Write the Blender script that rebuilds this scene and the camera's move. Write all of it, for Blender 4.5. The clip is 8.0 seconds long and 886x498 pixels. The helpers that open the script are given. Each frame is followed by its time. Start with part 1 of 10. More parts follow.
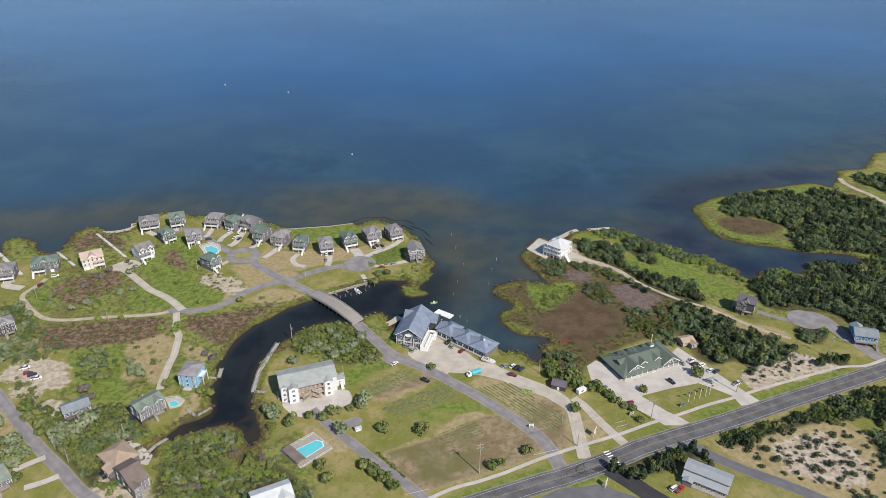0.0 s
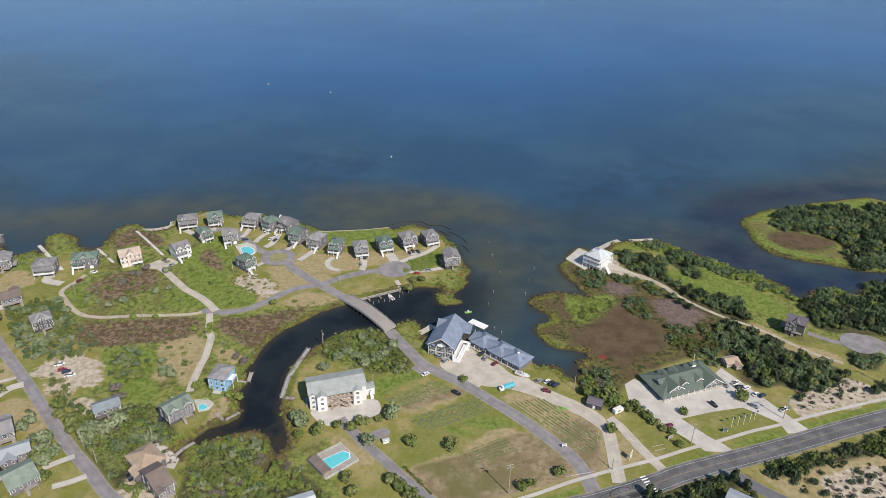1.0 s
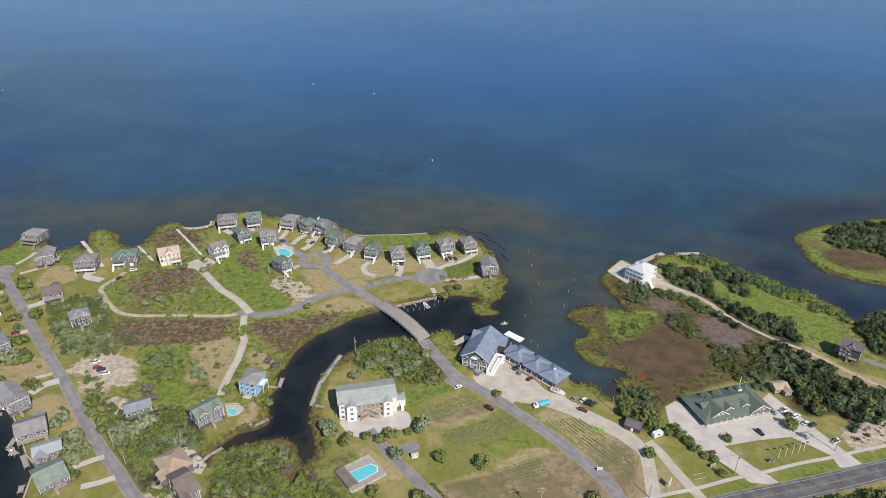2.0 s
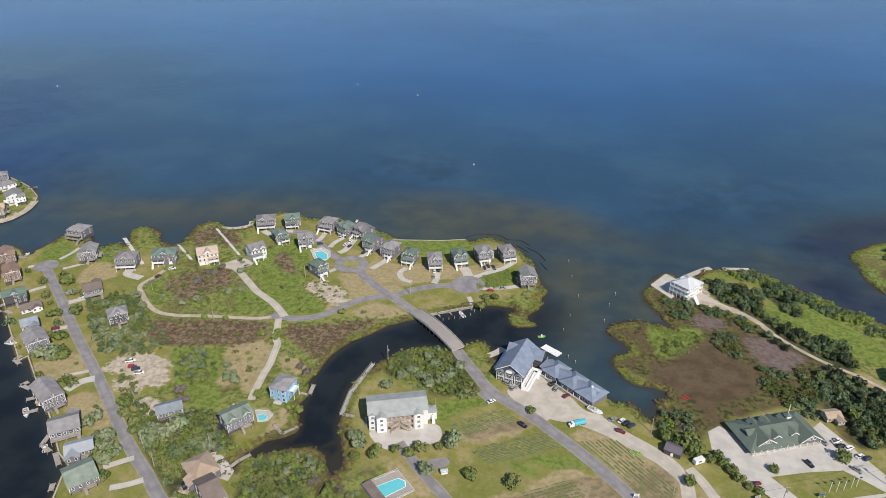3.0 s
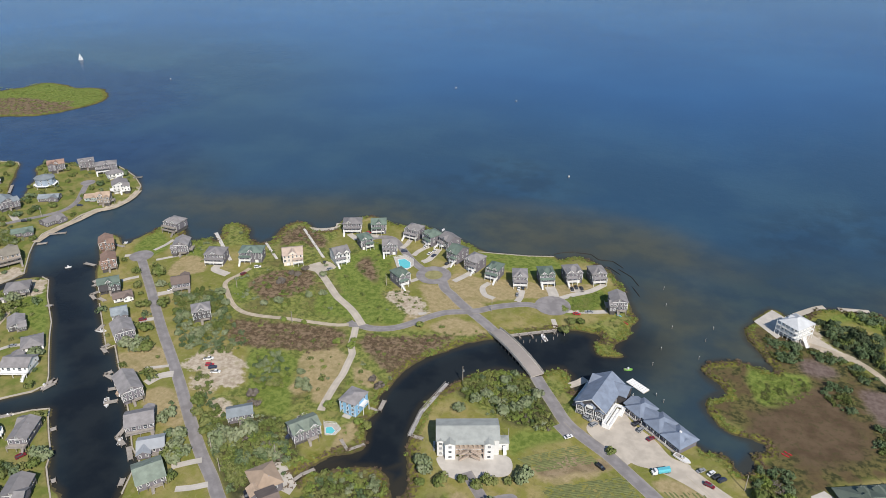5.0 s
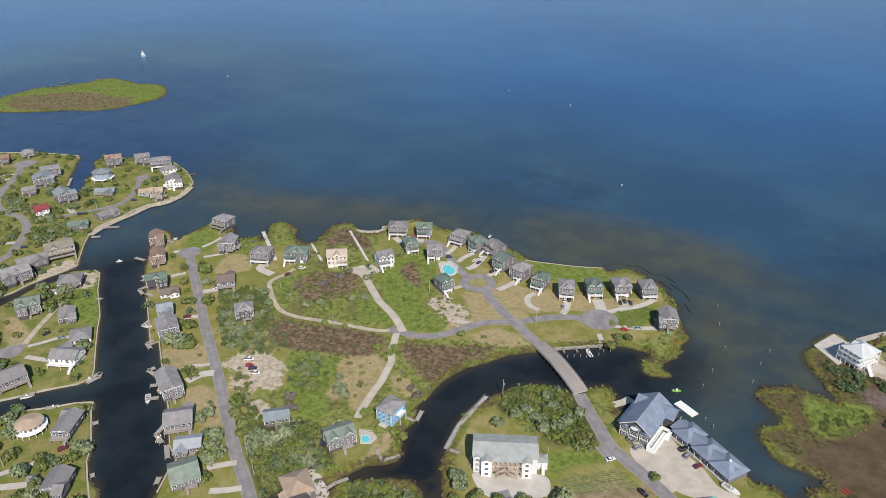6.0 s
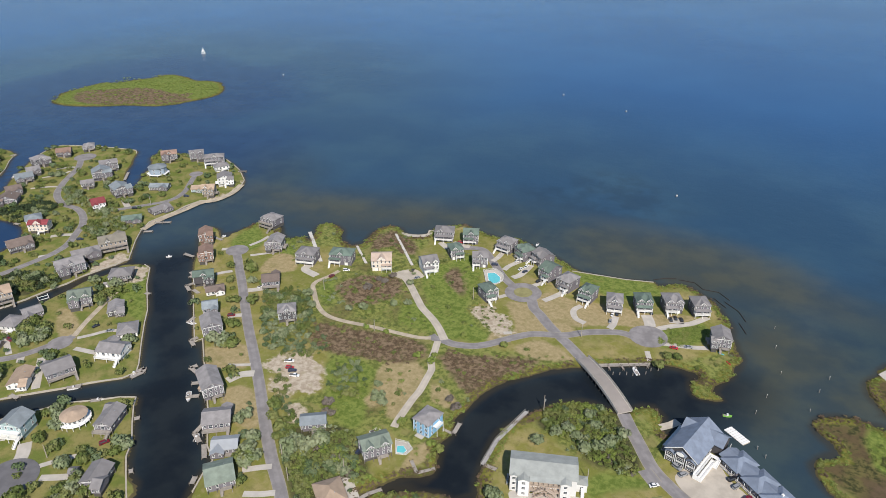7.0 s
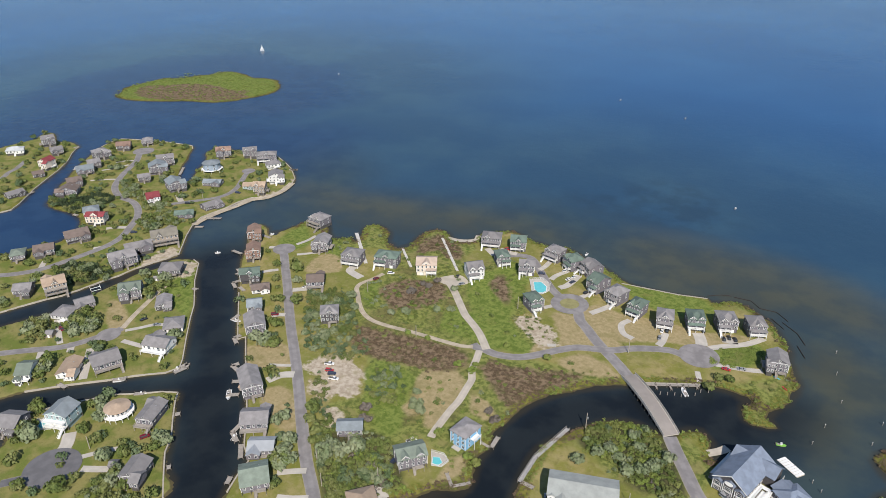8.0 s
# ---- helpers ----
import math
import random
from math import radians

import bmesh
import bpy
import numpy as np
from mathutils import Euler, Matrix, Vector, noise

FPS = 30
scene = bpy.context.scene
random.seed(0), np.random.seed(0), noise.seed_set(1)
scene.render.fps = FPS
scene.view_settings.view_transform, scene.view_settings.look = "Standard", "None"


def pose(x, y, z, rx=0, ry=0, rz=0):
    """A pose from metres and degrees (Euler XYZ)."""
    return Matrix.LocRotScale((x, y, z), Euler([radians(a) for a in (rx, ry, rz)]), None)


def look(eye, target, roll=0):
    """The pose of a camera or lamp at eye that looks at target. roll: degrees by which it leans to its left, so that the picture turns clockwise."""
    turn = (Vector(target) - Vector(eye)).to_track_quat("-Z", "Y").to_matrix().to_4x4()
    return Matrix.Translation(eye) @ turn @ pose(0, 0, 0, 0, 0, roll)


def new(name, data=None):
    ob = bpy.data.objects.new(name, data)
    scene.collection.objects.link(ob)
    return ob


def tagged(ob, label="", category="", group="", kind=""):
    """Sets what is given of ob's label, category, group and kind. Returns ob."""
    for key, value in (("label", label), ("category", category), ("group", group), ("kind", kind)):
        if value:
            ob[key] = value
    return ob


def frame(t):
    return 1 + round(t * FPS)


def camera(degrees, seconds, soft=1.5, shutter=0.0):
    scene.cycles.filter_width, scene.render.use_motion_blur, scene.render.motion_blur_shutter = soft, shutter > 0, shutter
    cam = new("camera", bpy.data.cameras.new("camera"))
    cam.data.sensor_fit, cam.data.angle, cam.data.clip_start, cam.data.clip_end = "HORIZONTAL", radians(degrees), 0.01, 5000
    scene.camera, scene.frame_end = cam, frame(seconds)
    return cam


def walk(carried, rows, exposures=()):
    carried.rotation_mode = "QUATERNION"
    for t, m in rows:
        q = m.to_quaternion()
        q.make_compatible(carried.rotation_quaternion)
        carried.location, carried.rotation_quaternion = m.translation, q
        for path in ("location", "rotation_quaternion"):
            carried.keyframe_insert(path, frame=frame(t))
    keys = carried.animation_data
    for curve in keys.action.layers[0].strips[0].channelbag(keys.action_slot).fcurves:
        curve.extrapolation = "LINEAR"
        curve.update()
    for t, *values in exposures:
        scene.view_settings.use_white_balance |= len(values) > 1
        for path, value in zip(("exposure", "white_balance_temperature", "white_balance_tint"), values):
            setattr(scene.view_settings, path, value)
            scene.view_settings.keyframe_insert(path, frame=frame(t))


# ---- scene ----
cam = camera(64.60, 8.0, soft=0.85)
# seconds, x, y, z, pitch, roll, yaw
PATH = [
    (0, 0.00, 0.00, 240.00, -27.701, -0.380, 0.000),
    (0.5, 1.03, 5.36, 239.74, -27.689, -0.366, 1.774),
    (1, 1.97, 10.66, 239.68, -27.684, -0.348, 3.623),
    (1.5, 2.73, 16.09, 239.68, -27.672, -0.341, 5.519),
    (3, 4.12, 32.24, 239.91, -27.691, -0.232, 11.171),
    (3.5, 4.13, 37.48, 240.02, -27.702, -0.214, 13.123),
    (4, 3.99, 42.61, 240.06, -27.688, -0.182, 15.129),
    (4.5, 3.75, 47.48, 240.09, -27.688, -0.147, 17.325),
    (6, 2.53, 62.08, 240.21, -27.678, -0.002, 24.041),
    (6.5, 1.88, 66.77, 240.39, -27.667, 0.016, 26.297),
    (7, 1.13, 71.25, 240.60, -27.668, 0.052, 28.582),
    (7.5, 0.31, 75.59, 240.72, -27.666, 0.078, 30.892),
    (8, -0.53, 79.86, 240.80, -27.666, 0.075, 33.201),
]
walk(cam, [(t, pose(x, y, z, 90 + pitch, roll, yaw)) for t, x, y, z, pitch, roll, yaw in PATH])

# ---- light ----
SUN_AZ, SUN_EL = 141.0, 43.0          # compass-like: degrees clockwise from +y to the sun
world = bpy.data.worlds.new("sky")
scene.world = world
world.use_nodes = True
wn = world.node_tree
sky = wn.nodes.new("ShaderNodeTexSky")
sky.sky_type, sky.sun_disc = "NISHITA", False
sky.sun_elevation, sky.sun_rotation = radians(SUN_EL), radians(SUN_AZ)
sky.air_density, sky.dust_density, sky.ozone_density = 1.0, 0.2, 3.0
wn.links.new(sky.outputs[0], wn.nodes["Background"].inputs[0])
wn.nodes["Background"].inputs[1].default_value = 0.088
sun = new("sun", bpy.data.lights.new("sun", "SUN"))
sun.data.energy, sun.data.angle, sun.data.color = 4.05, radians(0.6), (1.0, 0.92, 0.815)
_a, _e = radians(SUN_AZ), radians(SUN_EL)
sun.matrix_world = look((0, 0, 400), Vector((0, 0, 400)) - Vector((math.sin(_a) * math.cos(_e), math.cos(_a) * math.cos(_e), math.sin(_e))))
scene.view_settings.exposure = 0.37

# ---- materials ----
WATER_Z = -0.7


class Nodes:
    """A small wrapper that writes shader graphs in few lines."""

    def __init__(self, name, rough=0.8, metal=0.0, spec=0.4):
        self.mat = bpy.data.materials.new(name)
        self.mat.use_nodes = True
        self.tree = self.mat.node_tree
        self.bsdf = self.tree.nodes["Principled BSDF"]
        self.bsdf.inputs["Roughness"].default_value = rough
        self.bsdf.inputs["Metallic"].default_value = metal
        self.bsdf.inputs["Specular IOR Level"].default_value = spec

    def put(self, socket, value):
        if isinstance(value, (int, float)):
            socket.default_value = value
        elif isinstance(value, tuple):
            socket.default_value = (*value, 1.0)[: len(socket.default_value)]
        else:
            self.tree.links.new(value, socket)

    def coord(self, kind="Object"):
        return self.tree.nodes.new("ShaderNodeTexCoord").outputs[kind]

    def world(self):
        return self.tree.nodes.new("ShaderNodeNewGeometry").outputs["Position"]

    def noise(self, vec, size, detail=3.0, rough=0.55):
        n = self.tree.nodes.new("ShaderNodeTexNoise")
        self.put(n.inputs["Vector"], vec)
        self.put(n.inputs["Scale"], 1.0 / size)
        self.put(n.inputs["Detail"], detail)
        self.put(n.inputs["Roughness"], rough)
        return n.outputs["Fac"]

    def attr(self, name):
        n = self.tree.nodes.new("ShaderNodeAttribute")
        n.attribute_name = name
        return n.outputs["Fac"]

    def math(self, op, a, b=0.0, c=0.0, clamp=False):
        n = self.tree.nodes.new("ShaderNodeMath")
        n.operation, n.use_clamp = op, clamp
        for s, v in zip(n.inputs, (a, b, c)):
            self.put(s, v)
        return n.outputs[0]

    def step(self, value, lo, hi, to0=0.0, to1=1.0):
        n = self.tree.nodes.new("ShaderNodeMapRange")
        n.interpolation_type = "SMOOTHSTEP"
        for s, v in zip(("Value", "From Min", "From Max", "To Min", "To Max"), (value, lo, hi, to0, to1)):
            self.put(n.inputs[s], v)
        return n.outputs[0]

    def mix(self, fac, a, b, blend="MIX"):
        n = self.tree.nodes.new("ShaderNodeMix")
        n.data_type, n.blend_type = "RGBA", blend
        self.put(n.inputs[0], fac)
        self.put(n.inputs[6], a)
        self.put(n.inputs[7], b)
        return n.outputs[2]

    def random(self, island=False):
        if island:
            return self.tree.nodes.new("ShaderNodeNewGeometry").outputs["Random Per Island"]
        return self.tree.nodes.new("ShaderNodeObjectInfo").outputs["Random"]

    def bump(self, height, strength, distance):
        n = self.tree.nodes.new("ShaderNodeBump")
        self.put(n.inputs["Height"], height)
        n.inputs["Strength"].default_value, n.inputs["Distance"].default_value = strength, distance
        self.tree.links.new(n.outputs[0], self.bsdf.inputs["Normal"])

    def done(self, colour=None):
        if colour is not None:
            self.put(self.bsdf.inputs["Base Color"], colour)
        return self.mat


def surface(name, colour, rough=0.8, metal=0.0, vary=0.25, grain=0.4, patch=4.0, tint=None, bump=0.0, spec=0.4, island=False):
    """A plain material with grain and larger stains of its own."""
    n = Nodes(name, rough, metal, spec)
    p = n.coord("Object")
    dark = tuple(c * (1 - vary) for c in colour)
    lite = tuple(min(0.95, c * (1 + 0.6 * vary)) for c in colour)
    base = n.mix(n.step(n.noise(p, patch, 3), 0.35, 0.68), dark, tint or lite)
    base = n.mix(n.math("MULTIPLY", n.noise(p, grain, 2), 0.55), base, colour)
    base = n.mix(0.35, base, n.mix(n.random(island), dark, lite))
    if bump:
        n.bump(n.noise(p, grain, 3), 0.5, bump)
    return n.done(base)


def shingle_wall(name, colour, vary=0.25):
    """Weathered shingle courses: thin horizontal steps, streaked boards."""
    n = Nodes(name, 0.9, spec=0.2)
    p = n.coord("Object")
    w = n.tree.nodes.new("ShaderNodeTexWave")
    w.bands_direction = "Z"
    n.put(w.inputs["Vector"], p)
    n.put(w.inputs["Scale"], 1.6)
    dark = tuple(c * (1 - vary) for c in colour)
    base = n.mix(n.step(n.noise(p, 2.2, 4), 0.3, 0.7), dark, colour)
    base = n.mix(n.math("MULTIPLY", w.outputs["Fac"], 0.25), base, tuple(c * 1.25 for c in colour))
    base = n.mix(n.math("MULTIPLY", n.random(), 0.6), base, tuple(c * 0.62 for c in colour))
    n.bump(w.outputs["Fac"], 0.4, 0.02)
    return n.done(base)


def shingle_roof(name, colour, vary=0.22):
    """Asphalt shingles: speckled tabs with weather stains."""
    n = Nodes(name, 0.85, spec=0.35)
    p = n.coord("Object")
    v = n.tree.nodes.new("ShaderNodeTexVoronoi")
    n.put(v.inputs["Vector"], p)
    n.put(v.inputs["Scale"], 2.6)
    dark = tuple(c * (1 - vary) for c in colour)
    lite = tuple(c * (1 + vary) for c in colour)
    base = n.mix(n.step(n.noise(p, 3.5, 4), 0.3, 0.7), dark, lite)
    base = n.mix(n.math("MULTIPLY", v.outputs["Color"], 0.45), base, colour)
    base = n.mix(n.math("MULTIPLY", n.random(), 0.6), base, tuple(c * 0.6 for c in colour))
    n.bump(v.outputs["Distance"], 0.4, 0.03)
    return n.done(base)


ROOF = {
    "gray": shingle_roof("roof_gray", (0.258, 0.246, 0.25)),
    "green": shingle_roof("roof_green", (0.142, 0.192, 0.162)),
    "sage": shingle_roof("roof_sage", (0.20, 0.24, 0.20)),
    "slate": shingle_roof("roof_slate", (0.25, 0.285, 0.31)),
    "tan": shingle_roof("roof_tan", (0.44, 0.335, 0.25)),
    "paletan": shingle_roof("roof_pale_tan", (0.50, 0.40, 0.33), 0.15),
    "tanwood": shingle_roof("roof_tanwood", (0.26, 0.24, 0.20)),
    "brown": shingle_roof("roof_brown", (0.21, 0.165, 0.145)),
    "rust": shingle_roof("roof_rust", (0.29, 0.195, 0.155)),
    "red": shingle_roof("roof_red", (0.27, 0.06, 0.07)),
    "dark": shingle_roof("roof_dark", (0.16, 0.14, 0.16)),
    "white": shingle_roof("roof_white", (0.55, 0.57, 0.59), 0.12),
    "metal": surface("roof_metal", (0.42, 0.44, 0.46), 0.45, 0.3, 0.12, 0.6, 3.0),
    "marina": shingle_roof("roof_blue_gray", (0.20, 0.24, 0.315), 0.18),
    "lodge": shingle_roof("roof_deep_green", (0.138, 0.172, 0.142), 0.2),
    "condo": shingle_roof("roof_pale_gray_green", (0.35, 0.37, 0.355), 0.15),
}
WALL = {
    "shingle": shingle_wall("wall_gray_shingle", (0.205, 0.192, 0.215)),
    "dark": shingle_wall("wall_dark_shingle", (0.10, 0.095, 0.10)),
    "white": shingle_wall("wall_white_siding", (0.78, 0.78, 0.77), 0.08),
    "cream": shingle_wall("wall_cream_siding", (0.80, 0.71, 0.61), 0.08),
    "blue": shingle_wall("wall_blue_siding", (0.24, 0.46, 0.68), 0.1),
    "royal": shingle_wall("wall_royal_blue", (0.06, 0.23, 0.50), 0.1),
    "teal": shingle_wall("wall_teal_siding", (0.36, 0.47, 0.48), 0.1),
    "slate_siding": shingle_wall("wall_slate_siding", (0.30, 0.36, 0.44), 0.12),
    "rust": shingle_wall("wall_rust_shingle", (0.26, 0.17, 0.14)),
    "wood": shingle_wall("wall_weathered_wood", (0.34, 0.29, 0.24)),
}
WHITE = surface("white_paint", (0.80, 0.80, 0.79), 0.55, vary=0.08)
DECKWOOD = surface("weathered_deck", (0.33, 0.30, 0.27), 0.9, vary=0.25, grain=0.3, patch=1.5)
PILING = surface("old_pilings", (0.16, 0.14, 0.12), 0.95, vary=0.3)
# dark gray that paints shade below houses; also dark vehicle and boat parts
VOID = surface("house_shade_and_dark_parts", (0.10, 0.095, 0.09), 0.95, vary=0.3)
GLASS = surface("window_glass", (0.05, 0.06, 0.075), 0.08, vary=0.2, spec=0.8)
CONCRETE = surface("concrete", (0.45, 0.42, 0.38), 0.9, vary=0.18, grain=0.5, patch=3.0)
GALV = surface("galvanised", (0.45, 0.46, 0.47), 0.5, 0.6, 0.1)
RUBBER = surface("tyre_rubber", (0.03, 0.03, 0.03), 0.9)


def ground_material():
    """Sandy coastal ground: rough grass, mown lawn, dry turf, sand, brown heath, marsh and a marsh fringe, by region."""
    n = Nodes("coastal_ground", 0.95, spec=0.12)
    p = n.world()
    big, mid, small, fine = n.noise(p, 38, 4), n.noise(p, 10, 4), n.noise(p, 2.6, 4, 0.6), n.noise(p, 0.6, 3, 0.7)
    tuft = n.math("ADD", n.math("MULTIPLY", small, 0.6), n.math("MULTIPLY", n.noise(p, 5.0, 3, 0.6), 0.4))
    jit = n.math("ADD", n.math("MULTIPLY", n.math("SUBTRACT", mid, 0.5), 11.0), n.math("MULTIPLY", n.math("SUBTRACT", small, 0.5), 5.0))

    def region(name, soft, wobble=1.0):
        v = n.math("ADD", n.attr(name), n.math("MULTIPLY", jit, wobble))
        return n.step(v, -soft, soft)

    def blend(noise, lo, hi, a, b, most=1.0):
        return n.mix(n.step(noise, lo, hi, 0.0, most), a, b)

    lawn = blend(mid, 0.34, 0.64, (0.208, 0.202, 0.052), (0.310, 0.260, 0.116))
    lawn = blend(big, 0.40, 0.60, lawn, (0.148, 0.172, 0.036), 0.7)
    lawn = blend(small, 0.5, 0.7, lawn, (0.31, 0.26, 0.14), 0.4)
    lawn = blend(n.noise(p, 3.8, 4, 0.65), 0.5, 0.64, lawn, (0.138, 0.130, 0.046), 0.4)
    yard = blend(mid, 0.38, 0.62, (0.138, 0.168, 0.040), (0.238, 0.216, 0.082))
    yard = blend(small, 0.5, 0.68, yard, (0.105, 0.116, 0.038), 0.4)
    lawn = n.mix(region("yard", 2.0, 0.5), lawn, yard)
    wild = blend(tuft, 0.41, 0.57, (0.098, 0.122, 0.031), (0.222, 0.240, 0.070))
    wild = blend(mid, 0.50, 0.66, wild, (0.225, 0.195, 0.085), 0.6)
    wild = blend(big, 0.52, 0.66, wild, (0.120, 0.098, 0.048), 0.6)
    col = n.mix(region("wild", 2.5), lawn, wild)
    green = blend(tuft, 0.40, 0.58, (0.100, 0.142, 0.028), (0.186, 0.228, 0.056))
    green = blend(mid, 0.54, 0.72, green, (0.165, 0.170, 0.050), 0.7)
    col = n.mix(region("lush", 2.2, 0.9), col, green)
    dry = blend(small, 0.3, 0.72, (0.275, 0.225, 0.115), (0.380, 0.308, 0.176))
    dry = blend(mid, 0.52, 0.70, dry, (0.185, 0.172, 0.062), 0.5)
    col = n.mix(region("dry", 1.6, 0.4), col, dry)
    soil = blend(mid, 0.36, 0.62, (0.205, 0.155, 0.094), (0.300, 0.235, 0.150))
    soil = blend(big, 0.48, 0.60, soil, (0.138, 0.138, 0.048), 0.75)
    soil = blend(small, 0.46, 0.62, soil, (0.150, 0.128, 0.066), 0.65)
    col = n.mix(region("field", 1.5, 0.5), col, soil)
    heath = blend(tuft, 0.41, 0.57, (0.088, 0.062, 0.038), (0.220, 0.162, 0.106))
    heath = blend(mid, 0.55, 0.70, heath, (0.092, 0.105, 0.034), 0.7)
    col = n.mix(region("heath", 2.5, 1.0), col, heath)
    marsh = blend(tuft, 0.41, 0.57, (0.042, 0.046, 0.020), (0.135, 0.118, 0.046))
    marsh = blend(mid, 0.46, 0.62, marsh, (0.105, 0.074, 0.042), 0.8)
    col = n.mix(n.math("MULTIPLY", region("marsh", 3.0, 0.8), n.step(n.attr("lush"), 2.0, -2.0)), col, marsh)
    brown = blend(mid, 0.34, 0.62, (0.084, 0.058, 0.036), (0.122, 0.087, 0.055))
    brown = blend(small, 0.5, 0.66, brown, (0.066, 0.062, 0.028), 0.6)
    col = n.mix(region("brown", 5.0, 1.0), col, brown)
    mauve = blend(tuft, 0.36, 0.62, (0.118, 0.086, 0.074), (0.178, 0.138, 0.122))
    col = n.mix(region("mauve", 3.0, 0.8), col, mauve)
    # leaf litter, with the shade under the trees put into its dark colour
    litter_shade = blend(tuft, 0.40, 0.60, (0.046, 0.050, 0.026), (0.098, 0.096, 0.044))
    col = n.mix(region("litter_shade", 2.0, 0.3), col, litter_shade)
    sand = blend(tuft, 0.38, 0.6, (0.33, 0.272, 0.205), (0.50, 0.435, 0.35))
    sand = blend(mid, 0.56, 0.70, sand, (0.30, 0.26, 0.16), 0.8)
    col = n.mix(region("sand", 1.8, 1.6), col, sand)
    fringe = blend(small, 0.35, 0.65, (0.118, 0.128, 0.024), (0.205, 0.190, 0.050))
    fringe = blend(mid, 0.45, 0.62, fringe, (0.088, 0.096, 0.028))
    near = n.math("MULTIPLY", n.step(n.math("ADD", n.attr("shore"), n.math("MULTIPLY", jit, 0.8)), 6.5, 3.0), n.attr("natural"))
    col = n.mix(near, col, fringe)
    mud = n.step(n.math("ADD", n.attr("shore"), n.math("MULTIPLY", jit, 0.10)), 1.1, 0.3)
    col = n.mix(n.math("MULTIPLY", mud, 0.85), col, (0.075, 0.06, 0.035))
    col = n.mix(n.math("MULTIPLY", n.step(fine, 0.4, 0.75), 0.22), col, n.mix(1.0, col, (0.6, 0.6, 0.55), "MULTIPLY"))
    n.bump(n.math("ADD", fine, n.math("MULTIPLY", small, 2.0)), 0.5, 0.22)
    return n.done(col)


def water_material():
    """Sound water: reflected sky blue put into the colour offshore and in the west, green-brown over the bars, near
    black in the creeks, with small wind ripples.
    """
    n = Nodes("sound_water", 0.24, spec=0.22)
    n.bsdf.inputs["IOR"].default_value = 1.33
    p = n.world()
    huge, big, mid = n.noise(p, 420, 3), n.noise(p, 120, 4), n.noise(p, 26, 4)
    wob = n.math("ADD", n.math("MULTIPLY", n.math("SUBTRACT", big, 0.5), 60.0), n.math("MULTIPLY", n.math("SUBTRACT", mid, 0.5), 16.0))
    off = n.math("ADD", n.attr("offshore"), wob)
    # offshore blue: the sky's reflection is put into the base colour
    deep = n.mix(n.step(huge, 0.35, 0.65), (0.012, 0.070, 0.196), (0.018, 0.088, 0.226))
    middle = n.mix(n.step(big, 0.4, 0.65), (0.023, 0.062, 0.116), (0.033, 0.078, 0.126))
    col = n.mix(n.step(off, 130.0, 520.0), middle, deep)
    shelf = n.mix(n.step(mid, 0.35, 0.65), (0.029, 0.051, 0.070), (0.040, 0.064, 0.073))
    col = n.mix(n.step(off, 110.0, 15.0), col, shelf)
    bar = n.step(n.math("ADD", n.attr("bar"), n.math("MULTIPLY", wob, 0.6)), -26.0, 30.0)
    col = n.mix(n.math("MULTIPLY", bar, 0.7), col, n.mix(n.step(mid, 0.35, 0.65), (0.054, 0.062, 0.050), (0.080, 0.078, 0.050)))
    weed = n.step(n.math("ADD", n.attr("weed"), wob), -26.0, 22.0)
    col = n.mix(n.math("MULTIPLY", n.math("MULTIPLY", weed, n.step(mid, 0.36, 0.6)), 0.28), col, (0.012, 0.016, 0.028))
    xyz = n.tree.nodes.new("ShaderNodeSeparateXYZ")
    n.put(xyz.inputs[0], p)
    # western canals: bluer base colour stands for the reflected sky
    west = n.math("MULTIPLY", n.step(n.math("ADD", xyz.outputs[0], wob), -400.0, -520.0), n.step(off, 150.0, 60.0))
    col = n.mix(n.math("MULTIPLY", west, 0.8), col, n.mix(n.step(mid, 0.4, 0.6), (0.010, 0.036, 0.105), (0.014, 0.045, 0.12)))
    col = n.mix(n.step(n.math("ADD", n.attr("inner"), n.math("MULTIPLY", wob, 0.3)), -30.0, 12.0), col, n.mix(n.step(mid, 0.4, 0.6), (0.010, 0.014, 0.019), (0.017, 0.022, 0.026)))
    lagoon = n.step(n.math("ADD", n.attr("lagoon"), n.math("MULTIPLY", wob, 0.5)), -24.0, 16.0)
    col = n.mix(n.math("MULTIPLY", lagoon, 0.75), col, n.mix(n.step(mid, 0.4, 0.6), (0.010, 0.016, 0.042), (0.020, 0.028, 0.058)))
    edge = n.step(n.math("ADD", n.attr("offshore"), n.math("MULTIPLY", n.math("SUBTRACT", mid, 0.5), 5.0)), 5.0, 0.5)
    col = n.mix(n.math("MULTIPLY", edge, 0.6), col, (0.045, 0.038, 0.024))
    rip = n.math("ADD", n.noise(p, 1.6, 3), n.math("MULTIPLY", n.noise(p, 9, 2), 2.0))
    n.bump(rip, 0.3, 0.3)
    return n.done(col)


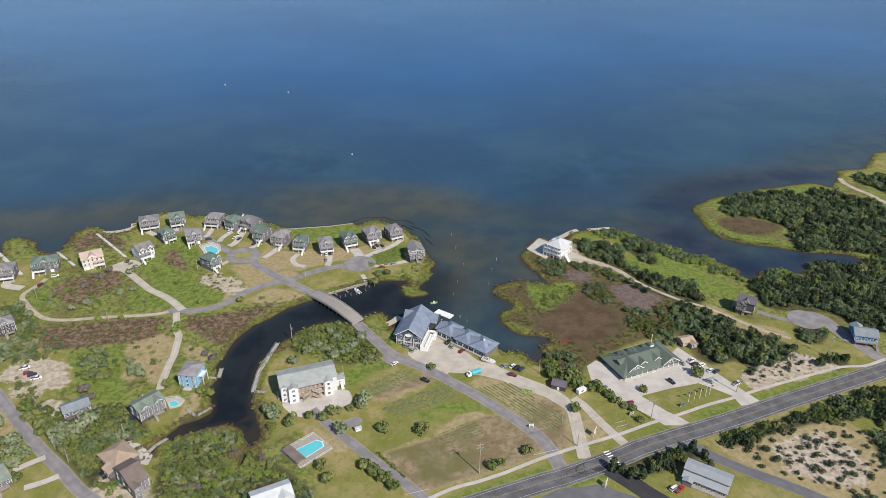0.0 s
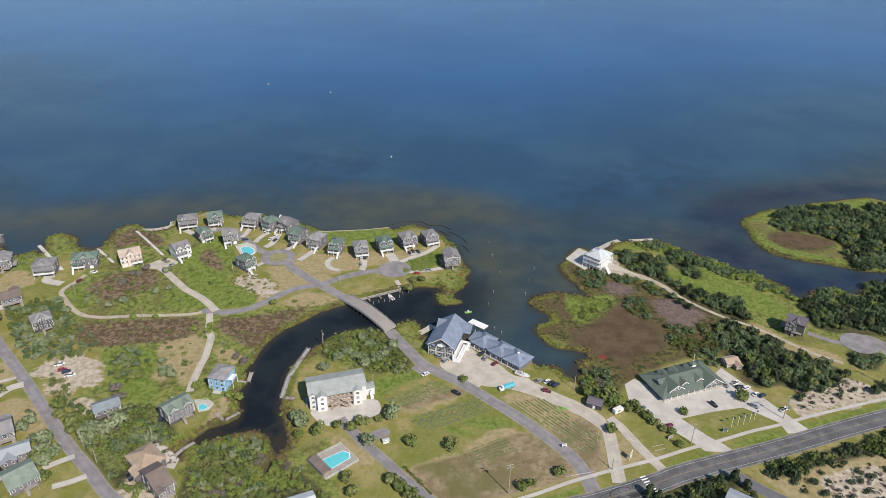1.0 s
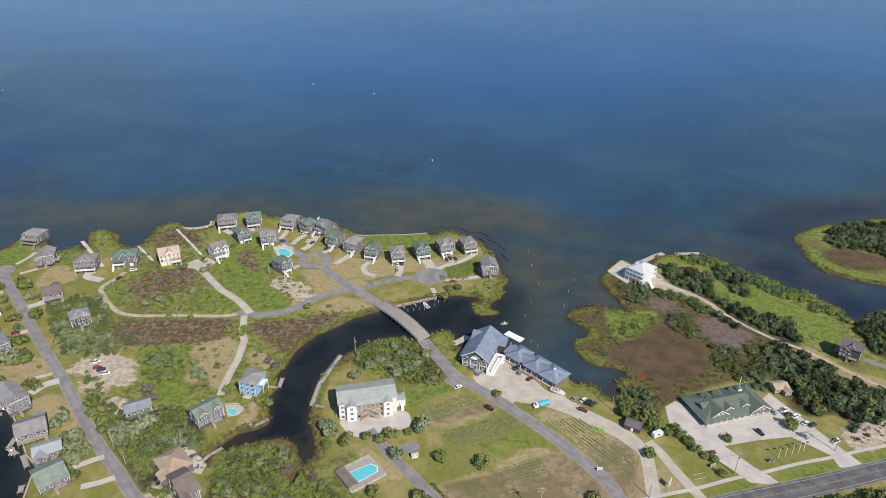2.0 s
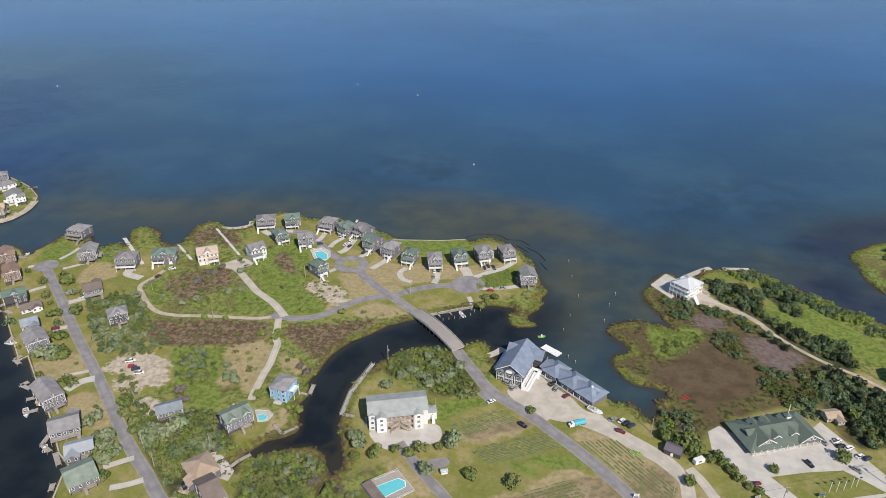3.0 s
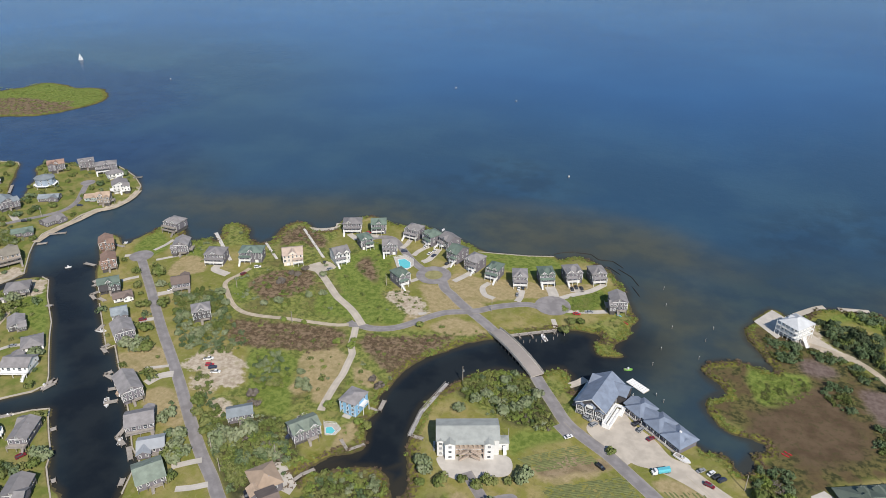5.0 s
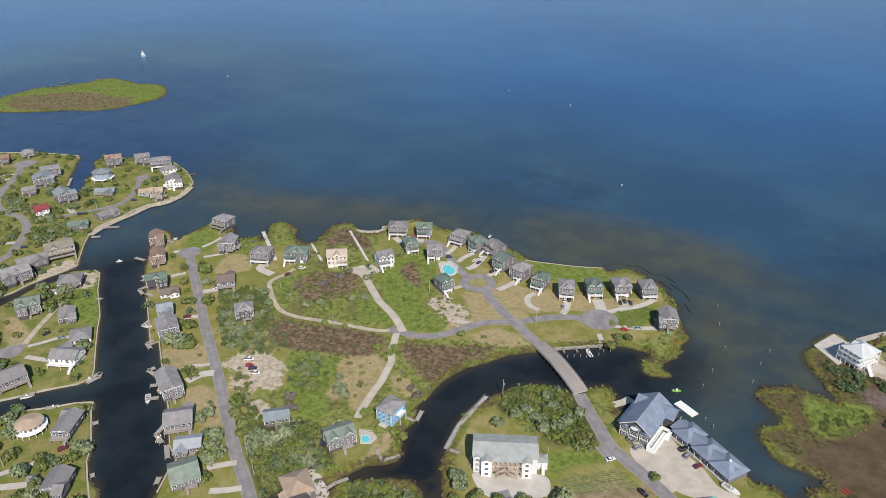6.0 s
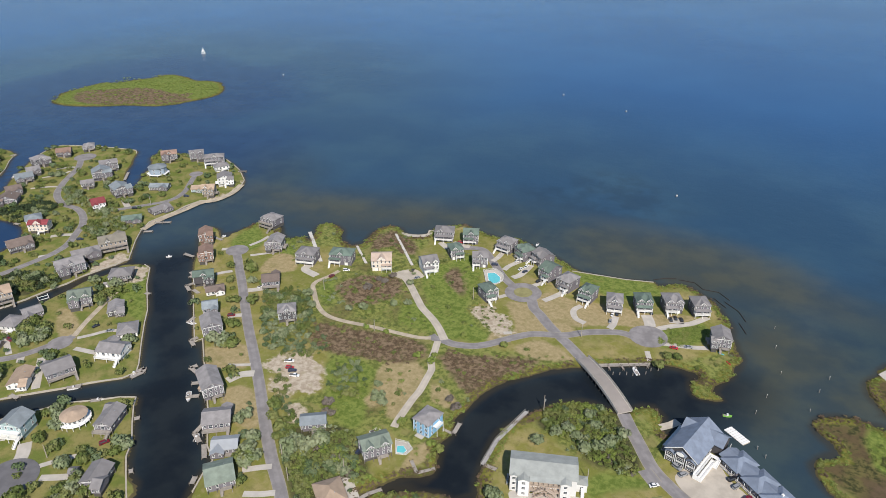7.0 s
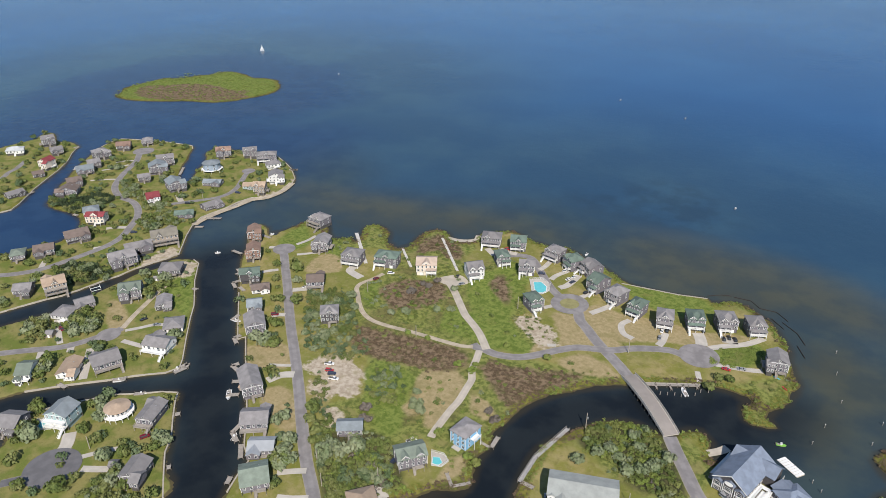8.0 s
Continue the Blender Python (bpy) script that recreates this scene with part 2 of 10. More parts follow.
def road_material(name, colour, vary=0.2, wear=True):
    n = Nodes(name, 0.9, spec=0.25)
    p = n.world()
    dark, lite = tuple(c * (1 - vary) for c in colour), tuple(c * (1 + vary) for c in colour)
    col = n.mix(n.step(n.noise(p, 6, 4), 0.35, 0.65), dark, lite)
    col = n.mix(n.math("MULTIPLY", n.noise(p, 0.5, 3), 0.5), col, colour)
    if wear:
        u = n.math("ABSOLUTE", n.attr("across"))
        track = n.math("MULTIPLY", n.step(u, 0.25, 0.45), n.step(u, 0.8, 0.6))
        col = n.mix(n.math("MULTIPLY", track, 0.35), col, dark)
        edge = n.step(n.math("ADD", u, n.math("MULTIPLY", n.noise(p, 2.0, 3), 0.2)), 0.95, 1.1)
        col = n.mix(n.math("MULTIPLY", edge, 0.6), col, (0.36, 0.32, 0.22))
    n.bump(n.noise(p, 0.3, 2), 0.3, 0.03)
    return n.done(col)


GROUND, WATER = ground_material(), water_material()
PAVE = {
    "asphalt": road_material("worn_asphalt", (0.235, 0.222, 0.224)),
    "highway": road_material("highway_asphalt", (0.125, 0.124, 0.13), 0.3),
    "blacktop": road_material("blue_gray_asphalt", (0.14, 0.138, 0.148), 0.15),
    "fresh": road_material("fresh_asphalt", (0.045, 0.045, 0.05), 0.15, False),
    "concrete": road_material("pale_concrete", (0.47, 0.44, 0.40), 0.12),
    "gravel": road_material("shell_gravel", (0.45, 0.405, 0.345), 0.14),
    "sandy": road_material("sandy_track", (0.42, 0.36, 0.28), 0.2),
    "dirt": road_material("mown_dirt", (0.25, 0.235, 0.11), 0.2),
}


def leaf_material(name, a, b, c):
    """Leaf clumps that differ from one to the next, lighter and darker in broad drifts."""
    n = Nodes(name, 0.75, spec=0.2)
    col = n.mix(n.math("MULTIPLY", n.random(True), 0.75), a, b)
    col = n.mix(n.step(n.noise(n.world(), 7, 3), 0.42, 0.66, 0.0, 0.8), col, c)
    col = n.mix(n.math("MULTIPLY", n.random(), 0.3), col, b)
    return n.done(col)


LEAF = {
    "myrtle": leaf_material("leaf_wax_myrtle", (0.064, 0.092, 0.025), (0.148, 0.184, 0.052), (0.198, 0.202, 0.082)),
    "silver": leaf_material("leaf_silver_green", (0.11, 0.145, 0.07), (0.215, 0.255, 0.14), (0.255, 0.275, 0.175)),
    "bluegreen": leaf_material("leaf_blue_green", (0.048, 0.080, 0.033), (0.118, 0.165, 0.078), (0.150, 0.188, 0.105)),
    "cedar": leaf_material("leaf_dark_cedar", (0.022, 0.038, 0.018), (0.050, 0.074, 0.034), (0.072, 0.092, 0.050)),
    "bright": leaf_material("leaf_bright_green", (0.10, 0.15, 0.03), (0.20, 0.25, 0.06), (0.19, 0.19, 0.07)),
    "sedge": leaf_material("leaf_marsh_sedge", (0.055, 0.072, 0.02), (0.11, 0.135, 0.036), (0.10, 0.09, 0.042)),
    "dead": leaf_material("leaf_bare_twigs", (0.11, 0.095, 0.08), (0.19, 0.17, 0.15), (0.15, 0.125, 0.11)),
    "heath": leaf_material("leaf_brown_heath", (0.09, 0.063, 0.043), (0.17, 0.122, 0.078), (0.12, 0.11, 0.05)),
}
BARK = surface("bark", (0.13, 0.105, 0.085), 0.95, vary=0.3)

# ---- plan helpers ----


def curve_through(points, step=3.0, closed=False):
    """A smooth line through the given points, sampled about every step metres."""
    p = np.array(points, float)
    if closed:
        p = np.vstack([p[-1], p, p[0], p[1]])
    else:
        p = np.vstack([2 * p[0] - p[1], p, 2 * p[-1] - p[-2]])
    out = []
    for a, b, c, d in zip(p, p[1:], p[2:], p[3:]):
        count = int(min(40, max(1, round(np.linalg.norm(c - b) / step))))
        s = (np.arange(count) / count)[:, None]
        out.append(0.5 * (2 * b + (c - a) * s + (2 * a - 5 * b + 4 * c - d) * s**2 + (3 * b - a - 3 * c + d) * s**3))
    out = np.vstack(out)
    return out if closed else np.vstack([out, p[-2]])


def signed(poly, x, y, reach=60.0):
    """Metres from the polygon's edge, positive inside, down to -reach outside."""
    poly = np.asarray(poly, np.float64)
    out = np.full(x.shape, -reach, np.float32)
    lo, hi = poly.min(0) - reach, poly.max(0) + reach
    near = (x > lo[0]) & (x < hi[0]) & (y > lo[1]) & (y < hi[1])
    px, py = x[near], y[near]
    best, inside = np.full(px.shape, 1e12), np.zeros(px.shape, bool)
    for (ax, ay), (bx, by) in zip(poly, np.roll(poly, -1, 0)):
        ex, ey = bx - ax, by - ay
        t = np.clip(((px - ax) * ex + (py - ay) * ey) / (ex * ex + ey * ey + 1e-9), 0, 1)
        best = np.minimum(best, (px - ax - t * ex) ** 2 + (py - ay - t * ey) ** 2)
        cross = (ay > py) != (by > py)
        if cross.any():
            inside ^= cross & (px < ax + (py - ay) * ex / (ey if ey else 1e-9))
    d = np.sqrt(best)
    out[near] = np.clip(np.where(inside, d, -d), -reach, reach)
    return out


def lattice(x, y, size, seed):
    """Smooth value noise between 0 and 1 on the plan."""
    r = np.random.default_rng(seed).random((64, 64))
    u, v = np.asarray(x) / size, np.asarray(y) / size
    i, j = np.floor(u).astype(int), np.floor(v).astype(int)
    a, b = u - i, v - j
    a, b = a * a * (3 - 2 * a), b * b * (3 - 2 * b)
    g = lambda p, q: r[p % 64, q % 64]
    return (g(i, j) * (1 - a) + g(i + 1, j) * a) * (1 - b) + (g(i, j + 1) * (1 - a) + g(i + 1, j + 1) * a) * b


def spaced(lo, hi, step, far_lo, far_hi):
    """Even steps from lo to hi, then steps that grow out to the far ends."""
    mid = list(np.arange(lo, hi + step, step))
    d = step
    while mid[-1] < far_hi:
        d *= 1.35
        mid.append(mid[-1] + d)
    d = step
    while mid[0] > far_lo:
        d *= 1.35
        mid.insert(0, mid[0] - d)
    return np.array(mid)


def sheet(name, xs, ys, height, layers, material):
    """A grid mesh over the plan with a height and float layers at each vertex."""
    gx, gy = np.meshgrid(xs, ys)
    nx, ny = len(xs), len(ys)
    co = np.stack([gx, gy, height(gx, gy)], -1).reshape(-1, 3).astype(np.float32)
    i = np.arange(nx * ny).reshape(ny, nx)
    quads = np.stack([i[:-1, :-1], i[:-1, 1:], i[1:, 1:], i[1:, :-1]], -1).reshape(-1, 4)
    me = bpy.data.meshes.new(name)
    me.vertices.add(len(co))
    me.vertices.foreach_set("co", co.ravel())
    me.loops.add(quads.size)
    me.loops.foreach_set("vertex_index", quads.ravel().astype(np.int32))
    me.polygons.add(len(quads))
    me.polygons.foreach_set("loop_start", np.arange(0, quads.size, 4, dtype=np.int32))
    me.polygons.foreach_set("use_smooth", np.ones(len(quads), bool))
    for key, values in layers.items():
        me.attributes.new(key, "FLOAT", "POINT").data.foreach_set("value", np.asarray(values, np.float32).ravel())
    me.update(calc_edges=True)
    me.materials.append(material)
    return new(name, me)


def mesh_of(name, verts, faces, material, smooth=False):
    me = bpy.data.meshes.new(name)
    me.from_pydata([tuple(v) for v in verts], [], faces)
    me.materials.append(material)
    if smooth:
        me.polygons.foreach_set("use_smooth", [True] * len(me.polygons))
    me.update()
    return me


BOX_FACES = ((0, 3, 2, 1), (4, 5, 6, 7), (0, 1, 5, 4), (1, 2, 6, 5), (2, 3, 7, 6), (3, 0, 4, 7))


def boxes(name, material, items):
    """One mesh out of boxes (x0, y0, z0, x1, y1, z1)."""
    verts, faces = [], []
    for x0, y0, z0, x1, y1, z1 in items:
        k = len(verts)
        verts += [(x0, y0, z0), (x1, y0, z0), (x1, y1, z0), (x0, y1, z0), (x0, y0, z1), (x1, y0, z1), (x1, y1, z1), (x0, y1, z1)]
        faces += [tuple(k + v for v in f) for f in BOX_FACES]
    return mesh_of(name, verts, faces, material)


def part(name, mesh, parent, label="", at=None):
    ob = new(name, mesh)
    ob.parent = parent
    if at is not None:
        ob.matrix_basis = at
    if label:
        ob["label"] = label
    return ob


def thing(name, at, label, category, group="", kind=""):
    """An empty at a thing's base that carries its parts."""
    return tagged_at(new(name), at, label, category, group, kind)


def tagged_at(ob, at, label, category, group="", kind=""):
    ob.matrix_basis = at
    return tagged(ob, label, category, group, kind)


def strip(name, points, width, z, material, step=3.0, smooth=True, label="", category="", kind="structure"):
    """A ribbon of surface along a line on the ground."""
    p = curve_through(points, step) if smooth else np.array(points, float)
    d = np.gradient(p, axis=0)
    d /= np.linalg.norm(d, axis=1)[:, None] + 1e-9
    side = np.stack([-d[:, 1], d[:, 0]], -1) * width / 2
    lanes = (-1.0, -0.5, 0.0, 0.5, 1.0)
    verts = [(*(q + s * k), z) for q, s in zip(p, side) for k in lanes]
    faces = [(5 * i + j, 5 * i + j + 5, 5 * i + j + 6, 5 * i + j + 1) for i in range(len(p) - 1) for j in range(4)]
    me = mesh_of(name, verts, [tuple(reversed(f)) for f in faces], material)
    me.attributes.new("across", "FLOAT", "POINT").data.foreach_set("value", list(lanes) * len(p))
    return tagged(new(name, me), label, category, kind=kind)


def patch(name, points, z, material, label, category, smooth=True, kind="structure"):
    """A flat paved area with a smooth outline."""
    p = curve_through(points, 2.0, True) if smooth else np.array(points)
    bm = bmesh.new()
    f = bm.faces.new([bm.verts.new((x, y, z)) for x, y in p])
    if f.normal.z < 0:
        f.normal_update()
    bm.normal_update()
    if f.normal.z < 0:
        f.normal_flip()
    bmesh.ops.triangulate(bm, faces=bm.faces[:])
    me = bpy.data.meshes.new(name)
    bm.to_mesh(me)
    bm.free()
    me.materials.append(material)
    return tagged(new(name, me), label, category, kind=kind)


def ring(cx, cy, r, count=28):
    return [(cx + r * math.cos(2 * math.pi * k / count), cy + r * math.sin(2 * math.pi * k / count)) for k in range(count)]


# ---- land and water ----
CANAL_BANK = [(-40, -60), (-80, 20), (-170, 150), (-205.3, 216.4), (-209.9, 228.2), (-211.5, 234.9), (-221, 240.9), (-240.3, 260.6), (-273.3, 290.4), (-289.5, 305.3), (-291.6, 300.9), (-331.7, 338.5), (-348.7, 354.5), (-364.9, 371.3), (-376.3, 386.9), (-392.8, 404.4), (-400.3, 419.9), (-388.8, 419.5), (-379, 411.5), (-373.1, 413.9)]
SOUND_SHORE = [(-374.7, 418.6), (-372.4, 430.5), (-370.9, 439.7), (-369.7, 450.3), (-360.4, 453.3), (-346.9, 444.5), (-337.9, 434.8), (-329.8, 435.1), (-324, 440.8), (-315.4, 440.4), (-319, 451.7), (-325, 462.2), (-322, 470), (-311.2, 470.4), (-301.3, 464.5), (-296.2, 454), (-287, 448.5), (-280.1, 448.4), (-276.5, 455.8), (-279.7, 471.7), (-279, 482.4), (-273.6, 490.4), (-265.7, 490.3), (-258.7, 484.1), (-251.8, 480.4), (-243.9, 484), (-239.8, 489.7), (-241.7, 500), (-239.1, 506.2), (-232, 511.6), (-223.9, 519.9), (-211.8, 515.5), (-200.8, 512.9), (-188.7, 512.4), (-172.9, 510), (-160, 509.3)]
POINT_SHORE = [(-178.5, 517.4), (-171.3, 511.4), (-153.7, 506.3), (-144.1, 504.6), (-131, 496.8), (-121, 491.4), (-112.8, 490.5), (-98.2, 493), (-87.5, 494.8), (-70, 500.3), (-66.1, 496.3), (-60.3, 501.6), (-51.6, 506.5), (-45.3, 504.9), (-38.2, 498.5), (-30.7, 494.2), (-23.6, 484.1), (-18.3, 475.1), (-14.7, 466.7), (-14.4, 457.8), (-10.9, 452.6), (-7.5, 442.7), (-4.2, 436.2), (-6.9, 428.8), (-7, 419.4), (-9.9, 411.1), (-13.6, 404.6), (-13.9, 400.3), (-9.1, 395), (-14.4, 392), (-20.8, 391.8), (-24.8, 396.3), (-25.5, 403.1), (-22.5, 407.7), (-25.1, 411.9), (-32.5, 411.5), (-39.3, 410.5), (-43.3, 410.1)]
CREEK_NORTH = [(-46.5, 408.2), (-49.5, 408.1), (-75, 392.9), (-80.6, 388.5), (-86.4, 383.8), (-92.5, 378.5), (-100.1, 372.8), (-108.5, 361.5), (-115, 353.8), (-119.9, 343.3), (-123, 333), (-124.3, 321.2), (-124.4, 315.3), (-122.8, 307.8), (-121.9, 301.5), (-122.7, 295.3), (-121, 289), (-117.8, 281.4), (-117.9, 276.5), (-123.5, 272.4), (-130.1, 266.1), (-134.4, 258.9), (-136.9, 253.7), (-123.5, 273.5), (-128.1, 267.7), (-132.5, 262.4), (-135.2, 258.4), (-138.5, 250.4), (-139, 246.7), (-136.3, 248.9), (-133.4, 257.3), (-127.7, 258.1)]
THICKET_BANK = [(-123.8, 261.3), (-118.8, 262.9), (-111.5, 266.6), (-104.8, 267.4), (-98.2, 263.9), (-93.9, 257.6), (-92, 251.1), (-93.1, 243.7), (-92.8, 235.6), (-91.3, 235.7), (-91.2, 243.8), (-90.1, 250), (-88.4, 257.6), (-88.2, 264.7), (-91.5, 272.9), (-96.3, 282.3), (-98.8, 290.4), (-98.9, 295.9), (-100.6, 307), (-100.8, 317.1), (-97.5, 327.8), (-93.4, 335), (-89.4, 343), (-83.1, 350.7), (-77.3, 356.8), (-70.8, 359.4), (-63.9, 359.4), (-56.7, 357.6), (-51, 358.9)]
MARINA_SHORE = [(-48.8, 364.6), (-44.1, 369.8), (-38.2, 371.8), (-33.6, 366.7), (-30.8, 356.7), (-28.5, 355.2), (-24.5, 356.5), (-18, 358.5), (-9, 358), (0.5, 355), (8, 349.5), (17, 343.5), (26, 337), (33, 334.5), (36.8, 330.6), (41.1, 331.8), (46.6, 330.7), (49.3, 325.3), (52.2, 322.7), (55.2, 321.1), (58.5, 326.5), (58.4, 336.4), (65.1, 339.8)]
MARSH_SHORE = [(64.8, 344.4), (59.3, 346.7), (51, 347.8), (44, 352.5), (40, 358.6), (36.7, 366.1), (37.1, 371.9), (43.1, 375.3), (47.1, 379.3), (44, 386.1), (38.5, 390.2), (34.8, 397.3), (37.1, 403.1), (45.2, 409.2), (53.8, 411.5), (63.2, 409.4), (71, 408), (73.8, 411.8), (68.3, 420.2), (62.7, 429.7), (58.8, 437.9), (57.8, 448.1), (61.3, 454.3), (64.6, 457.9), (63.3, 461.5), (75.4, 478.5), (82.9, 470.1), (90.3, 471.1), (99.3, 484.6), (105.2, 488.7), (114.2, 489.8), (132.7, 494), (140.9, 491.1)]
EAST_SHORE = [(145.9, 484.3), (154.9, 476.7), (168.8, 464.7), (182.1, 453.2), (194.3, 442.9), (203.6, 434.7), (208.6, 426.6), (204.5, 417.9), (212.5, 416.4), (224.6, 425.2), (236.9, 431), (244, 426.2), (251, 422.3), (258.6, 432.1), (267.7, 441.3), (278.7, 438.9), (290.1, 437.4), (297.3, 435.8), (304.2, 442.6), (301.6, 450.3), (294.3, 453.7), (270.9, 456.9), (252.6, 463), (233.6, 468.3), (219.2, 475.6), (211.7, 485.2), (208.9, 499.2), (210.1, 513.9), (208.1, 529.3), (218.4, 542), (237.8, 556.7), (260.7, 563.2), (283.2, 576.2), (305.7, 581.8), (333.1, 591.6), (342.5, 587.7), (349.5, 581.2), (358.6, 593.3), (371.5, 613), (372, 620.2), (386.1, 624.9), (405.6, 631.2), (431, 662.8), (451.6, 676.4), (560, 700), (900, 640), (4300, 500), (4300, -2400), (-40, -2400)]
BLOCK_SOUTH = [(-280.5, 249.3), (-276, 244), (-266.1, 234.8), (-254.9, 225.1), (-249.3, 217.2), (-240.6, 209.9), (-226.8, 198.8), (-250, 150), (-180, 40), (-150, -300), (-900, -300), (-700, 100), (-346.9, 165.1), (-337.6, 186.8), (-332, 194.9), (-324.2, 208), (-316.2, 218.4), (-314.6, 219.8), (-310.6, 227.5), (-299, 236), (-288.1, 245.2)]
BLOCK_MID = [(-297.6, 263.8), (-302.6, 269.9), (-319.1, 285.9), (-333.6, 300.6), (-343.4, 311.4), (-369.3, 333.3), (-386.4, 350.7), (-393.6, 352.3), (-403, 347.7), (-407.8, 341.8), (-404.7, 332.2), (-410, 318), (-409.8, 304.8), (-410.9, 284.8), (-409.1, 269.6), (-414, 253.7), (-423.7, 230.7), (-432.9, 209), (-436.1, 192), (-403.1, 177.8), (-365.5, 182.9), (-349.9, 205.1), (-342.7, 213.1), (-335.5, 221.3), (-321.6, 235.1), (-312.3, 245.8), (-300.5, 256.8)]
BLOCK_NORTH = [(-410.3, 352.7), (-411, 344.9), (-414.8, 333.4), (-417.7, 321.6), (-418.5, 308.7), (-421.3, 297.7), (-423.8, 282.7), (-426.4, 272.4), (-431, 263.5), (-436.8, 248.2), (-439.9, 239.1), (-446.4, 221.9), (-455, 200.2), (-465.8, 180.7), (-509.7, 204), (-516.6, 233.8), (-522.3, 258.4), (-517.6, 279.7), (-510.9, 296.8), (-503, 318.5), (-508.5, 328.8), (-513.3, 338.8), (-525.8, 348.1), (-541, 351.2), (-561.3, 348.7), (-572.7, 348.1), (-582.2, 353.2), (-587.9, 359.5), (-594.1, 367.3), (-606.8, 377.4), (-616.1, 390.6), (-633.6, 409.7), (-649.5, 430.2), (-663.5, 450.2), (-670.1, 462.1), (-675.5, 475.4), (-675.3, 488.6), (-661.1, 495.6), (-647.9, 499.8), (-636.4, 505.1), (-623.4, 509.2), (-609.1, 512.2)]
BLOCK_NORTH_B = [(-594.9, 515.1), (-587.4, 509.6), (-578, 497.8), (-565.8, 484.5), (-556.8, 472), (-546, 461.4), (-532.5, 448.2), (-517, 442.1), (-516.6, 448.7), (-528.5, 464.1), (-538.3, 476.8), (-540.8, 484.2), (-555.5, 500.7), (-564.2, 506.7), (-569.5, 521.3), (-568, 532.5), (-550.4, 529.6), (-528.1, 530.1), (-528.3, 537.9), (-513.9, 539.4), (-499.6, 540.8), (-479, 531.6), (-463.7, 523.5), (-442.4, 506.7), (-434.9, 493.8), (-431.1, 479.3), (-432.1, 466.7), (-434.6, 459.1), (-442.8, 453.8), (-445.6, 440.5), (-444.6, 427.3), (-446.5, 414), (-447.2, 403.1), (-440.2, 388.8), (-430, 375.2)]
BLOCK_FAR = [(-689.6, 449.4), (-687.2, 444.8), (-676.9, 433.5), (-660.5, 419.3), (-645.7, 401.8), (-634, 383.9), (-618.6, 361.9), (-598.5, 338.3), (-591.7, 327.6), (-593.9, 319.5), (-606.9, 299.2), (-620.3, 271.6), (-674.9, 261.5), (-710, 310.3), (-728.9, 347.8), (-742.9, 375.2), (-754.5, 403.2), (-753.9, 420.3), (-753.3, 438), (-761.5, 455.1), (-753.7, 460.1), (-725.1, 447.5), (-712, 453.9)]
ISLAND = [(-843.2, 596.1), (-852.7, 615.7), (-861.9, 643.3), (-860.4, 668.5), (-847.5, 690.4), (-831.7, 710.7), (-821.6, 731.5), (-820, 755.4), (-803.5, 761.3), (-754.9, 752.4), (-724.5, 759.5), (-700.3, 745.7), (-680.9, 723.8), (-675.1, 704.9), (-681, 676.9), (-690.6, 653.5), (-708.7, 634.1), (-736.6, 623.3), (-764.5, 603.9), (-796.7, 587.8), (-820.8, 585.2)]
SHORE_STRIPS = [
    [(116.4, 489.8), (136.3, 490.1), (151.5, 480.5), (167.4, 467.4), (182.9, 455.8), (196.6, 444.7), (210.9, 420.3), (211.2, 411), (198, 417), (183.7, 432.8), (167.1, 444.3), (154.4, 458.2), (137, 473.6), (120.7, 478.1)],
    [(229.9, 428.5), (243.3, 431.9), (246.4, 419.1), (233.8, 409.8), (215.5, 407.3)],
]
MARSH_SHRUBS = [
    [(68.3, 443.1), (79.6, 445.8), (87.9, 433.3), (88, 421.2), (79.4, 415.7), (70.9, 425)],
    [(97.9, 400.9), (108, 403.9), (108.8, 389.5), (102, 383.3), (97.4, 388)],
    [(118.5, 376), (130.5, 373.5), (131.9, 358.9), (125.7, 348.5), (116.5, 352.6), (114.2, 365)],
    [(126, 349.7), (140.6, 359), (141.3, 344), (136, 337.1), (127.1, 341)],
    [(91.2, 441.7), (111.9, 433.6), (128.6, 419.3), (123.5, 413.9), (106.1, 423.8), (89.4, 430)],
    [(58.3, 325.4), (72.1, 330.9), (77, 321.3), (71.7, 308.5), (62.9, 301.1), (58.1, 310.8)],
    [(140.7, 378.3), (150.2, 373.7), (141.4, 349.9), (135.9, 360.8)],
]
YARD_STREET = [(-350.7, 362.5), (-343, 396.4), (-258.7, 321.9), (-206, 272.5), (-171.2, 237), (-201.8, 222.6), (-269.8, 283.4)]
BUILT_A = [(-443.1, 416.7), (-376.5, 431.6), (-344.8, 416.3), (-330.9, 383.7), (-166.9, 228.4), (-204.8, 205.8), (-100, 60), (-260, 150)]
BUILT_B = [(-642.5, 546.2), (-484.9, 582.3), (-387.7, 475.4), (-420.4, 378), (-408.5, 352.8), (-381, 350.4), (-264.9, 245.9), (-229.3, 189.7), (-342.4, 115.8), (-524.4, 178.6), (-424.8, 267.5), (-420.4, 305.6), (-422.9, 354.1), (-461.3, 400.4), (-544.6, 467.5)]
BUILT_C = [(-1047.9, 359.3), (-637.3, 549.6), (-544.6, 467.5), (-639.4, 423.8), (-608, 376.6), (-656.6, 224.3)]
BUILT_D = [(-126.7, 501.5), (-71.5, 510.4), (-66, 489), (-114.8, 469.4)]
BUILT_E = [(-28.5, 376.5), (-7.3, 390.4), (37.1, 343), (32.2, 320.9), (6.9, 342.7), (-20.1, 348.3)]
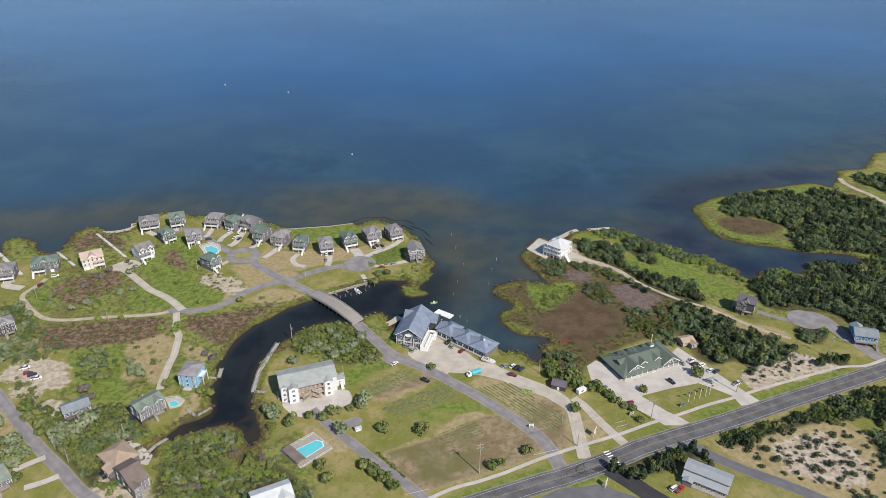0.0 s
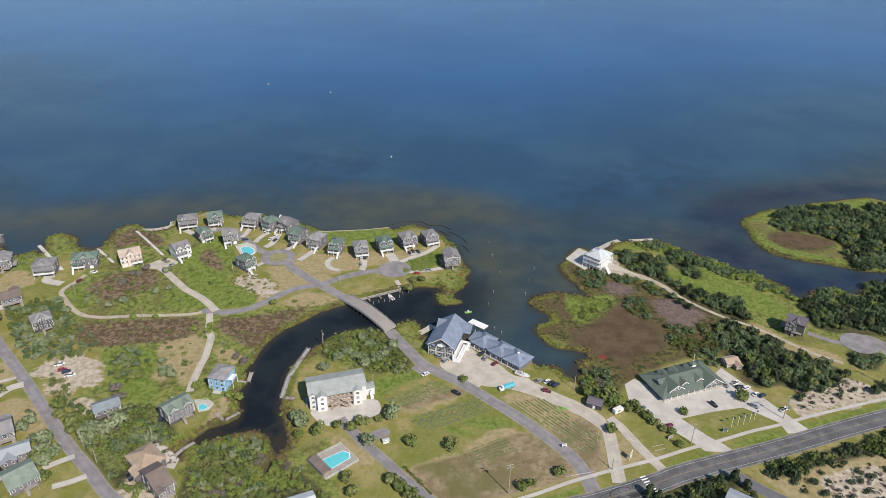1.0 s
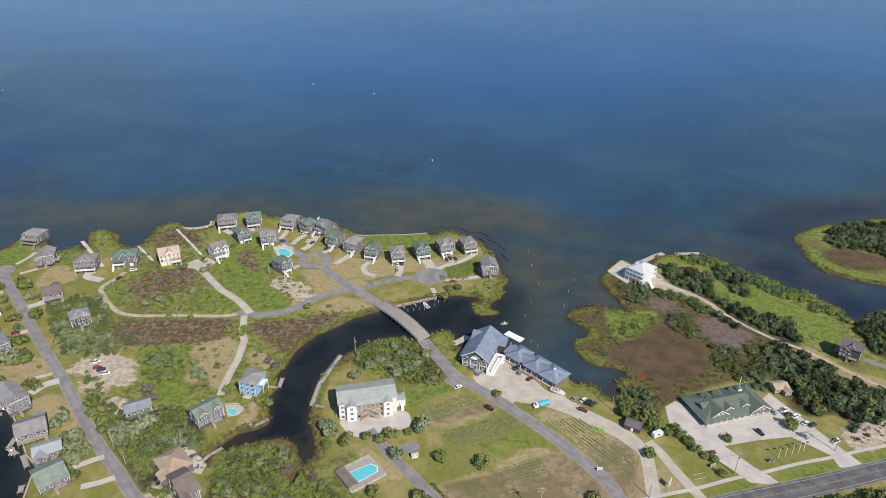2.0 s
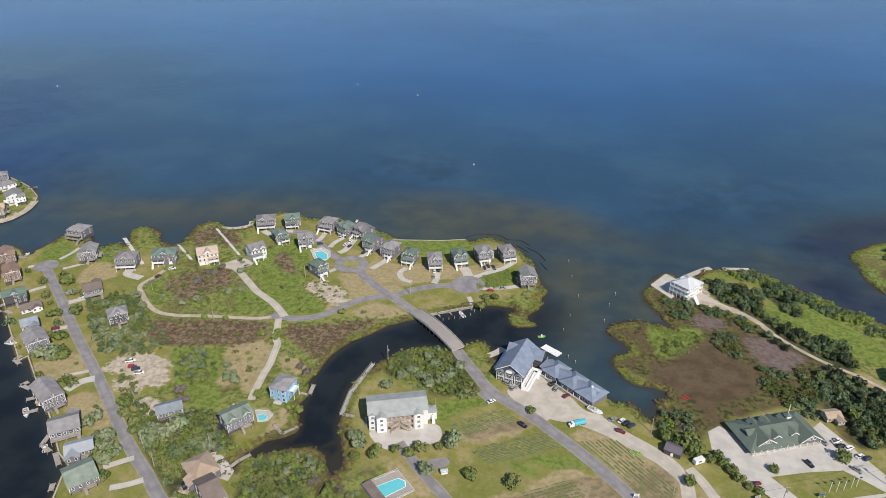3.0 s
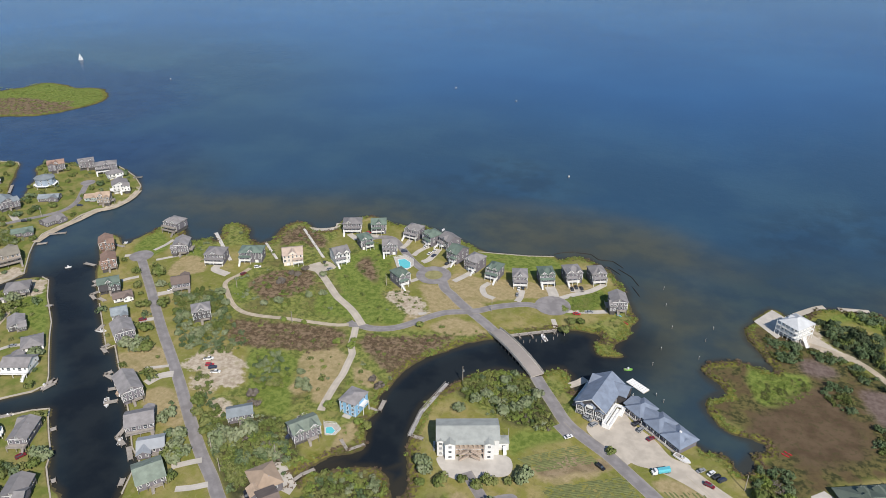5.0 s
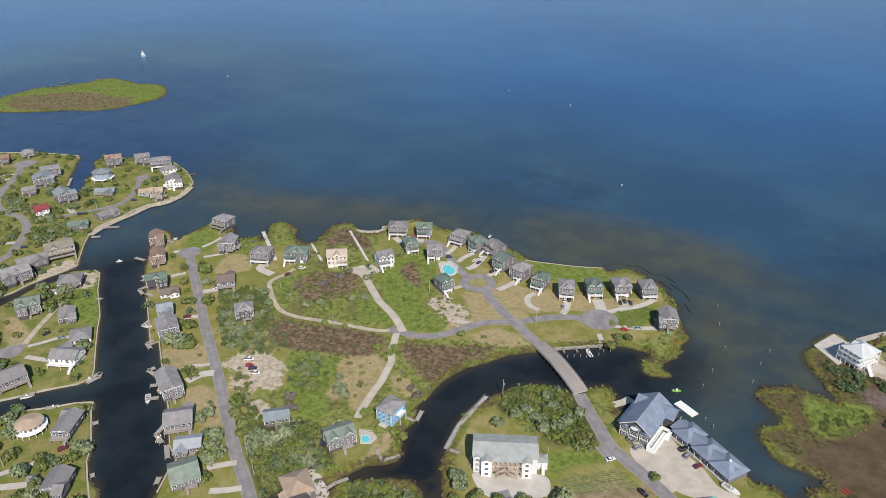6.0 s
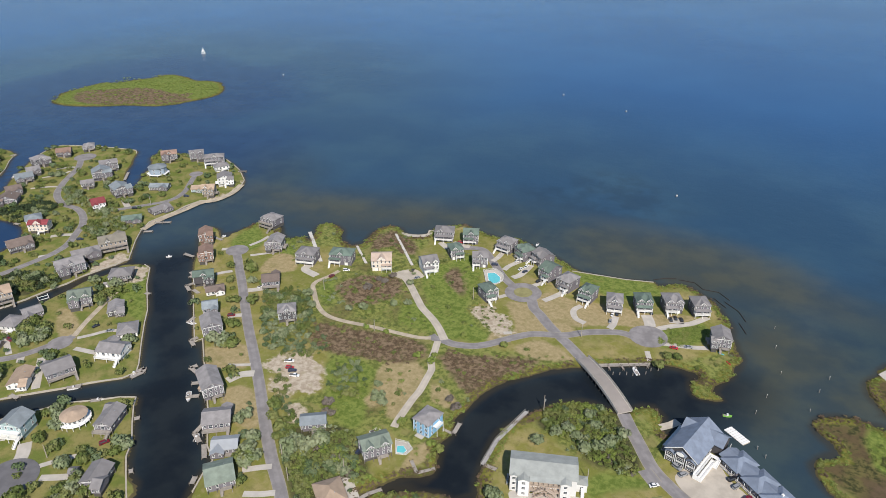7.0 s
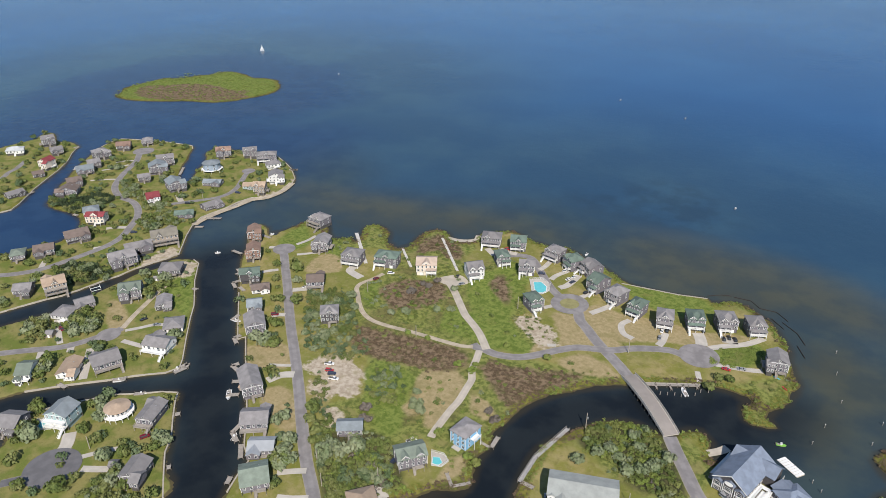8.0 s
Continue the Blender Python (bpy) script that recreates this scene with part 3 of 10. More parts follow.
WILD = [
    [(-271.3, 391.6), (-270, 415.2), (-270, 450.1), (-249.7, 472.9), (-217.4, 451.3), (-212.4, 484.3), (-162.9, 430.8), (-163.1, 407.3), (-125.9, 401), (-159.2, 371.2), (-86.8, 389.5), (-119.3, 342), (-120, 300.4), (-117, 279.1), (-157, 292), (-149.4, 253.8), (-170.1, 241.5), (-206.8, 282.1), (-197.7, 303.4), (-223.3, 336.3), (-248.1, 356.6), (-247.1, 328.8), (-278.3, 354)],
    [(-341.6, 438.3), (-329.8, 465.4), (-304.3, 468.6), (-272.8, 493.2), (-237.4, 485.6), (-233, 461.7), (-261.4, 444.9), (-284.4, 441.5), (-306, 428.7), (-303.4, 400.1)],
    [(59.8, 451.7), (111.1, 429.5), (159.8, 381.8), (181.8, 344.4), (150.8, 322), (136.2, 349.8), (86.6, 321.4), (69.8, 296.4), (57.1, 315.9), (65.6, 343.3), (35.4, 367.4), (33.8, 398)],
    [(206.5, 531.5), (333.7, 592.9), (399.4, 583.3), (312.2, 427.8), (260.3, 461.3), (209.8, 499.2)],
    [(143.5, 483.3), (206.9, 430.6), (316.8, 436), (259.4, 333.8), (216.9, 362.9), (184.1, 368.9), (140, 433.9)],
    [(-68.7, 499.5), (-39.6, 502.2), (-14.1, 468.4), (-3.9, 432.4), (-11.6, 391), (-26.2, 396.4), (-24.3, 413.5), (-40.5, 408.5), (-15.5, 442.3), (-16.8, 466.6), (-38.2, 495.4)],
    [(-126.9, 262.4), (-97.6, 266.7), (-90.5, 249.3), (-72, 264.8), (-62.4, 249.4), (-57.9, 215.7), (-121.1, 215.3), (-129.3, 238.2)],
    [(-95.3, 336.1), (-75.9, 358.7), (-48.4, 360.2), (-30.8, 357.3), (-26.1, 336.7), (-34.7, 320.3), (-56.3, 314.9), (-77, 325.2)],
    [(-116.7, 294.9), (-119.8, 341.5), (-108.6, 365.9), (-78.6, 376), (-63.1, 366.4), (-107.1, 330.4), (-108.8, 277), (-127.6, 264.4)],
    [(-189.7, 272.2), (-168.7, 283.1), (-149.3, 270.4), (-142, 258.4), (-154.4, 248.8), (-133.2, 221.5), (-144.2, 218.3), (-168, 237.9), (-184.2, 252.3), (-194.7, 268)],
]
LUSH = [
    [(-365.4, 408.1), (-368.7, 433.4), (-362.8, 436.3), (-342.5, 419.3), (-342.6, 404.1), (-357.0, 402.0)],
    [(-333.0, 429.3), (-324.5, 433.4), (-310.8, 414.9), (-305.7, 398.5), (-317.5, 406.7)],
    [(3.1, 221.7), (31.4, 233.7), (52, 243.6), (52.2, 239.4), (31, 229), (10.5, 220.8)],
    [(160.3, 289.7), (189.7, 301.2), (224.9, 316.4), (223.2, 309.3), (193.7, 296.5), (165.1, 285.3)],
    [(90.5, 258.1), (103.9, 265.3), (114.1, 269.5), (113.8, 264.6), (97.6, 256.6)],
    [(128.3, 275.9), (153.9, 287), (153.7, 281.7), (131.1, 271.3)],
    [(174.4, 272.8), (239.2, 297.8), (236.6, 293.1), (174.5, 266.7)],
    [(52.2, 226.5), (65.1, 235.3), (78.3, 236.8), (79, 234), (66.7, 229.9), (55.8, 225.2)],
    [(-51.6, 442.6), (-29.7, 461.5), (-25, 445.3), (-46.6, 426.8)],
    [(144.2, 451), (159.6, 446.8), (182.1, 427.9), (199.3, 399.8), (185.4, 392.5), (163.8, 406.8), (143, 429.9)],
    [(-192.4, 401.3), (-169.2, 403.7), (-146.1, 389), (-161.2, 374.6), (-178.1, 383.8)],
    [(-122.8, 485.7), (-69.8, 497.1), (-64.8, 478), (-97.6, 468.4)],
    [(-383.7, 316), (-382.9, 343.3), (-342.2, 308.2), (-342.4, 300.5)],
    [(61.2, 409.4), (87.5, 405.9), (91.9, 388), (72.1, 377.6), (58.8, 387.6)],
    [(-14, 279.5), (4, 273.6), (1.5, 270.6), (-8.5, 273.0)],
    [(-206.2, 472.7), (-184.7, 470.7), (-172.4, 433.3), (-191.9, 430.1)],
    [(-843.2, 596.1), (-860.4, 668.5), (-820, 755.4), (-700.3, 745.7), (-675.1, 704.9), (-708.7, 634.1), (-796.7, 587.8)],
    [(-205.2, 396), (-198.7, 402.6), (-179.7, 388.3), (-170.1, 378.9), (-181.8, 375.4), (-195.3, 374.4)],
    [(-264.2, 384.9), (-266.9, 399.1), (-261.6, 399.8), (-247.3, 379), (-247.1, 371.1), (-254.4, 374.4)],
    [(-208.4, 427.4), (-211.5, 449.1), (-202.4, 457), (-188.6, 451.9), (-171, 424.6), (-166.9, 411.6), (-153.8, 397.9), (-138.5, 388.6), (-139.6, 381.4), (-150.7, 378), (-164.5, 383.9), (-183.2, 401), (-195.3, 408.8)],
    [(-211.5, 323.7), (-202.4, 332.8), (-189.8, 331.7), (-181.5, 328.1), (-177, 314), (-166.1, 295), (-165.2, 283.6), (-175.9, 283.7), (-192.9, 298.2)],
    [(66.1, 402), (88.1, 409.7), (87.9, 395), (79.3, 377.6), (64.6, 375.5), (60.3, 384.2)],
    [(101.8, 468.4), (115.7, 485.8), (137.6, 486.1), (163.3, 460.1), (179.5, 451.4), (166.1, 440.9), (139.7, 467.1), (120.7, 478.1)],
    [(132.9, 446.5), (145.7, 440.7), (164.6, 422.1), (182.9, 407), (195.5, 399.7), (191.6, 389), (172.9, 399.5), (157.9, 412.7), (141, 421.8), (130, 433.8)],
    [(228.5, 555.3), (253.6, 570.6), (316.4, 588.6), (333.8, 582.3), (321.6, 566.6), (282.7, 568.6), (248.1, 555.6), (227.3, 537.5)],
    [(210.5, 515), (214.3, 499.2), (223.2, 474.7), (242.1, 468.4), (260.3, 461.3), (263.5, 468.7), (246, 477.9), (227.8, 487.3), (218.8, 499.3)],
    [(-4.3, 280.6), (6.3, 285.8), (20.9, 284.6), (23.4, 280.4), (8.1, 276.7)],
    [(-52.5, 309.9), (-37.9, 320.3), (-25, 317.8), (-39.9, 307.5), (-47.7, 295.4)],
    [(-53.1, 439.7), (-46.3, 457.5), (-30.3, 464.5), (-26.3, 444.4), (-44.5, 430.7)],
    [(-106.4, 483.3), (-93.5, 490), (-68.4, 491.5), (-64.8, 478.1), (-79.6, 468.4), (-97.6, 468.4)],
]
DRY = [
    [(-146, 428.9), (-124.9, 433.8), (-97.1, 418.2), (-111.9, 410.7), (-125.9, 401), (-139.4, 383), (-140, 399.5), (-130.2, 398.4), (-133.7, 410.2)],
    [(-132.8, 433.7), (-126.1, 453.9), (-102.2, 449.9), (-74.1, 449.9), (-54.1, 462.9), (-35.8, 467.8), (-53.2, 446.2), (-70.6, 438.3), (-85.4, 432), (-99.4, 422.9), (-113.9, 423.9)],
    [(133.8, 254.6), (149.7, 260.5), (177.3, 272.9), (198.4, 275.1), (208.4, 266.9), (213.2, 251.4), (195.8, 220.3), (178.6, 219.6), (161.9, 226.5), (144.7, 240.7)],
    [(-181.2, 330.2), (-179.5, 339), (-172.4, 345.6), (-165.1, 345.8), (-157.9, 341.2), (-153.5, 329.7), (-151.8, 320), (-150.5, 308), (-152, 299.8), (-156.9, 299.3), (-160.8, 306.9), (-167.1, 301.7), (-174.2, 305.7), (-172.9, 310.1), (-174.3, 317.3)],
    [(-148.3, 332.8), (-140, 333.4), (-132.5, 329), (-129.5, 320.6), (-136, 320.2), (-141.9, 321.8)],
    [(-39, 291.8), (-12, 306.8), (-2.1, 304.4), (-26.1, 286.4)],
    [(-28.2, 246.7), (-6.4, 259.4), (5.9, 252.9), (21.8, 236.4), (-1.9, 226.8), (-8.9, 225.5), (-20.2, 237.2)],
    [(-2.3, 263), (17.8, 278.9), (34.3, 268.9), (52.9, 250.2), (40.2, 244.7), (23.9, 237.4), (8.6, 251.8)],
    [(25.1, 306.6), (42.8, 298.5), (60.9, 287.1), (66.2, 274.1), (65.1, 254.1), (57.5, 254), (45.5, 267.7), (30.1, 289.1), (15.6, 300.7)],
    [(76.6, 276.3), (83.5, 268), (89.7, 264), (77.3, 258), (68.7, 256), (68.6, 267.9)],
    [(166, 378.5), (174.4, 382), (188.8, 362.6), (209.4, 353.5), (205.5, 344.6), (187.5, 350.3), (170.2, 359.3)],
    [(-123, 386.3), (-111.1, 399.8), (-93.6, 394.5), (-88.6, 390.1), (-103.9, 382.2), (-116.9, 380.6)],
    [(-106.2, 451.1), (-59.8, 459.1), (-60.3, 448.4), (-86.4, 434.8), (-105.4, 429.5)],
    [(-124.4, 431.6), (-112.1, 447.2), (-100.4, 425.7), (-111.7, 418.3)],
    [(-66.8, 266.9), (-49, 259.1), (-42.4, 249.6), (-58.4, 249.5), (-65.1, 257)],
    [(-283.3, 294), (-263.3, 312.5), (-246.6, 297.2), (-269.8, 283.4)],
    [(-244.5, 275.5), (-231.5, 283.3), (-207.6, 261.9), (-225.7, 260.7)],
    [(-321.7, 409), (-308.2, 412), (-294.7, 395.8), (-315, 383.7)],
    [(-132, 288.8), (-127, 296.2), (-118.2, 297.1), (-124.1, 280.9), (-131.2, 272.6)],
    [(-393.9, 285.3), (-378.6, 286.6), (-356.4, 270.6), (-362.5, 263.5)],
]
HEATH = [
    [(-239.2, 351), (-224.7, 354.6), (-207.2, 359.4), (-189.4, 363.2), (-169.2, 362), (-165, 351.9), (-175.1, 341), (-191.1, 336.3), (-208.1, 332.4), (-222.7, 330.1), (-234.1, 336.5)],
    [(-155.2, 363.9), (-141.6, 365.8), (-124, 373.3), (-106.7, 380.6), (-110.3, 365.5), (-117.6, 352.2), (-122.9, 342.6), (-125.5, 334.7), (-134.3, 338.5), (-145.1, 348.9), (-152.7, 356.2)],
    [(-271.6, 459.8), (-268.2, 481.9), (-250.3, 478), (-233, 461.7), (-239.6, 452.8), (-253.8, 459.7), (-262.1, 449.6)],
    [(-841.8, 628.6), (-828.5, 653), (-778.1, 666.3), (-735.5, 675.5), (-708.2, 697.9), (-702.3, 673.4), (-728.7, 633.8), (-775.3, 612.2), (-810.1, 609.6)],
    [(-256.1, 392.7), (-254, 407.5), (-234.6, 420.1), (-220.4, 419.5), (-213.4, 405.2), (-219.9, 388.8), (-230.8, 379.3), (-244.5, 382.5)],
    [(-200.5, 444.1), (-195.3, 452.2), (-181.5, 438.7), (-177.8, 424.3), (-189.1, 429.5)],
    [(-156.3, 355.4), (-143.6, 364.9), (-123.6, 367), (-114.7, 365.9), (-116.9, 353.2), (-121.9, 343.4), (-128.1, 339.4), (-139.2, 344.2)],
    [(-816.3, 605.9), (-830.8, 641.7), (-790.4, 685.7), (-740.0, 688.9), (-700.2, 680.8), (-672.2, 673.2), (-702.7, 637.7), (-760.7, 609.1)],
]
MAUVE = [
    [(117.2, 406.2), (136.5, 404.2), (143.7, 392), (133.8, 376.9), (122.3, 376.7), (115.9, 388.2)],
    [(87.6, 423.6), (98.5, 425.3), (105.7, 417.5), (99.9, 411.3), (86.6, 412.7)],
]
BROWN = [
    [(57.1, 356.3), (65.8, 370.9), (85.7, 394.9), (98.5, 403.8), (103, 388.1), (110.8, 373.3), (109, 352.6), (93.4, 339.5), (76.7, 339.4), (69.2, 345.1), (61.2, 347.9)],
    [(223.2, 511.9), (242.8, 515.4), (266, 505.1), (268.4, 494.9), (245.5, 487.6), (229.3, 491.3)],
]
MARSH = [
    [(59.8, 451.7), (111.1, 429.5), (159.8, 381.8), (181.8, 344.4), (150.8, 322), (136.2, 349.8), (86.6, 321.4), (69.8, 296.4), (57.1, 315.9), (65.6, 343.3), (35.4, 367.4), (33.8, 398)],
    [(224, 507.7), (242.8, 515.4), (258.2, 508.2), (266.6, 497.9), (253.1, 484.7), (231.1, 484.4), (220.4, 491.2)],
]
NEAR_WOODS = [
    [(-122.9, 258.5), (-105.4, 264.6), (-96.9, 258.7), (-93.5, 245.6), (-90.5, 249.3), (-78.6, 243.8), (-63.2, 231.7), (-59.7, 218.8), (-119.7, 218.4), (-128, 238.2), (-128.5, 250.9)],
    [(-88.4, 332.8), (-82.5, 342.8), (-72.8, 354.3), (-62.0, 363.2), (-53.0, 359.5), (-43.3, 343.1), (-34.2, 327.1), (-35.7, 320.0), (-45.6, 319.0), (-54.8, 318.3), (-62.0, 325.2), (-72.2, 329.1), (-81.4, 328.6)],
    [(-189.7, 272.2), (-168.7, 283.1), (-149.3, 270.4), (-142, 258.4), (-154.4, 248.8), (-133.2, 221.5), (-144.2, 218.3), (-168, 237.9), (-184.2, 252.3), (-194.7, 268)],
    [(57.1, 315.9), (70.6, 321.2), (78, 308.5), (72.8, 296.4), (63.6, 305.9)],
]
EAST_WOODS = [
    [(124.2, 425.6), (132, 433.8), (144.3, 419.5), (160.6, 409), (171.2, 400.2), (167.9, 381.9), (155.2, 378.4), (147.8, 390.7), (135.5, 400.5), (126.5, 410.1)],
    [(99.4, 459.3), (108.5, 470.4), (124.9, 466.9), (133.4, 457.9), (130.4, 435.4), (122.5, 427.2), (113.6, 437.7), (105.4, 446.1)],
    [(138.5, 470.8), (147.7, 473.7), (154.8, 460), (155.2, 438.2), (148.5, 435.7), (143.2, 446.6), (137, 455.3)],
    [(234.7, 534.2), (254.4, 559.4), (281.6, 566), (318.7, 560.4), (332.1, 573.2), (353.4, 560.9), (377.1, 517.3), (339.8, 453.4), (311.5, 454.8), (287.3, 456.3), (268.4, 456), (264.3, 475.2), (271.1, 498), (252, 515.5), (233.9, 516.4)],
    [(211.7, 407.3), (231.5, 413.6), (248.8, 417.6), (265, 435.4), (298.2, 437.5), (339.8, 453.4), (283.7, 357.3), (257.5, 360.1), (246, 372.1), (229.2, 374.5), (212.3, 377), (206.8, 385.7)],
    [(147.3, 376.3), (164.5, 373.9), (177.8, 361.2), (187.5, 350.3), (205.9, 337.7), (200.7, 322.4), (174.5, 316.9), (166.9, 322.1), (151.5, 319.3), (151.3, 338.4), (143.1, 349.9)],
    [(380.3, 603.3), (409, 608), (423.7, 597.1), (399.4, 555.5), (385, 583.1)],
    [(215.9, 356.6), (229.5, 359.9), (232.8, 350.8), (223.1, 339), (214, 344.7)],
    [(212, 322.5), (230.8, 328), (228.7, 317.4), (214.7, 314.7)],
    [(202.6, 283.8), (217.9, 290.6), (249, 297.8), (247.5, 275.5), (222, 267), (216.8, 277.4), (204.6, 276)],
    [(211.9, 262.9), (228.7, 263), (226.1, 240.5), (210.1, 245.8)],
]
HEDGES = [
    [(137.2, 260.4), (158.4, 268.6), (196.7, 283.7), (239.2, 297.8), (229.1, 279.6), (197.3, 273), (168, 264.6), (142, 254.6)],
    [(84.9, 243.2), (102.8, 250.6), (122.1, 256.4), (129.8, 250.8), (113.5, 241.6), (93.7, 236.2)],
    [(-587.9, 359.5), (-561.8, 369.3), (-531.1, 355), (-555.1, 350)],
    [(-468.4, 293.5), (-452.1, 309.1), (-425.5, 306.9), (-426.1, 288.2), (-442.5, 282.1)],
    [(-571.5, 370.1), (-548.4, 392.5), (-534.2, 380.1), (-550.1, 367)],
]
FIELD = [
    [(-24.8, 247.8), (-2.3, 259.4), (23.4, 275), (34.5, 270.9), (48.7, 253.2), (45.9, 248), (18.7, 236.4), (-4.5, 226.8), (-10, 228.1)],
    [(-37.1, 294.6), (-24.2, 304.2), (-5.8, 308.3), (-2.1, 304.4), (-17.7, 295.7), (-32.7, 288.2)],
    [(44.4, 284.8), (60.8, 286.2), (62.6, 265.8), (60.8, 254.1), (56.4, 250.3), (49.3, 264.9), (40.4, 273.9)],
]
SAND = [
    [(-231.7, 306.1), (-235.2, 315), (-231.1, 320), (-228, 323.8), (-226.2, 329.3), (-217.3, 320.8), (-209.7, 316.2), (-201.7, 306.6), (-198.8, 300), (-206.4, 292.8), (-214.1, 288.2), (-222.4, 288.7), (-226.9, 296.1), (-224.9, 303)],
    [(-240.5, 305.7), (-238, 313.4), (-231, 312.6), (-226.2, 304.6), (-230.9, 300.6), (-236.4, 300.3)],
    [(-205.4, 280.4), (-201.8, 285.1), (-195.1, 281.5), (-192.2, 275.8), (-195.3, 273)],
    [(-166.1, 411.5), (-160.6, 417.9), (-150.6, 417.8), (-140.7, 413.2), (-131.8, 404.3), (-130.5, 394.9), (-138.9, 393.3), (-145.8, 396), (-154.3, 401.5)],
    [(159.5, 251), (171.9, 260.7), (187.7, 264.7), (196.7, 255), (199.7, 240.4), (189, 230), (172.7, 233.3), (162.1, 238.4)],
    [(169.3, 311.8), (183, 322.2), (202.6, 330.5), (213.2, 325.2), (222.3, 317.4), (202.8, 309.6), (180.5, 301.1), (166.4, 296.2)],
    [(83.3, 472.9), (94, 459.2), (96, 446), (88.9, 440), (115.6, 432), (112.9, 438.6), (99.1, 452.1), (98.4, 468.4)],
    [(-417.7, 321.6), (-423.8, 337.7), (-422.9, 354.1), (-410.3, 352.7), (-411.6, 340.5), (-416.5, 325.3)],
    [(-441.6, 443.1), (-437.1, 464.9), (-433.8, 482.1), (-439.7, 498.7), (-440.5, 504.7), (-431.1, 479.3), (-432.1, 466.7), (-434.6, 459.1), (-441, 452.1)],
    [(-394.8, 336.2), (-394.3, 347.9), (-388.5, 349.5), (-377.2, 337.5), (-383.3, 329.4)],
    [(-153.1, 224.6), (-153.8, 238), (-143.3, 231.2), (-136.9, 221.5), (-142.7, 217.6), (-151, 219.8)],
    [(-142.4, 219.8), (-140.6, 224.6), (-134.4, 231.3), (-127, 221.5), (-128, 217.7)],
]
BARS = [
    [(-16.7, 457.8), (8.7, 496.4), (34.3, 477), (50, 458.6), (26.8, 409), (18.2, 380.3), (0.1, 387), (-3.9, 424.1)],
    [(146.1, 514), (187.4, 498.9), (213.8, 460.7), (189.8, 451.5), (159.7, 478.6)],
    [(-33.3, 455.9), (-1.4, 463.8), (13.2, 438), (4.9, 401.7), (-9.2, 392.5), (-7.7, 430)],
    [(-140.4, 574.7), (-10.4, 576.8), (55, 518.2), (-35.7, 495.8), (-124.1, 494.6)],
    [(-448.1, 496.5), (-240.6, 543.9), (-159.5, 525.5), (-221, 507.7), (-305.3, 476.5), (-356.7, 468.4)],
    [(-849.5, 562.4), (-708.8, 617.1), (-620.2, 698.1), (-609.6, 648.7), (-709.1, 576.7), (-803.8, 547.1)],
    [(211.6, 580.3), (402, 655.9), (386.1, 624.9), (230.6, 561.5)],
    [(35.9, 432.7), (66.8, 458.9), (68.9, 409.4), (42.1, 409.1), (33.1, 387.3)],
]
WEED = [
    [(-395.3, 458.1), (-355.7, 468.6), (-320.7, 483.1), (-267.9, 502.2), (-246, 509.2), (-235, 481.6), (-266.4, 452.2), (-308.2, 438.1), (-342.9, 439.8)],
    [(214.4, 607.5), (282.8, 581.4), (253, 555.7), (213, 537.3), (194.3, 554.8)],
    [(-216.5, 601), (-142.6, 679.1), (-81.1, 622.4), (-137.1, 586)],
    [(-76.1, 520.6), (-42.5, 516.5), (-16.1, 480.6), (-1.4, 463.8), (-19.6, 464.8), (-41.2, 493.5)],
    [(76.7, 614.1), (200.3, 677.2), (180.7, 584.6), (113.5, 563.2), (91.2, 529.1), (71.7, 514.3)],
]
INNER = [
    [(-139.7, 245.2), (-136, 272.6), (-123.8, 309.3), (-117.9, 347.4), (-80.3, 386.1), (-30.9, 415.9), (0.1, 408.7), (-20.9, 366.8), (-48.4, 360.2), (-86.5, 341.9), (-93.8, 299.8), (-86, 253), (-91.2, 231.6)],
    [(-397.9, 349.4), (-373.6, 386.1), (-345.9, 345), (-194.4, 212.5), (-204.7, 171.8), (-274.7, 239.5), (-378.3, 151.7), (-407.8, 163.5), (-287.6, 253.1), (-337.3, 300.5)],
    [(-494.7, 198), (-435.2, 236.7), (-422.6, 286), (-408.5, 352.8), (-391.1, 343.8), (-413.5, 300.9), (-416.3, 226.8), (-441.5, 176.9)],
]
LAGOON = [
    [(182.9, 498.8), (204.3, 469.8), (223.8, 443.3), (265.5, 454.2), (310.6, 453), (295.2, 431.7), (261.1, 427.2), (213.6, 417.2), (190.5, 441.2), (175.9, 460.2), (159.7, 478.6)],
    [(176.5, 542.6), (207.6, 520.3), (220.7, 561.3), (280.3, 588), (348.7, 602.8), (353.6, 624.3), (288.4, 608.8), (223.8, 587.1)],
]
MAIN = curve_through(CANAL_BANK + SOUND_SHORE + POINT_SHORE + CREEK_NORTH + THICKET_BANK + MARINA_SHORE + MARSH_SHORE + EAST_SHORE, 4.0, True)
BLOCKS = [curve_through(b, 4.0, True) for b in (BLOCK_SOUTH, BLOCK_MID, BLOCK_NORTH + BLOCK_NORTH_B, BLOCK_FAR, ISLAND)]
GX, GY = spaced(-760, 470, 1.7, -3500, 4500), spaced(150, 705, 1.7, -2500, 4600)
PX, PY = np.meshgrid(GX, GY)


def most(polys, reach=60.0, smooth=True):
    out = np.full(PX.shape, -reach, np.float32)
    for q in polys:
        out = np.maximum(out, signed(curve_through(q, 4.0, True) if smooth else q, PX, PY, reach))
    return out


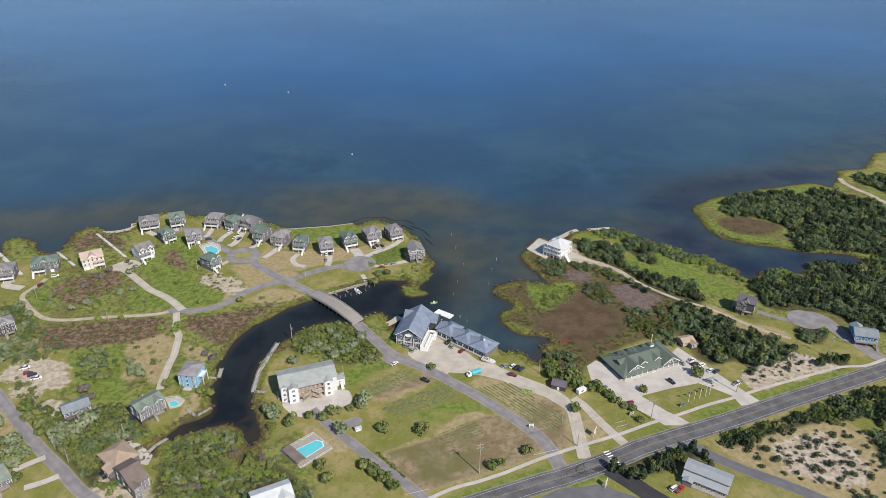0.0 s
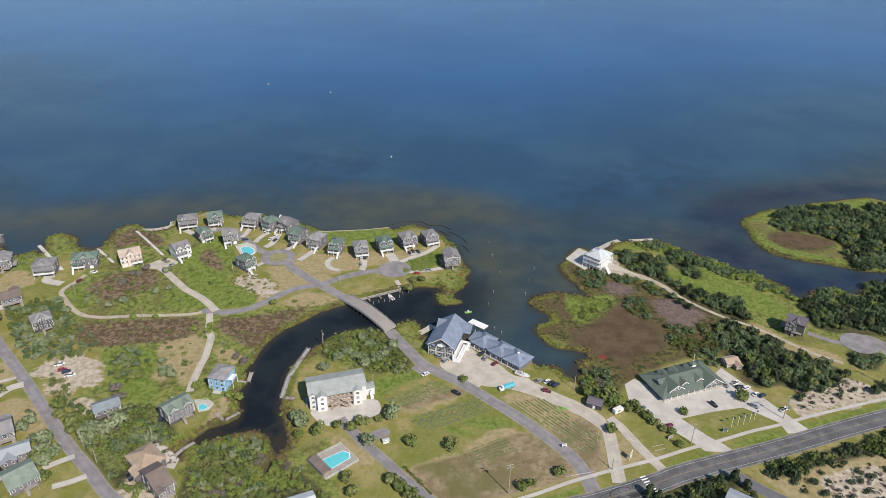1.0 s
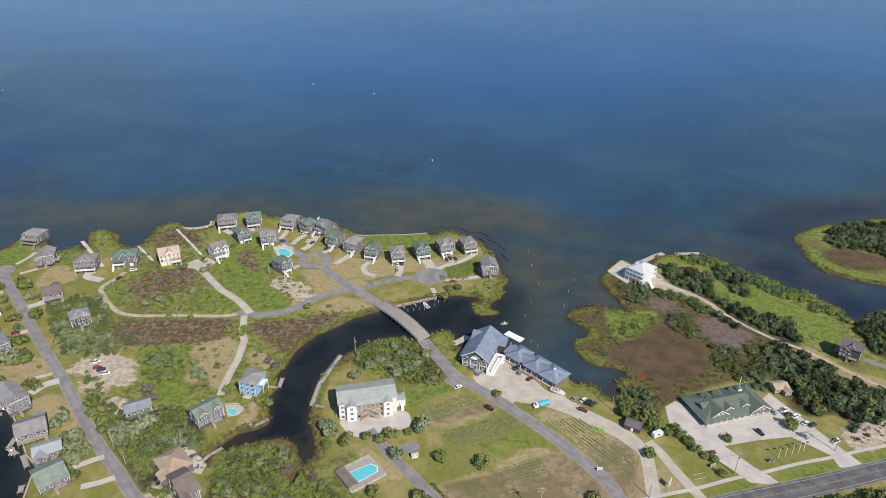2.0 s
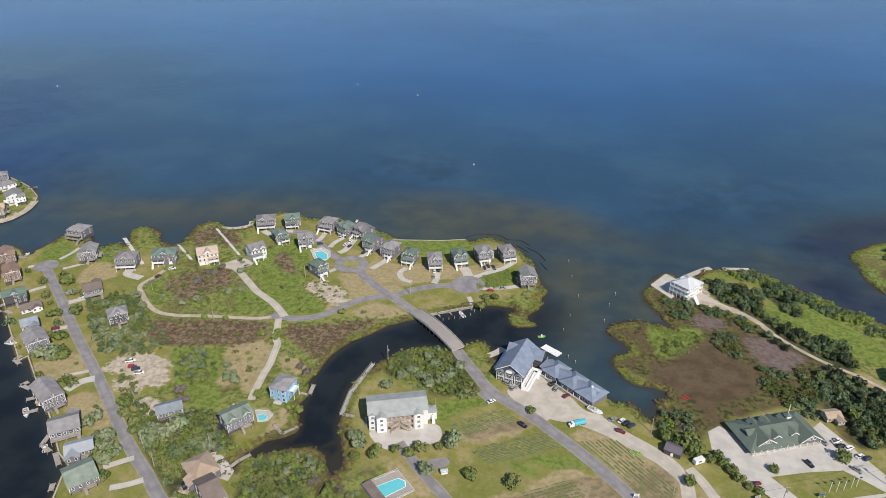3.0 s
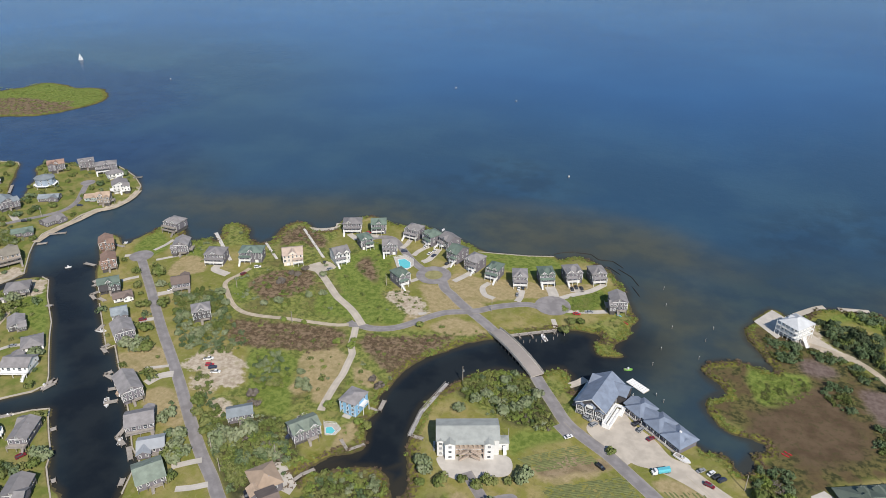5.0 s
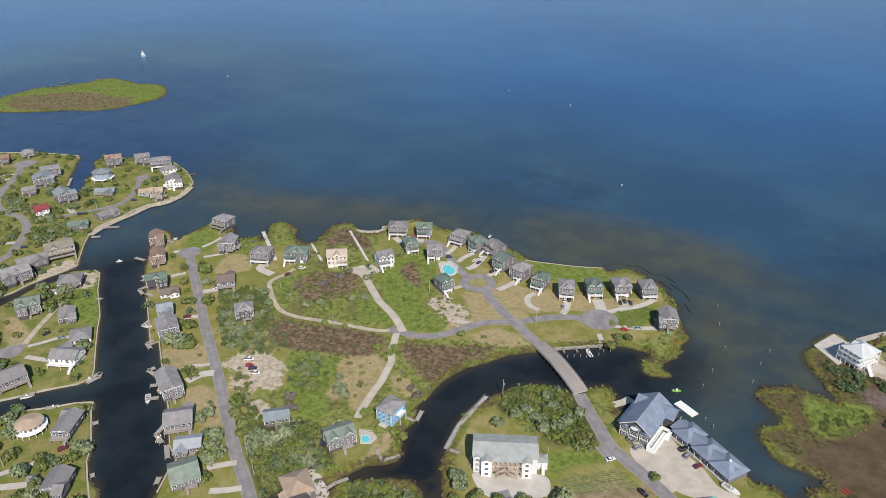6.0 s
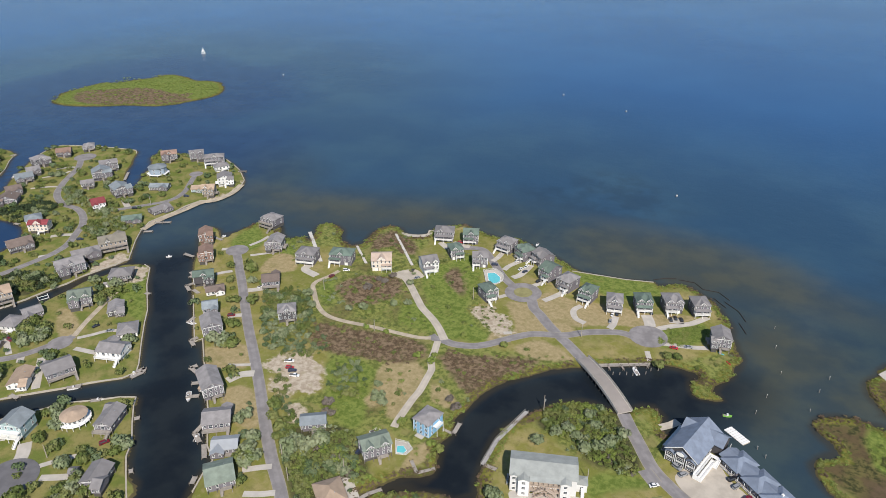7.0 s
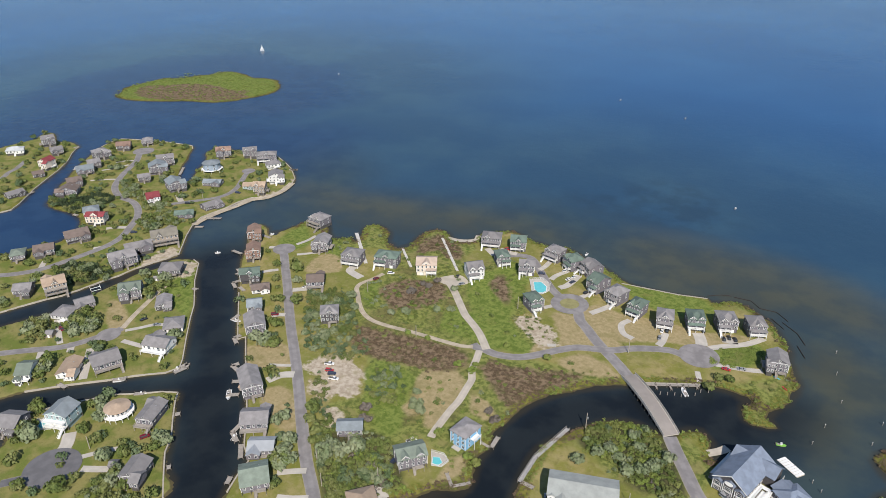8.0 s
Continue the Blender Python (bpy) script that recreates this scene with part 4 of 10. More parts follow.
shore = most([MAIN] + BLOCKS, 60.0, False)
ragged = (lattice(PX, PY, 7, 1) - 0.5) * 2.2 + (lattice(PX, PY, 2.7, 2) - 0.5) * 1.3
built = np.clip(most([BUILT_A, BUILT_B, BUILT_C, BUILT_D, BUILT_E], 20.0, False) / 6.0 + 0.5, 0, 1)
shore = shore + ragged * (1 - built) * np.clip(1 - np.abs(shore) / 14.0, 0, 1)
ground_height = np.where(shore < 0, np.maximum(WATER_Z + shore * 0.12, -3.0), np.minimum(WATER_Z + shore * (0.35 + 3.0 * built), (lattice(PX, PY, 5, 3) - 0.5) * 0.05))
ground = sheet("ground", GX, GY, lambda x, y: ground_height, {
    "shore": shore, "natural": 1 - built,
    "wild": most(WILD), "lush": most(LUSH), "dry": most(DRY), "heath": most(HEATH), "mauve": most(MAUVE), "sand": most(SAND),
    "brown": most(BROWN), "marsh": most(MARSH), "field": most(FIELD), "yard": np.maximum.reduce([signed(b, PX, PY, 60.0) for b in BLOCKS[:4]]), "litter_shade": most(EAST_WOODS + NEAR_WOODS + HEDGES)}, GROUND)
tagged(ground, "sandy coastal land with rough grass, lawns, sand and marsh edges", "ground", kind="structure")

WX, WY = spaced(-900, 560, 7.0, -4500, 4500), spaced(150, 1000, 7.0, -3000, 4700)
QX, QY = np.meshgrid(WX, WY)


def wmost(polys, reach=60.0):
    out = np.full(QX.shape, -reach, np.float32)
    for q in polys:
        out = np.maximum(out, signed(curve_through(q, 8.0, True), QX, QY, reach))
    return out


def wmost_land(reach=600.0):
    out = np.full(QX.shape, -reach, np.float32)
    for q in [MAIN] + BLOCKS:
        out = np.maximum(out, signed(q[::2] if len(q) > 200 else q, QX, QY, reach))
    return out


water = sheet("water", WX, WY, lambda x, y: x * 0 + WATER_Z, {"offshore": -wmost_land(), "bar": wmost(BARS), "weed": wmost(WEED), "inner": wmost(INNER), "lagoon": wmost(LAGOON)}, WATER)
tagged(water, "blue sound water, brown over the bars and dark in the creeks", "water", kind="structure")

# ---- roads and paved ground ----
HIGHWAY = [(-120, 162), (30.6, 224.4), (57.2, 234.6), (85.9, 247.5), (101.3, 255.1), (149.1, 273.9), (184.4, 289), (249.2, 315.5), (480, 412)]
strip("road", [(-120, 162), (30.6, 224.4), (57.2, 234.6), (85.9, 247.5), (101.3, 255.1), (149.1, 273.9), (184.4, 289), (249.2, 315.5), (480, 412)], 11.5, 0.160, PAVE["highway"], label="two-lane gray asphalt highway with yellow centre lines", category="road")
strip("road", [(56.6, 237.3), (54.8, 244.7), (53.1, 251.4), (47.6, 261.7), (34.9, 276), (21.2, 289.5), (6.5, 302), (-5.9, 312.3), (-18.8, 320.5), (-28.9, 328.4), (-38, 340.6), (-45.7, 351.1), (-51, 358.9)], 7.0, 0.054, PAVE["asphalt"], label="narrow worn gray asphalt village lane", category="road")
strip("road", [(-80.9, 390.3), (-87.4, 395.9), (-96.2, 403.1), (-105, 409.7), (-114.3, 417.3), (-122.6, 425.1), (-129.1, 430.7), (-134.6, 439.6), (-141.3, 444)], 7.0, 0.058, PAVE["asphalt"], label="narrow worn gray asphalt village lane", category="road")
strip("road", [(-106.7, 408.4), (-99.3, 412.8), (-93.6, 418.2), (-85.2, 423.9), (-73.3, 429.6), (-64.9, 429.3), (-57.7, 427.1)], 6.0, 0.062, PAVE["asphalt"], label="narrow worn gray asphalt village lane", category="road")
strip("road", [(-106.2, 408.7), (-112, 406.5), (-119.4, 402.8), (-126.9, 395), (-138.2, 380.5), (-146.1, 374.5), (-155.6, 371.4), (-161.5, 371.8), (-168.9, 371.4), (-171.8, 373)], 6.0, 0.066, PAVE["asphalt"], label="narrow worn gray asphalt village lane", category="road")
strip("road", [(-143.3, 444.3), (-151.7, 449.6), (-161.1, 456.4), (-169.2, 464.6), (-178.4, 474.5), (-187.6, 484.3), (-193.8, 487.4), (-201.8, 485.2), (-208.3, 480), (-216.5, 477.8)], 6.0, 0.070, PAVE["asphalt"], label="narrow worn gray asphalt village lane", category="road")
strip("track", [(-162.3, 372.6), (-170.6, 381.2), (-177.8, 387.5), (-185.2, 392.6), (-192.3, 397.5), (-202.4, 407.3), (-210.2, 415), (-217.8, 421.7), (-225.2, 426.2), (-231, 424.5)], 5.0, 0.074, PAVE["gravel"], label="pale shell gravel drive", category="track")
strip("track", [(-170.3, 370.5), (-176.3, 367.6), (-187.1, 365.9), (-198.4, 364.7), (-209.9, 363.4), (-225, 360.8), (-237.8, 360.5), (-247.7, 364.5), (-256.1, 371.2), (-263.7, 379), (-269.9, 385.5), (-271.3, 391.6), (-268.5, 400.4), (-266.6, 410.7)], 3.2, 0.078, PAVE["sandy"], label="sandy two-rut track through rough grass", category="track")
strip("track", [(-165.2, 369.6), (-161.9, 360), (-159.1, 350.6), (-155.2, 344.6), (-153.4, 335.4), (-151.6, 325.4), (-151.4, 317.7), (-150.5, 308), (-149.7, 300.3), (-148.7, 294.7)], 4.2, 0.082, PAVE["gravel"], label="pale shell gravel drive", category="track")
strip("road", [(-95, 160), (-140.4, 210.2), (-160.8, 226.2), (-173.6, 237.5), (-187.7, 248.8), (-205.3, 264.7), (-224.1, 282.5), (-241, 298.1), (-257.5, 312.9), (-270.4, 324.2), (-289.1, 341.5), (-312, 363.3), (-331.4, 381.1), (-343.1, 392), (-353, 400.5)], 6.2, 0.086, PAVE["asphalt"], label="narrow worn gray asphalt village lane", category="road")
strip("road", [(-3.8, 218.5), (-9.4, 224.2), (-16, 230.4), (-22.7, 236.1), (-31.2, 244.2), (-40.1, 253.4), (-49.3, 261.8), (-55.9, 269), (-61, 274.4), (-65.5, 279.5)], 5.5, 0.090, PAVE["asphalt"], label="narrow worn gray asphalt village lane", category="road")
strip("track", [(68.3, 245.9), (68.2, 256), (68.3, 270), (67.8, 280.5), (63.7, 286.3), (55.9, 293.9), (46.1, 300.9), (37.6, 308.2), (31.7, 313.2)], 6.5, 0.098, PAVE["gravel"], label="pale shell gravel drive", category="track")
strip("track", [(90.2, 254.3), (85.2, 262.8), (80.1, 272.1), (74.9, 282.8), (70.1, 289.5)], 5, 0.102, PAVE["gravel"], label="pale shell gravel drive", category="track")
strip("track", [(89.4, 443.4), (103, 439.3), (115.9, 433.6), (124.2, 425.6), (131.2, 414)], 4.0, 0.110, PAVE["sandy"], label="sandy two-rut track through rough grass", category="track")
strip("track", [(130.6, 414.7), (139.9, 402.8), (154.6, 388.6), (169.6, 378.6), (182.9, 365.7), (195.6, 353.4), (208.9, 344.7)], 2.6, 0.114, PAVE["sandy"], label="sandy two-rut track through rough grass", category="track")
strip("road", [(260.6, 317.7), (252.2, 325.5), (246.5, 339.3), (241.8, 349.7), (240, 360), (236.9, 368.1), (231, 370.6), (224.5, 368)], 9, 0.118, PAVE["asphalt"], label="narrow worn gray asphalt village lane", category="road")
strip("road", [(222.2, 362.9), (213, 366), (206, 370.4), (200.4, 374.3)], 4, 0.122, PAVE["asphalt"], label="narrow worn gray asphalt village lane", category="road")
strip("road", [(113.5, 264.6), (120.9, 255.2), (137.2, 241.7), (158, 229.1), (173.1, 218.6)], 6.5, 0.126, PAVE["blacktop"], label="dark blue-gray asphalt village lane", category="road")
strip("road", [(71.6, 242.3), (77.6, 239.6), (85.1, 232.7), (95.2, 222.2), (106.9, 212.1)], 9.0, 0.130, PAVE["fresh"], label="dark freshly laid asphalt side lane", category="road")
strip("track", [(385.6, 531.8), (378.2, 545.6), (374.5, 563.7), (368.8, 576.3), (365.4, 589.4), (366.9, 601.7)], 5, 0.134, PAVE["sandy"], label="sandy two-rut track through rough grass", category="track")
strip("road", [(-507, 251.1), (-487.3, 263.9), (-473.9, 280.2), (-469, 298.1), (-466.4, 318.3), (-465.7, 331.7), (-469.4, 346.1), (-480.7, 362.5), (-490.3, 375), (-504.4, 385.7), (-520.2, 392.1), (-536.8, 392.7), (-552, 397.7), (-566.3, 406.9), (-581, 423.3), (-593.5, 441.1), (-604, 456), (-619.3, 470.9), (-620.3, 478.2)], 6, 0.138, PAVE["asphalt"], label="narrow worn gray asphalt village lane", category="road")
strip("road", [(-490, 406), (-481.9, 417), (-473.6, 428), (-467.3, 437.9), (-465.8, 449.2), (-470.4, 462.9), (-479.1, 476.3), (-488.3, 490.3), (-490.8, 498.9)], 5, 0.142, PAVE["asphalt"], label="narrow worn gray asphalt village lane", category="road")
strip("road", [(-397.7, 213.3), (-385.4, 225.6), (-372.3, 237.8), (-366.3, 247.8), (-363, 256.4), (-360, 263.6), (-358.9, 270.4)], 5.5, 0.146, PAVE["asphalt"], label="narrow worn gray asphalt village lane", category="road")
strip("track", [(-358.9, 270.4), (-365.5, 283.1), (-370.7, 295.2), (-376.2, 307.9), (-379.3, 316.9)], 3.5, 0.150, PAVE["sandy"], label="sandy two-rut track through rough grass", category="track")
strip("footpath", [(-355.3, 269.8), (-350.6, 276.1), (-346.4, 282.8), (-341, 286.8)], 3, 0.154, PAVE["concrete"], label="pale concrete path beside the road", category="path")
strip("road", [(-294.7, 163.3), (-289.3, 170.4), (-283.8, 177.6)], 5, 0.158, PAVE["blacktop"], label="dark blue-gray asphalt village lane", category="road")
strip("road", [(-662.4, 325.9), (-668.3, 358.3), (-677.4, 370.8), (-682.4, 381.5), (-695.2, 396.8)], 5, 0.162, PAVE["asphalt"], label="narrow worn gray asphalt village lane", category="road")
strip("footpath", [(-9.2, 218.4), (5.6, 226.9), (18.4, 231.6), (31.7, 237.5), (45.5, 244.7), (59.8, 251), (74.3, 256.8), (89.4, 262.8), (105.2, 270.2), (121.3, 276.7), (138.2, 284.2), (155.3, 290.6), (173.2, 298.2), (191.4, 305.1), (210.3, 312.2), (225.5, 317.4), (238.8, 318.5), (254.5, 325)], 2.0, 0.166, PAVE["concrete"], label="pale concrete path beside the road", category="path")
patch("turning_circle", ring(-142.4, 444.9, 12.2), 0.170, PAVE["asphalt"], "gray asphalt turning circle of a village lane", "road", False)
patch("grass_island", ring(-142.4, 444.9, 6.2), 0.224, PAVE["dirt"], "round grass island in the turning circle", "lawn", False)
patch("turning_circle", ring(-57.2, 433.7, 11.4), 0.178, PAVE["asphalt"], "gray asphalt turning circle of a village lane", "road", False)
patch("turning_circle", ring(-350.9, 399.9, 8.3), 0.182, PAVE["asphalt"], "gray asphalt turning circle of a village lane", "road", False)
patch("turning_circle", ring(-359.8, 261.6, 7.0), 0.186, PAVE["asphalt"], "gray asphalt turning circle of a village lane", "road", False)
patch("turning_circle", ring(-284.5, 182, 12.8), 0.190, PAVE["blacktop"], "dark gray asphalt turning circle of a village lane", "road", False)
patch("turning_circle", ring(-622.2, 477, 10.3), 0.194, PAVE["asphalt"], "gray asphalt turning circle of a village lane", "road", False)
patch("turning_circle", ring(-492, 496.5, 6.2), 0.198, PAVE["asphalt"], "gray asphalt turning circle of a village lane", "road", False)
patch("turning_circle", ring(226.9, 365.5, 10.6), 0.202, PAVE["asphalt"], "gray asphalt turning circle of a village lane", "road", False)
patch("car_park", [(-11.1, 328.5), (-3.1, 339.8), (6.8, 331.4), (22.7, 320.8), (31.9, 316.7), (43.8, 308.2), (55.3, 301), (66, 291.7), (67.9, 284.9), (60.9, 287.1), (45.6, 296.2), (31.1, 304.7), (17.5, 309.5), (6.6, 310.4), (-1.2, 315.4)], 0.050, PAVE["gravel"], "pale shell gravel car park by the waterside", "car park")
patch("car_park", [(82.1, 317.0), (82.3, 301.4), (92.5, 288.8), (104.8, 277.7), (112.5, 269.0), (127.0, 269.0), (121.8, 275.0), (116.3, 279.6), (106.3, 291.5), (123.1, 297.7), (139.8, 302.3), (147.9, 297.0), (154.7, 291.7), (156.3, 284.1), (168.6, 286.5), (163.2, 294.5), (154.6, 308.9), (147.3, 321.4), (138.5, 335.7), (130.8, 326.7), (108.6, 319.7), (93.7, 318.2), (88.0, 322.3)], 0.06, PAVE["concrete"], "pale concrete car park round the green-roofed restaurant", "car park", False)
patch("car_park", [(-81.4, 283.8), (-70.5, 288.3), (-53.7, 295.4), (-47.5, 293.1), (-47, 284), (-58.7, 278.3), (-66.6, 274), (-74, 275.2)], 0.039, PAVE["concrete"], "pale gray concrete forecourt of the white building", "car park")
patch("driveway", [(-152.0, 255.0), (-147.4, 257.2), (-134.8, 246.6), (-134.9, 240.4), (-141.1, 241.6)], 0.044, PAVE["concrete"], "pale concrete drive beside the tan-roofed house", "driveway", False)
patch("car_park", [(-51.6, 268.2), (-42.4, 274.1), (-39.1, 270), (-49.6, 264.2)], 0.042, PAVE["asphalt"], "small gray asphalt parking bay", "car park")
patch("car_park", [(-18.5, 327.9), (-9.1, 343.7), (-3.8, 347.3), (3.6, 338.1), (14, 330.4), (22.7, 320.8), (31.4, 318.3), (30, 306.6), (21.6, 312.6), (13.5, 314.5), (6.6, 312.4), (2.2, 308.4), (-5.3, 314.4)], 0.045, PAVE["gravel"], "pale gravel forecourt of the waterfront hall", "car park")
patch("car_park", [(44.9, 218.8), (52.2, 226.5), (63.9, 228.5), (71.8, 229.9), (78.7, 226.7), (89.4, 219)], 0.048, PAVE["blacktop"], "worn gray asphalt forecourt south of the highway", "car park")
patch("car_park", [(-229.8, 429.8), (-220.9, 437.8), (-210.7, 432.1), (-215.3, 424.9), (-220.3, 422), (-230.2, 423.2)], 0.031, PAVE["gravel"], "pale gravel forecourt between houses", "car park")

# ---- houses ----
WIN = {}


def window_meshes(w, h):
    key = (w, h)
    if key not in WIN:
        t = 0.11
        frame_boxes = [(-w / 2 - t, -0.08, -h / 2 - t, -w / 2, 0, h / 2 + t), (w / 2, -0.08, -h / 2 - t, w / 2 + t, 0, h / 2 + t),
                       (-w / 2, -0.08, h / 2, w / 2, 0, h / 2 + t), (-w / 2, -0.1, -h / 2 - t, w / 2, 0, -h / 2), (-w / 2, -0.06, -0.05, w / 2, 0, 0.05)]
        WIN[key] = boxes("window", WHITE, frame_boxes), boxes("pane", GLASS, [(-w / 2, -0.03, -h / 2, w / 2, -0.004, h / 2)])
    return WIN[key]


def window(parent, x, y, z, turn=0, w=1.1, h=1.5, name="window"):
    frame_mesh, pane_mesh = window_meshes(w, h)
    ob = part(name, frame_mesh, parent, at=pose(x, y, z, 0, 0, turn))
    part("pane", pane_mesh, ob)
    return ob


def roof_mesh(kind, w, d, eave, pitch, over, material, y0=0.0, thick=0.28):
    """A roof with overhang and thickness over the plan -w/2..w/2, y0..y0+d. kind: gable (ridge across), front (ridge front to back), hip."""
    x0, x1, ya, yb = -w / 2 - over, w / 2 + over, y0 - over, y0 + d + over
    low = eave - over * pitch + 0.12
    W, D = x1 - x0, yb - ya
    if kind == "gable":
        top = low + D / 2 * pitch
        v = [(x0, ya, low), (x1, ya, low), (x1, yb, low), (x0, yb, low), (x0, (ya + yb) / 2, top), (x1, (ya + yb) / 2, top)]
        f = [(0, 1, 5, 4), (2, 3, 4, 5)]
    elif kind == "front":
        top = low + W / 2 * pitch
        v = [(x0, ya, low), (x1, ya, low), (x1, yb, low), (x0, yb, low), ((x0 + x1) / 2, ya, top), ((x0 + x1) / 2, yb, top)]
        f = [(1, 2, 5, 4), (3, 0, 4, 5)]
    else:
        run = min(W, D) / 2
        top = low + run * pitch
        if W >= D:
            a, b = (x0 + run, (ya + yb) / 2, top), (x1 - run, (ya + yb) / 2, top)
            v, f = [(x0, ya, low), (x1, ya, low), (x1, yb, low), (x0, yb, low), a, b], [(0, 1, 5, 4), (1, 2, 5), (2, 3, 4, 5), (3, 0, 4)]
        else:
            a, b = (0, ya + run, top), (0, yb - run, top)
            v, f = [(x0, ya, low), (x1, ya, low), (x1, yb, low), (x0, yb, low), a, b], [(0, 1, 4), (1, 2, 5, 4), (2, 3, 5), (3, 0, 4, 5)]
    n = len(v)
    v += [(x, y, z - thick) for x, y, z in v]
    lower = [tuple(n + k for k in reversed(q)) for q in f]
    count = {}
    for q in f:
        for a, b in zip(q, q[1:] + q[:1]):
            count[(a, b)] = count.get((a, b), 0) + 1
    rim = [(b, a, a + n, b + n) for a, b in count if (b, a) not in count]
    return mesh_of("roof", v, f + lower + rim, material), top


def wall_mesh(kind, w, d, base, eave, pitch, material, y0=0.0):
    x, ya, yb = w / 2, y0, y0 + d
    v = [(-x, ya, base), (x, ya, base), (x, yb, base), (-x, yb, base), (-x, ya, eave), (x, ya, eave), (x, yb, eave), (-x, yb, eave)]
    f = [(0, 3, 2, 1)]
    if kind == "gable":
        v += [(-x, (ya + yb) / 2, eave + d / 2 * pitch), (x, (ya + yb) / 2, eave + d / 2 * pitch)]
        f += [(0, 1, 5, 4), (2, 3, 7, 6), (1, 2, 6, 9, 5), (3, 0, 4, 8, 7)]
    elif kind == "front":
        v += [(0, ya, eave + w / 2 * pitch), (0, yb, eave + w / 2 * pitch)]
        f += [(0, 1, 5, 8, 4), (2, 3, 7, 9, 6), (1, 2, 6, 5), (3, 0, 4, 7)]
    else:
        f += [(0, 1, 5, 4), (1, 2, 6, 5), (2, 3, 7, 6), (3, 0, 4, 7), (4, 5, 6, 7)]
    return mesh_of("wall", v, f, material)


def railing(parent, x0, y0, x1, y1, z, material, height=1.0):
    """A rail with balusters between two points of a deck's edge."""
    long = math.hypot(x1 - x0, y1 - y0)
    items = [(0, -0.04, height - 0.1, long, 0.04, height), (0, -0.03, 0.12, long, 0.03, 0.2)]
    k = max(2, int(long / 0.45))
    items += [(long * i / k - 0.04, -0.03, 0, long * i / k + 0.04, 0.03, height) for i in range(k + 1)]
    me = boxes("railing", material, items)
    return part("railing", me, parent, at=pose(x0, y0, z, 0, 0, math.degrees(math.atan2(y1 - y0, x1 - x0))))


def stair(parent, x, y, z, run, wide, material, turn=0):
    """One flight of closed steps with solid side rails, from a deck at height z down to the ground along -y."""
    k = max(3, int(z / 0.3))
    top = [(0.0, z)] + [q for i in range(k) for q in ((-run * (i + 1) / k, z - z * i / k), (-run * (i + 1) / k, z - z * (i + 1) / k))]
    line = top + [(-run, 0.0), (-run + 0.35, 0.0), (0.0, z - 0.35)]
    prof = [(0.0, z), (0.0, z + 0.95), (-run, 0.95), (-run, 0.0), (-run + 0.12, 0.0), (-run + 0.12, 0.8), (-0.12, z + 0.75), (-0.12, z)]
    n = len(line)
    verts = [(s * wide / 2, a, b) for s in (-1, 1) for a, b in line]
    faces = [tuple(range(n)), tuple(reversed(range(n, 2 * n)))] + [(i, i + n, (i + 1) % n + n, (i + 1) % n) for i in range(n)]
    st = part("stair", mesh_of("stair", verts, faces, material), parent, at=pose(x, y, 0, 0, 0, turn))
    if (round(z, 2), run, material.name) not in RAILS:
        m = len(prof)
        v = [(e, a, b) for e in (-0.05, 0.05) for a, b in prof]
        RAILS[(round(z, 2), run, material.name)] = mesh_of("stair_rail", v, [tuple(range(m)), tuple(reversed(range(m, 2 * m)))] + [(i, i + m, (i + 1) % m + m, (i + 1) % m) for i in range(m)], material)
    for s in (-1, 1):
        part("stair_rail", RAILS[(round(z, 2), run, material.name)], st, at=pose(s * wide / 2, 0, 0))
    return st


RAILS = {}
POST = {}


def post(parent, x, y, z0, z1, material, size=0.25):
    key = (round(z1 - z0, 2), material.name, size)
    if key not in POST:
        s = size / 2
        POST[key] = boxes("post", material, [(-s, -s, 0, s, s, z1 - z0)])
    return part("post", POST[key], parent, at=pose(x, y, z0))


ROOF_WORD = {"gray": "gray shingle", "green": "green shingle", "sage": "pale green shingle", "slate": "blue-gray", "tan": "tan shingle", "paletan": "pale tan shingle", "tanwood": "weathered brown",
             "brown": "brown shingle", "rust": "rust-brown", "red": "red", "dark": "dark", "white": "white", "metal": "gray metal"}
WALL_WORD = {"shingle": "gray shingled", "dark": "dark shingled", "white": "white-sided", "cream": "cream-sided", "blue": "bright blue", "royal": "deep blue", "teal": "pale teal", "rust": "brown shingled", "wood": "weathered wooden"}
HOUSE_COUNT = [0]


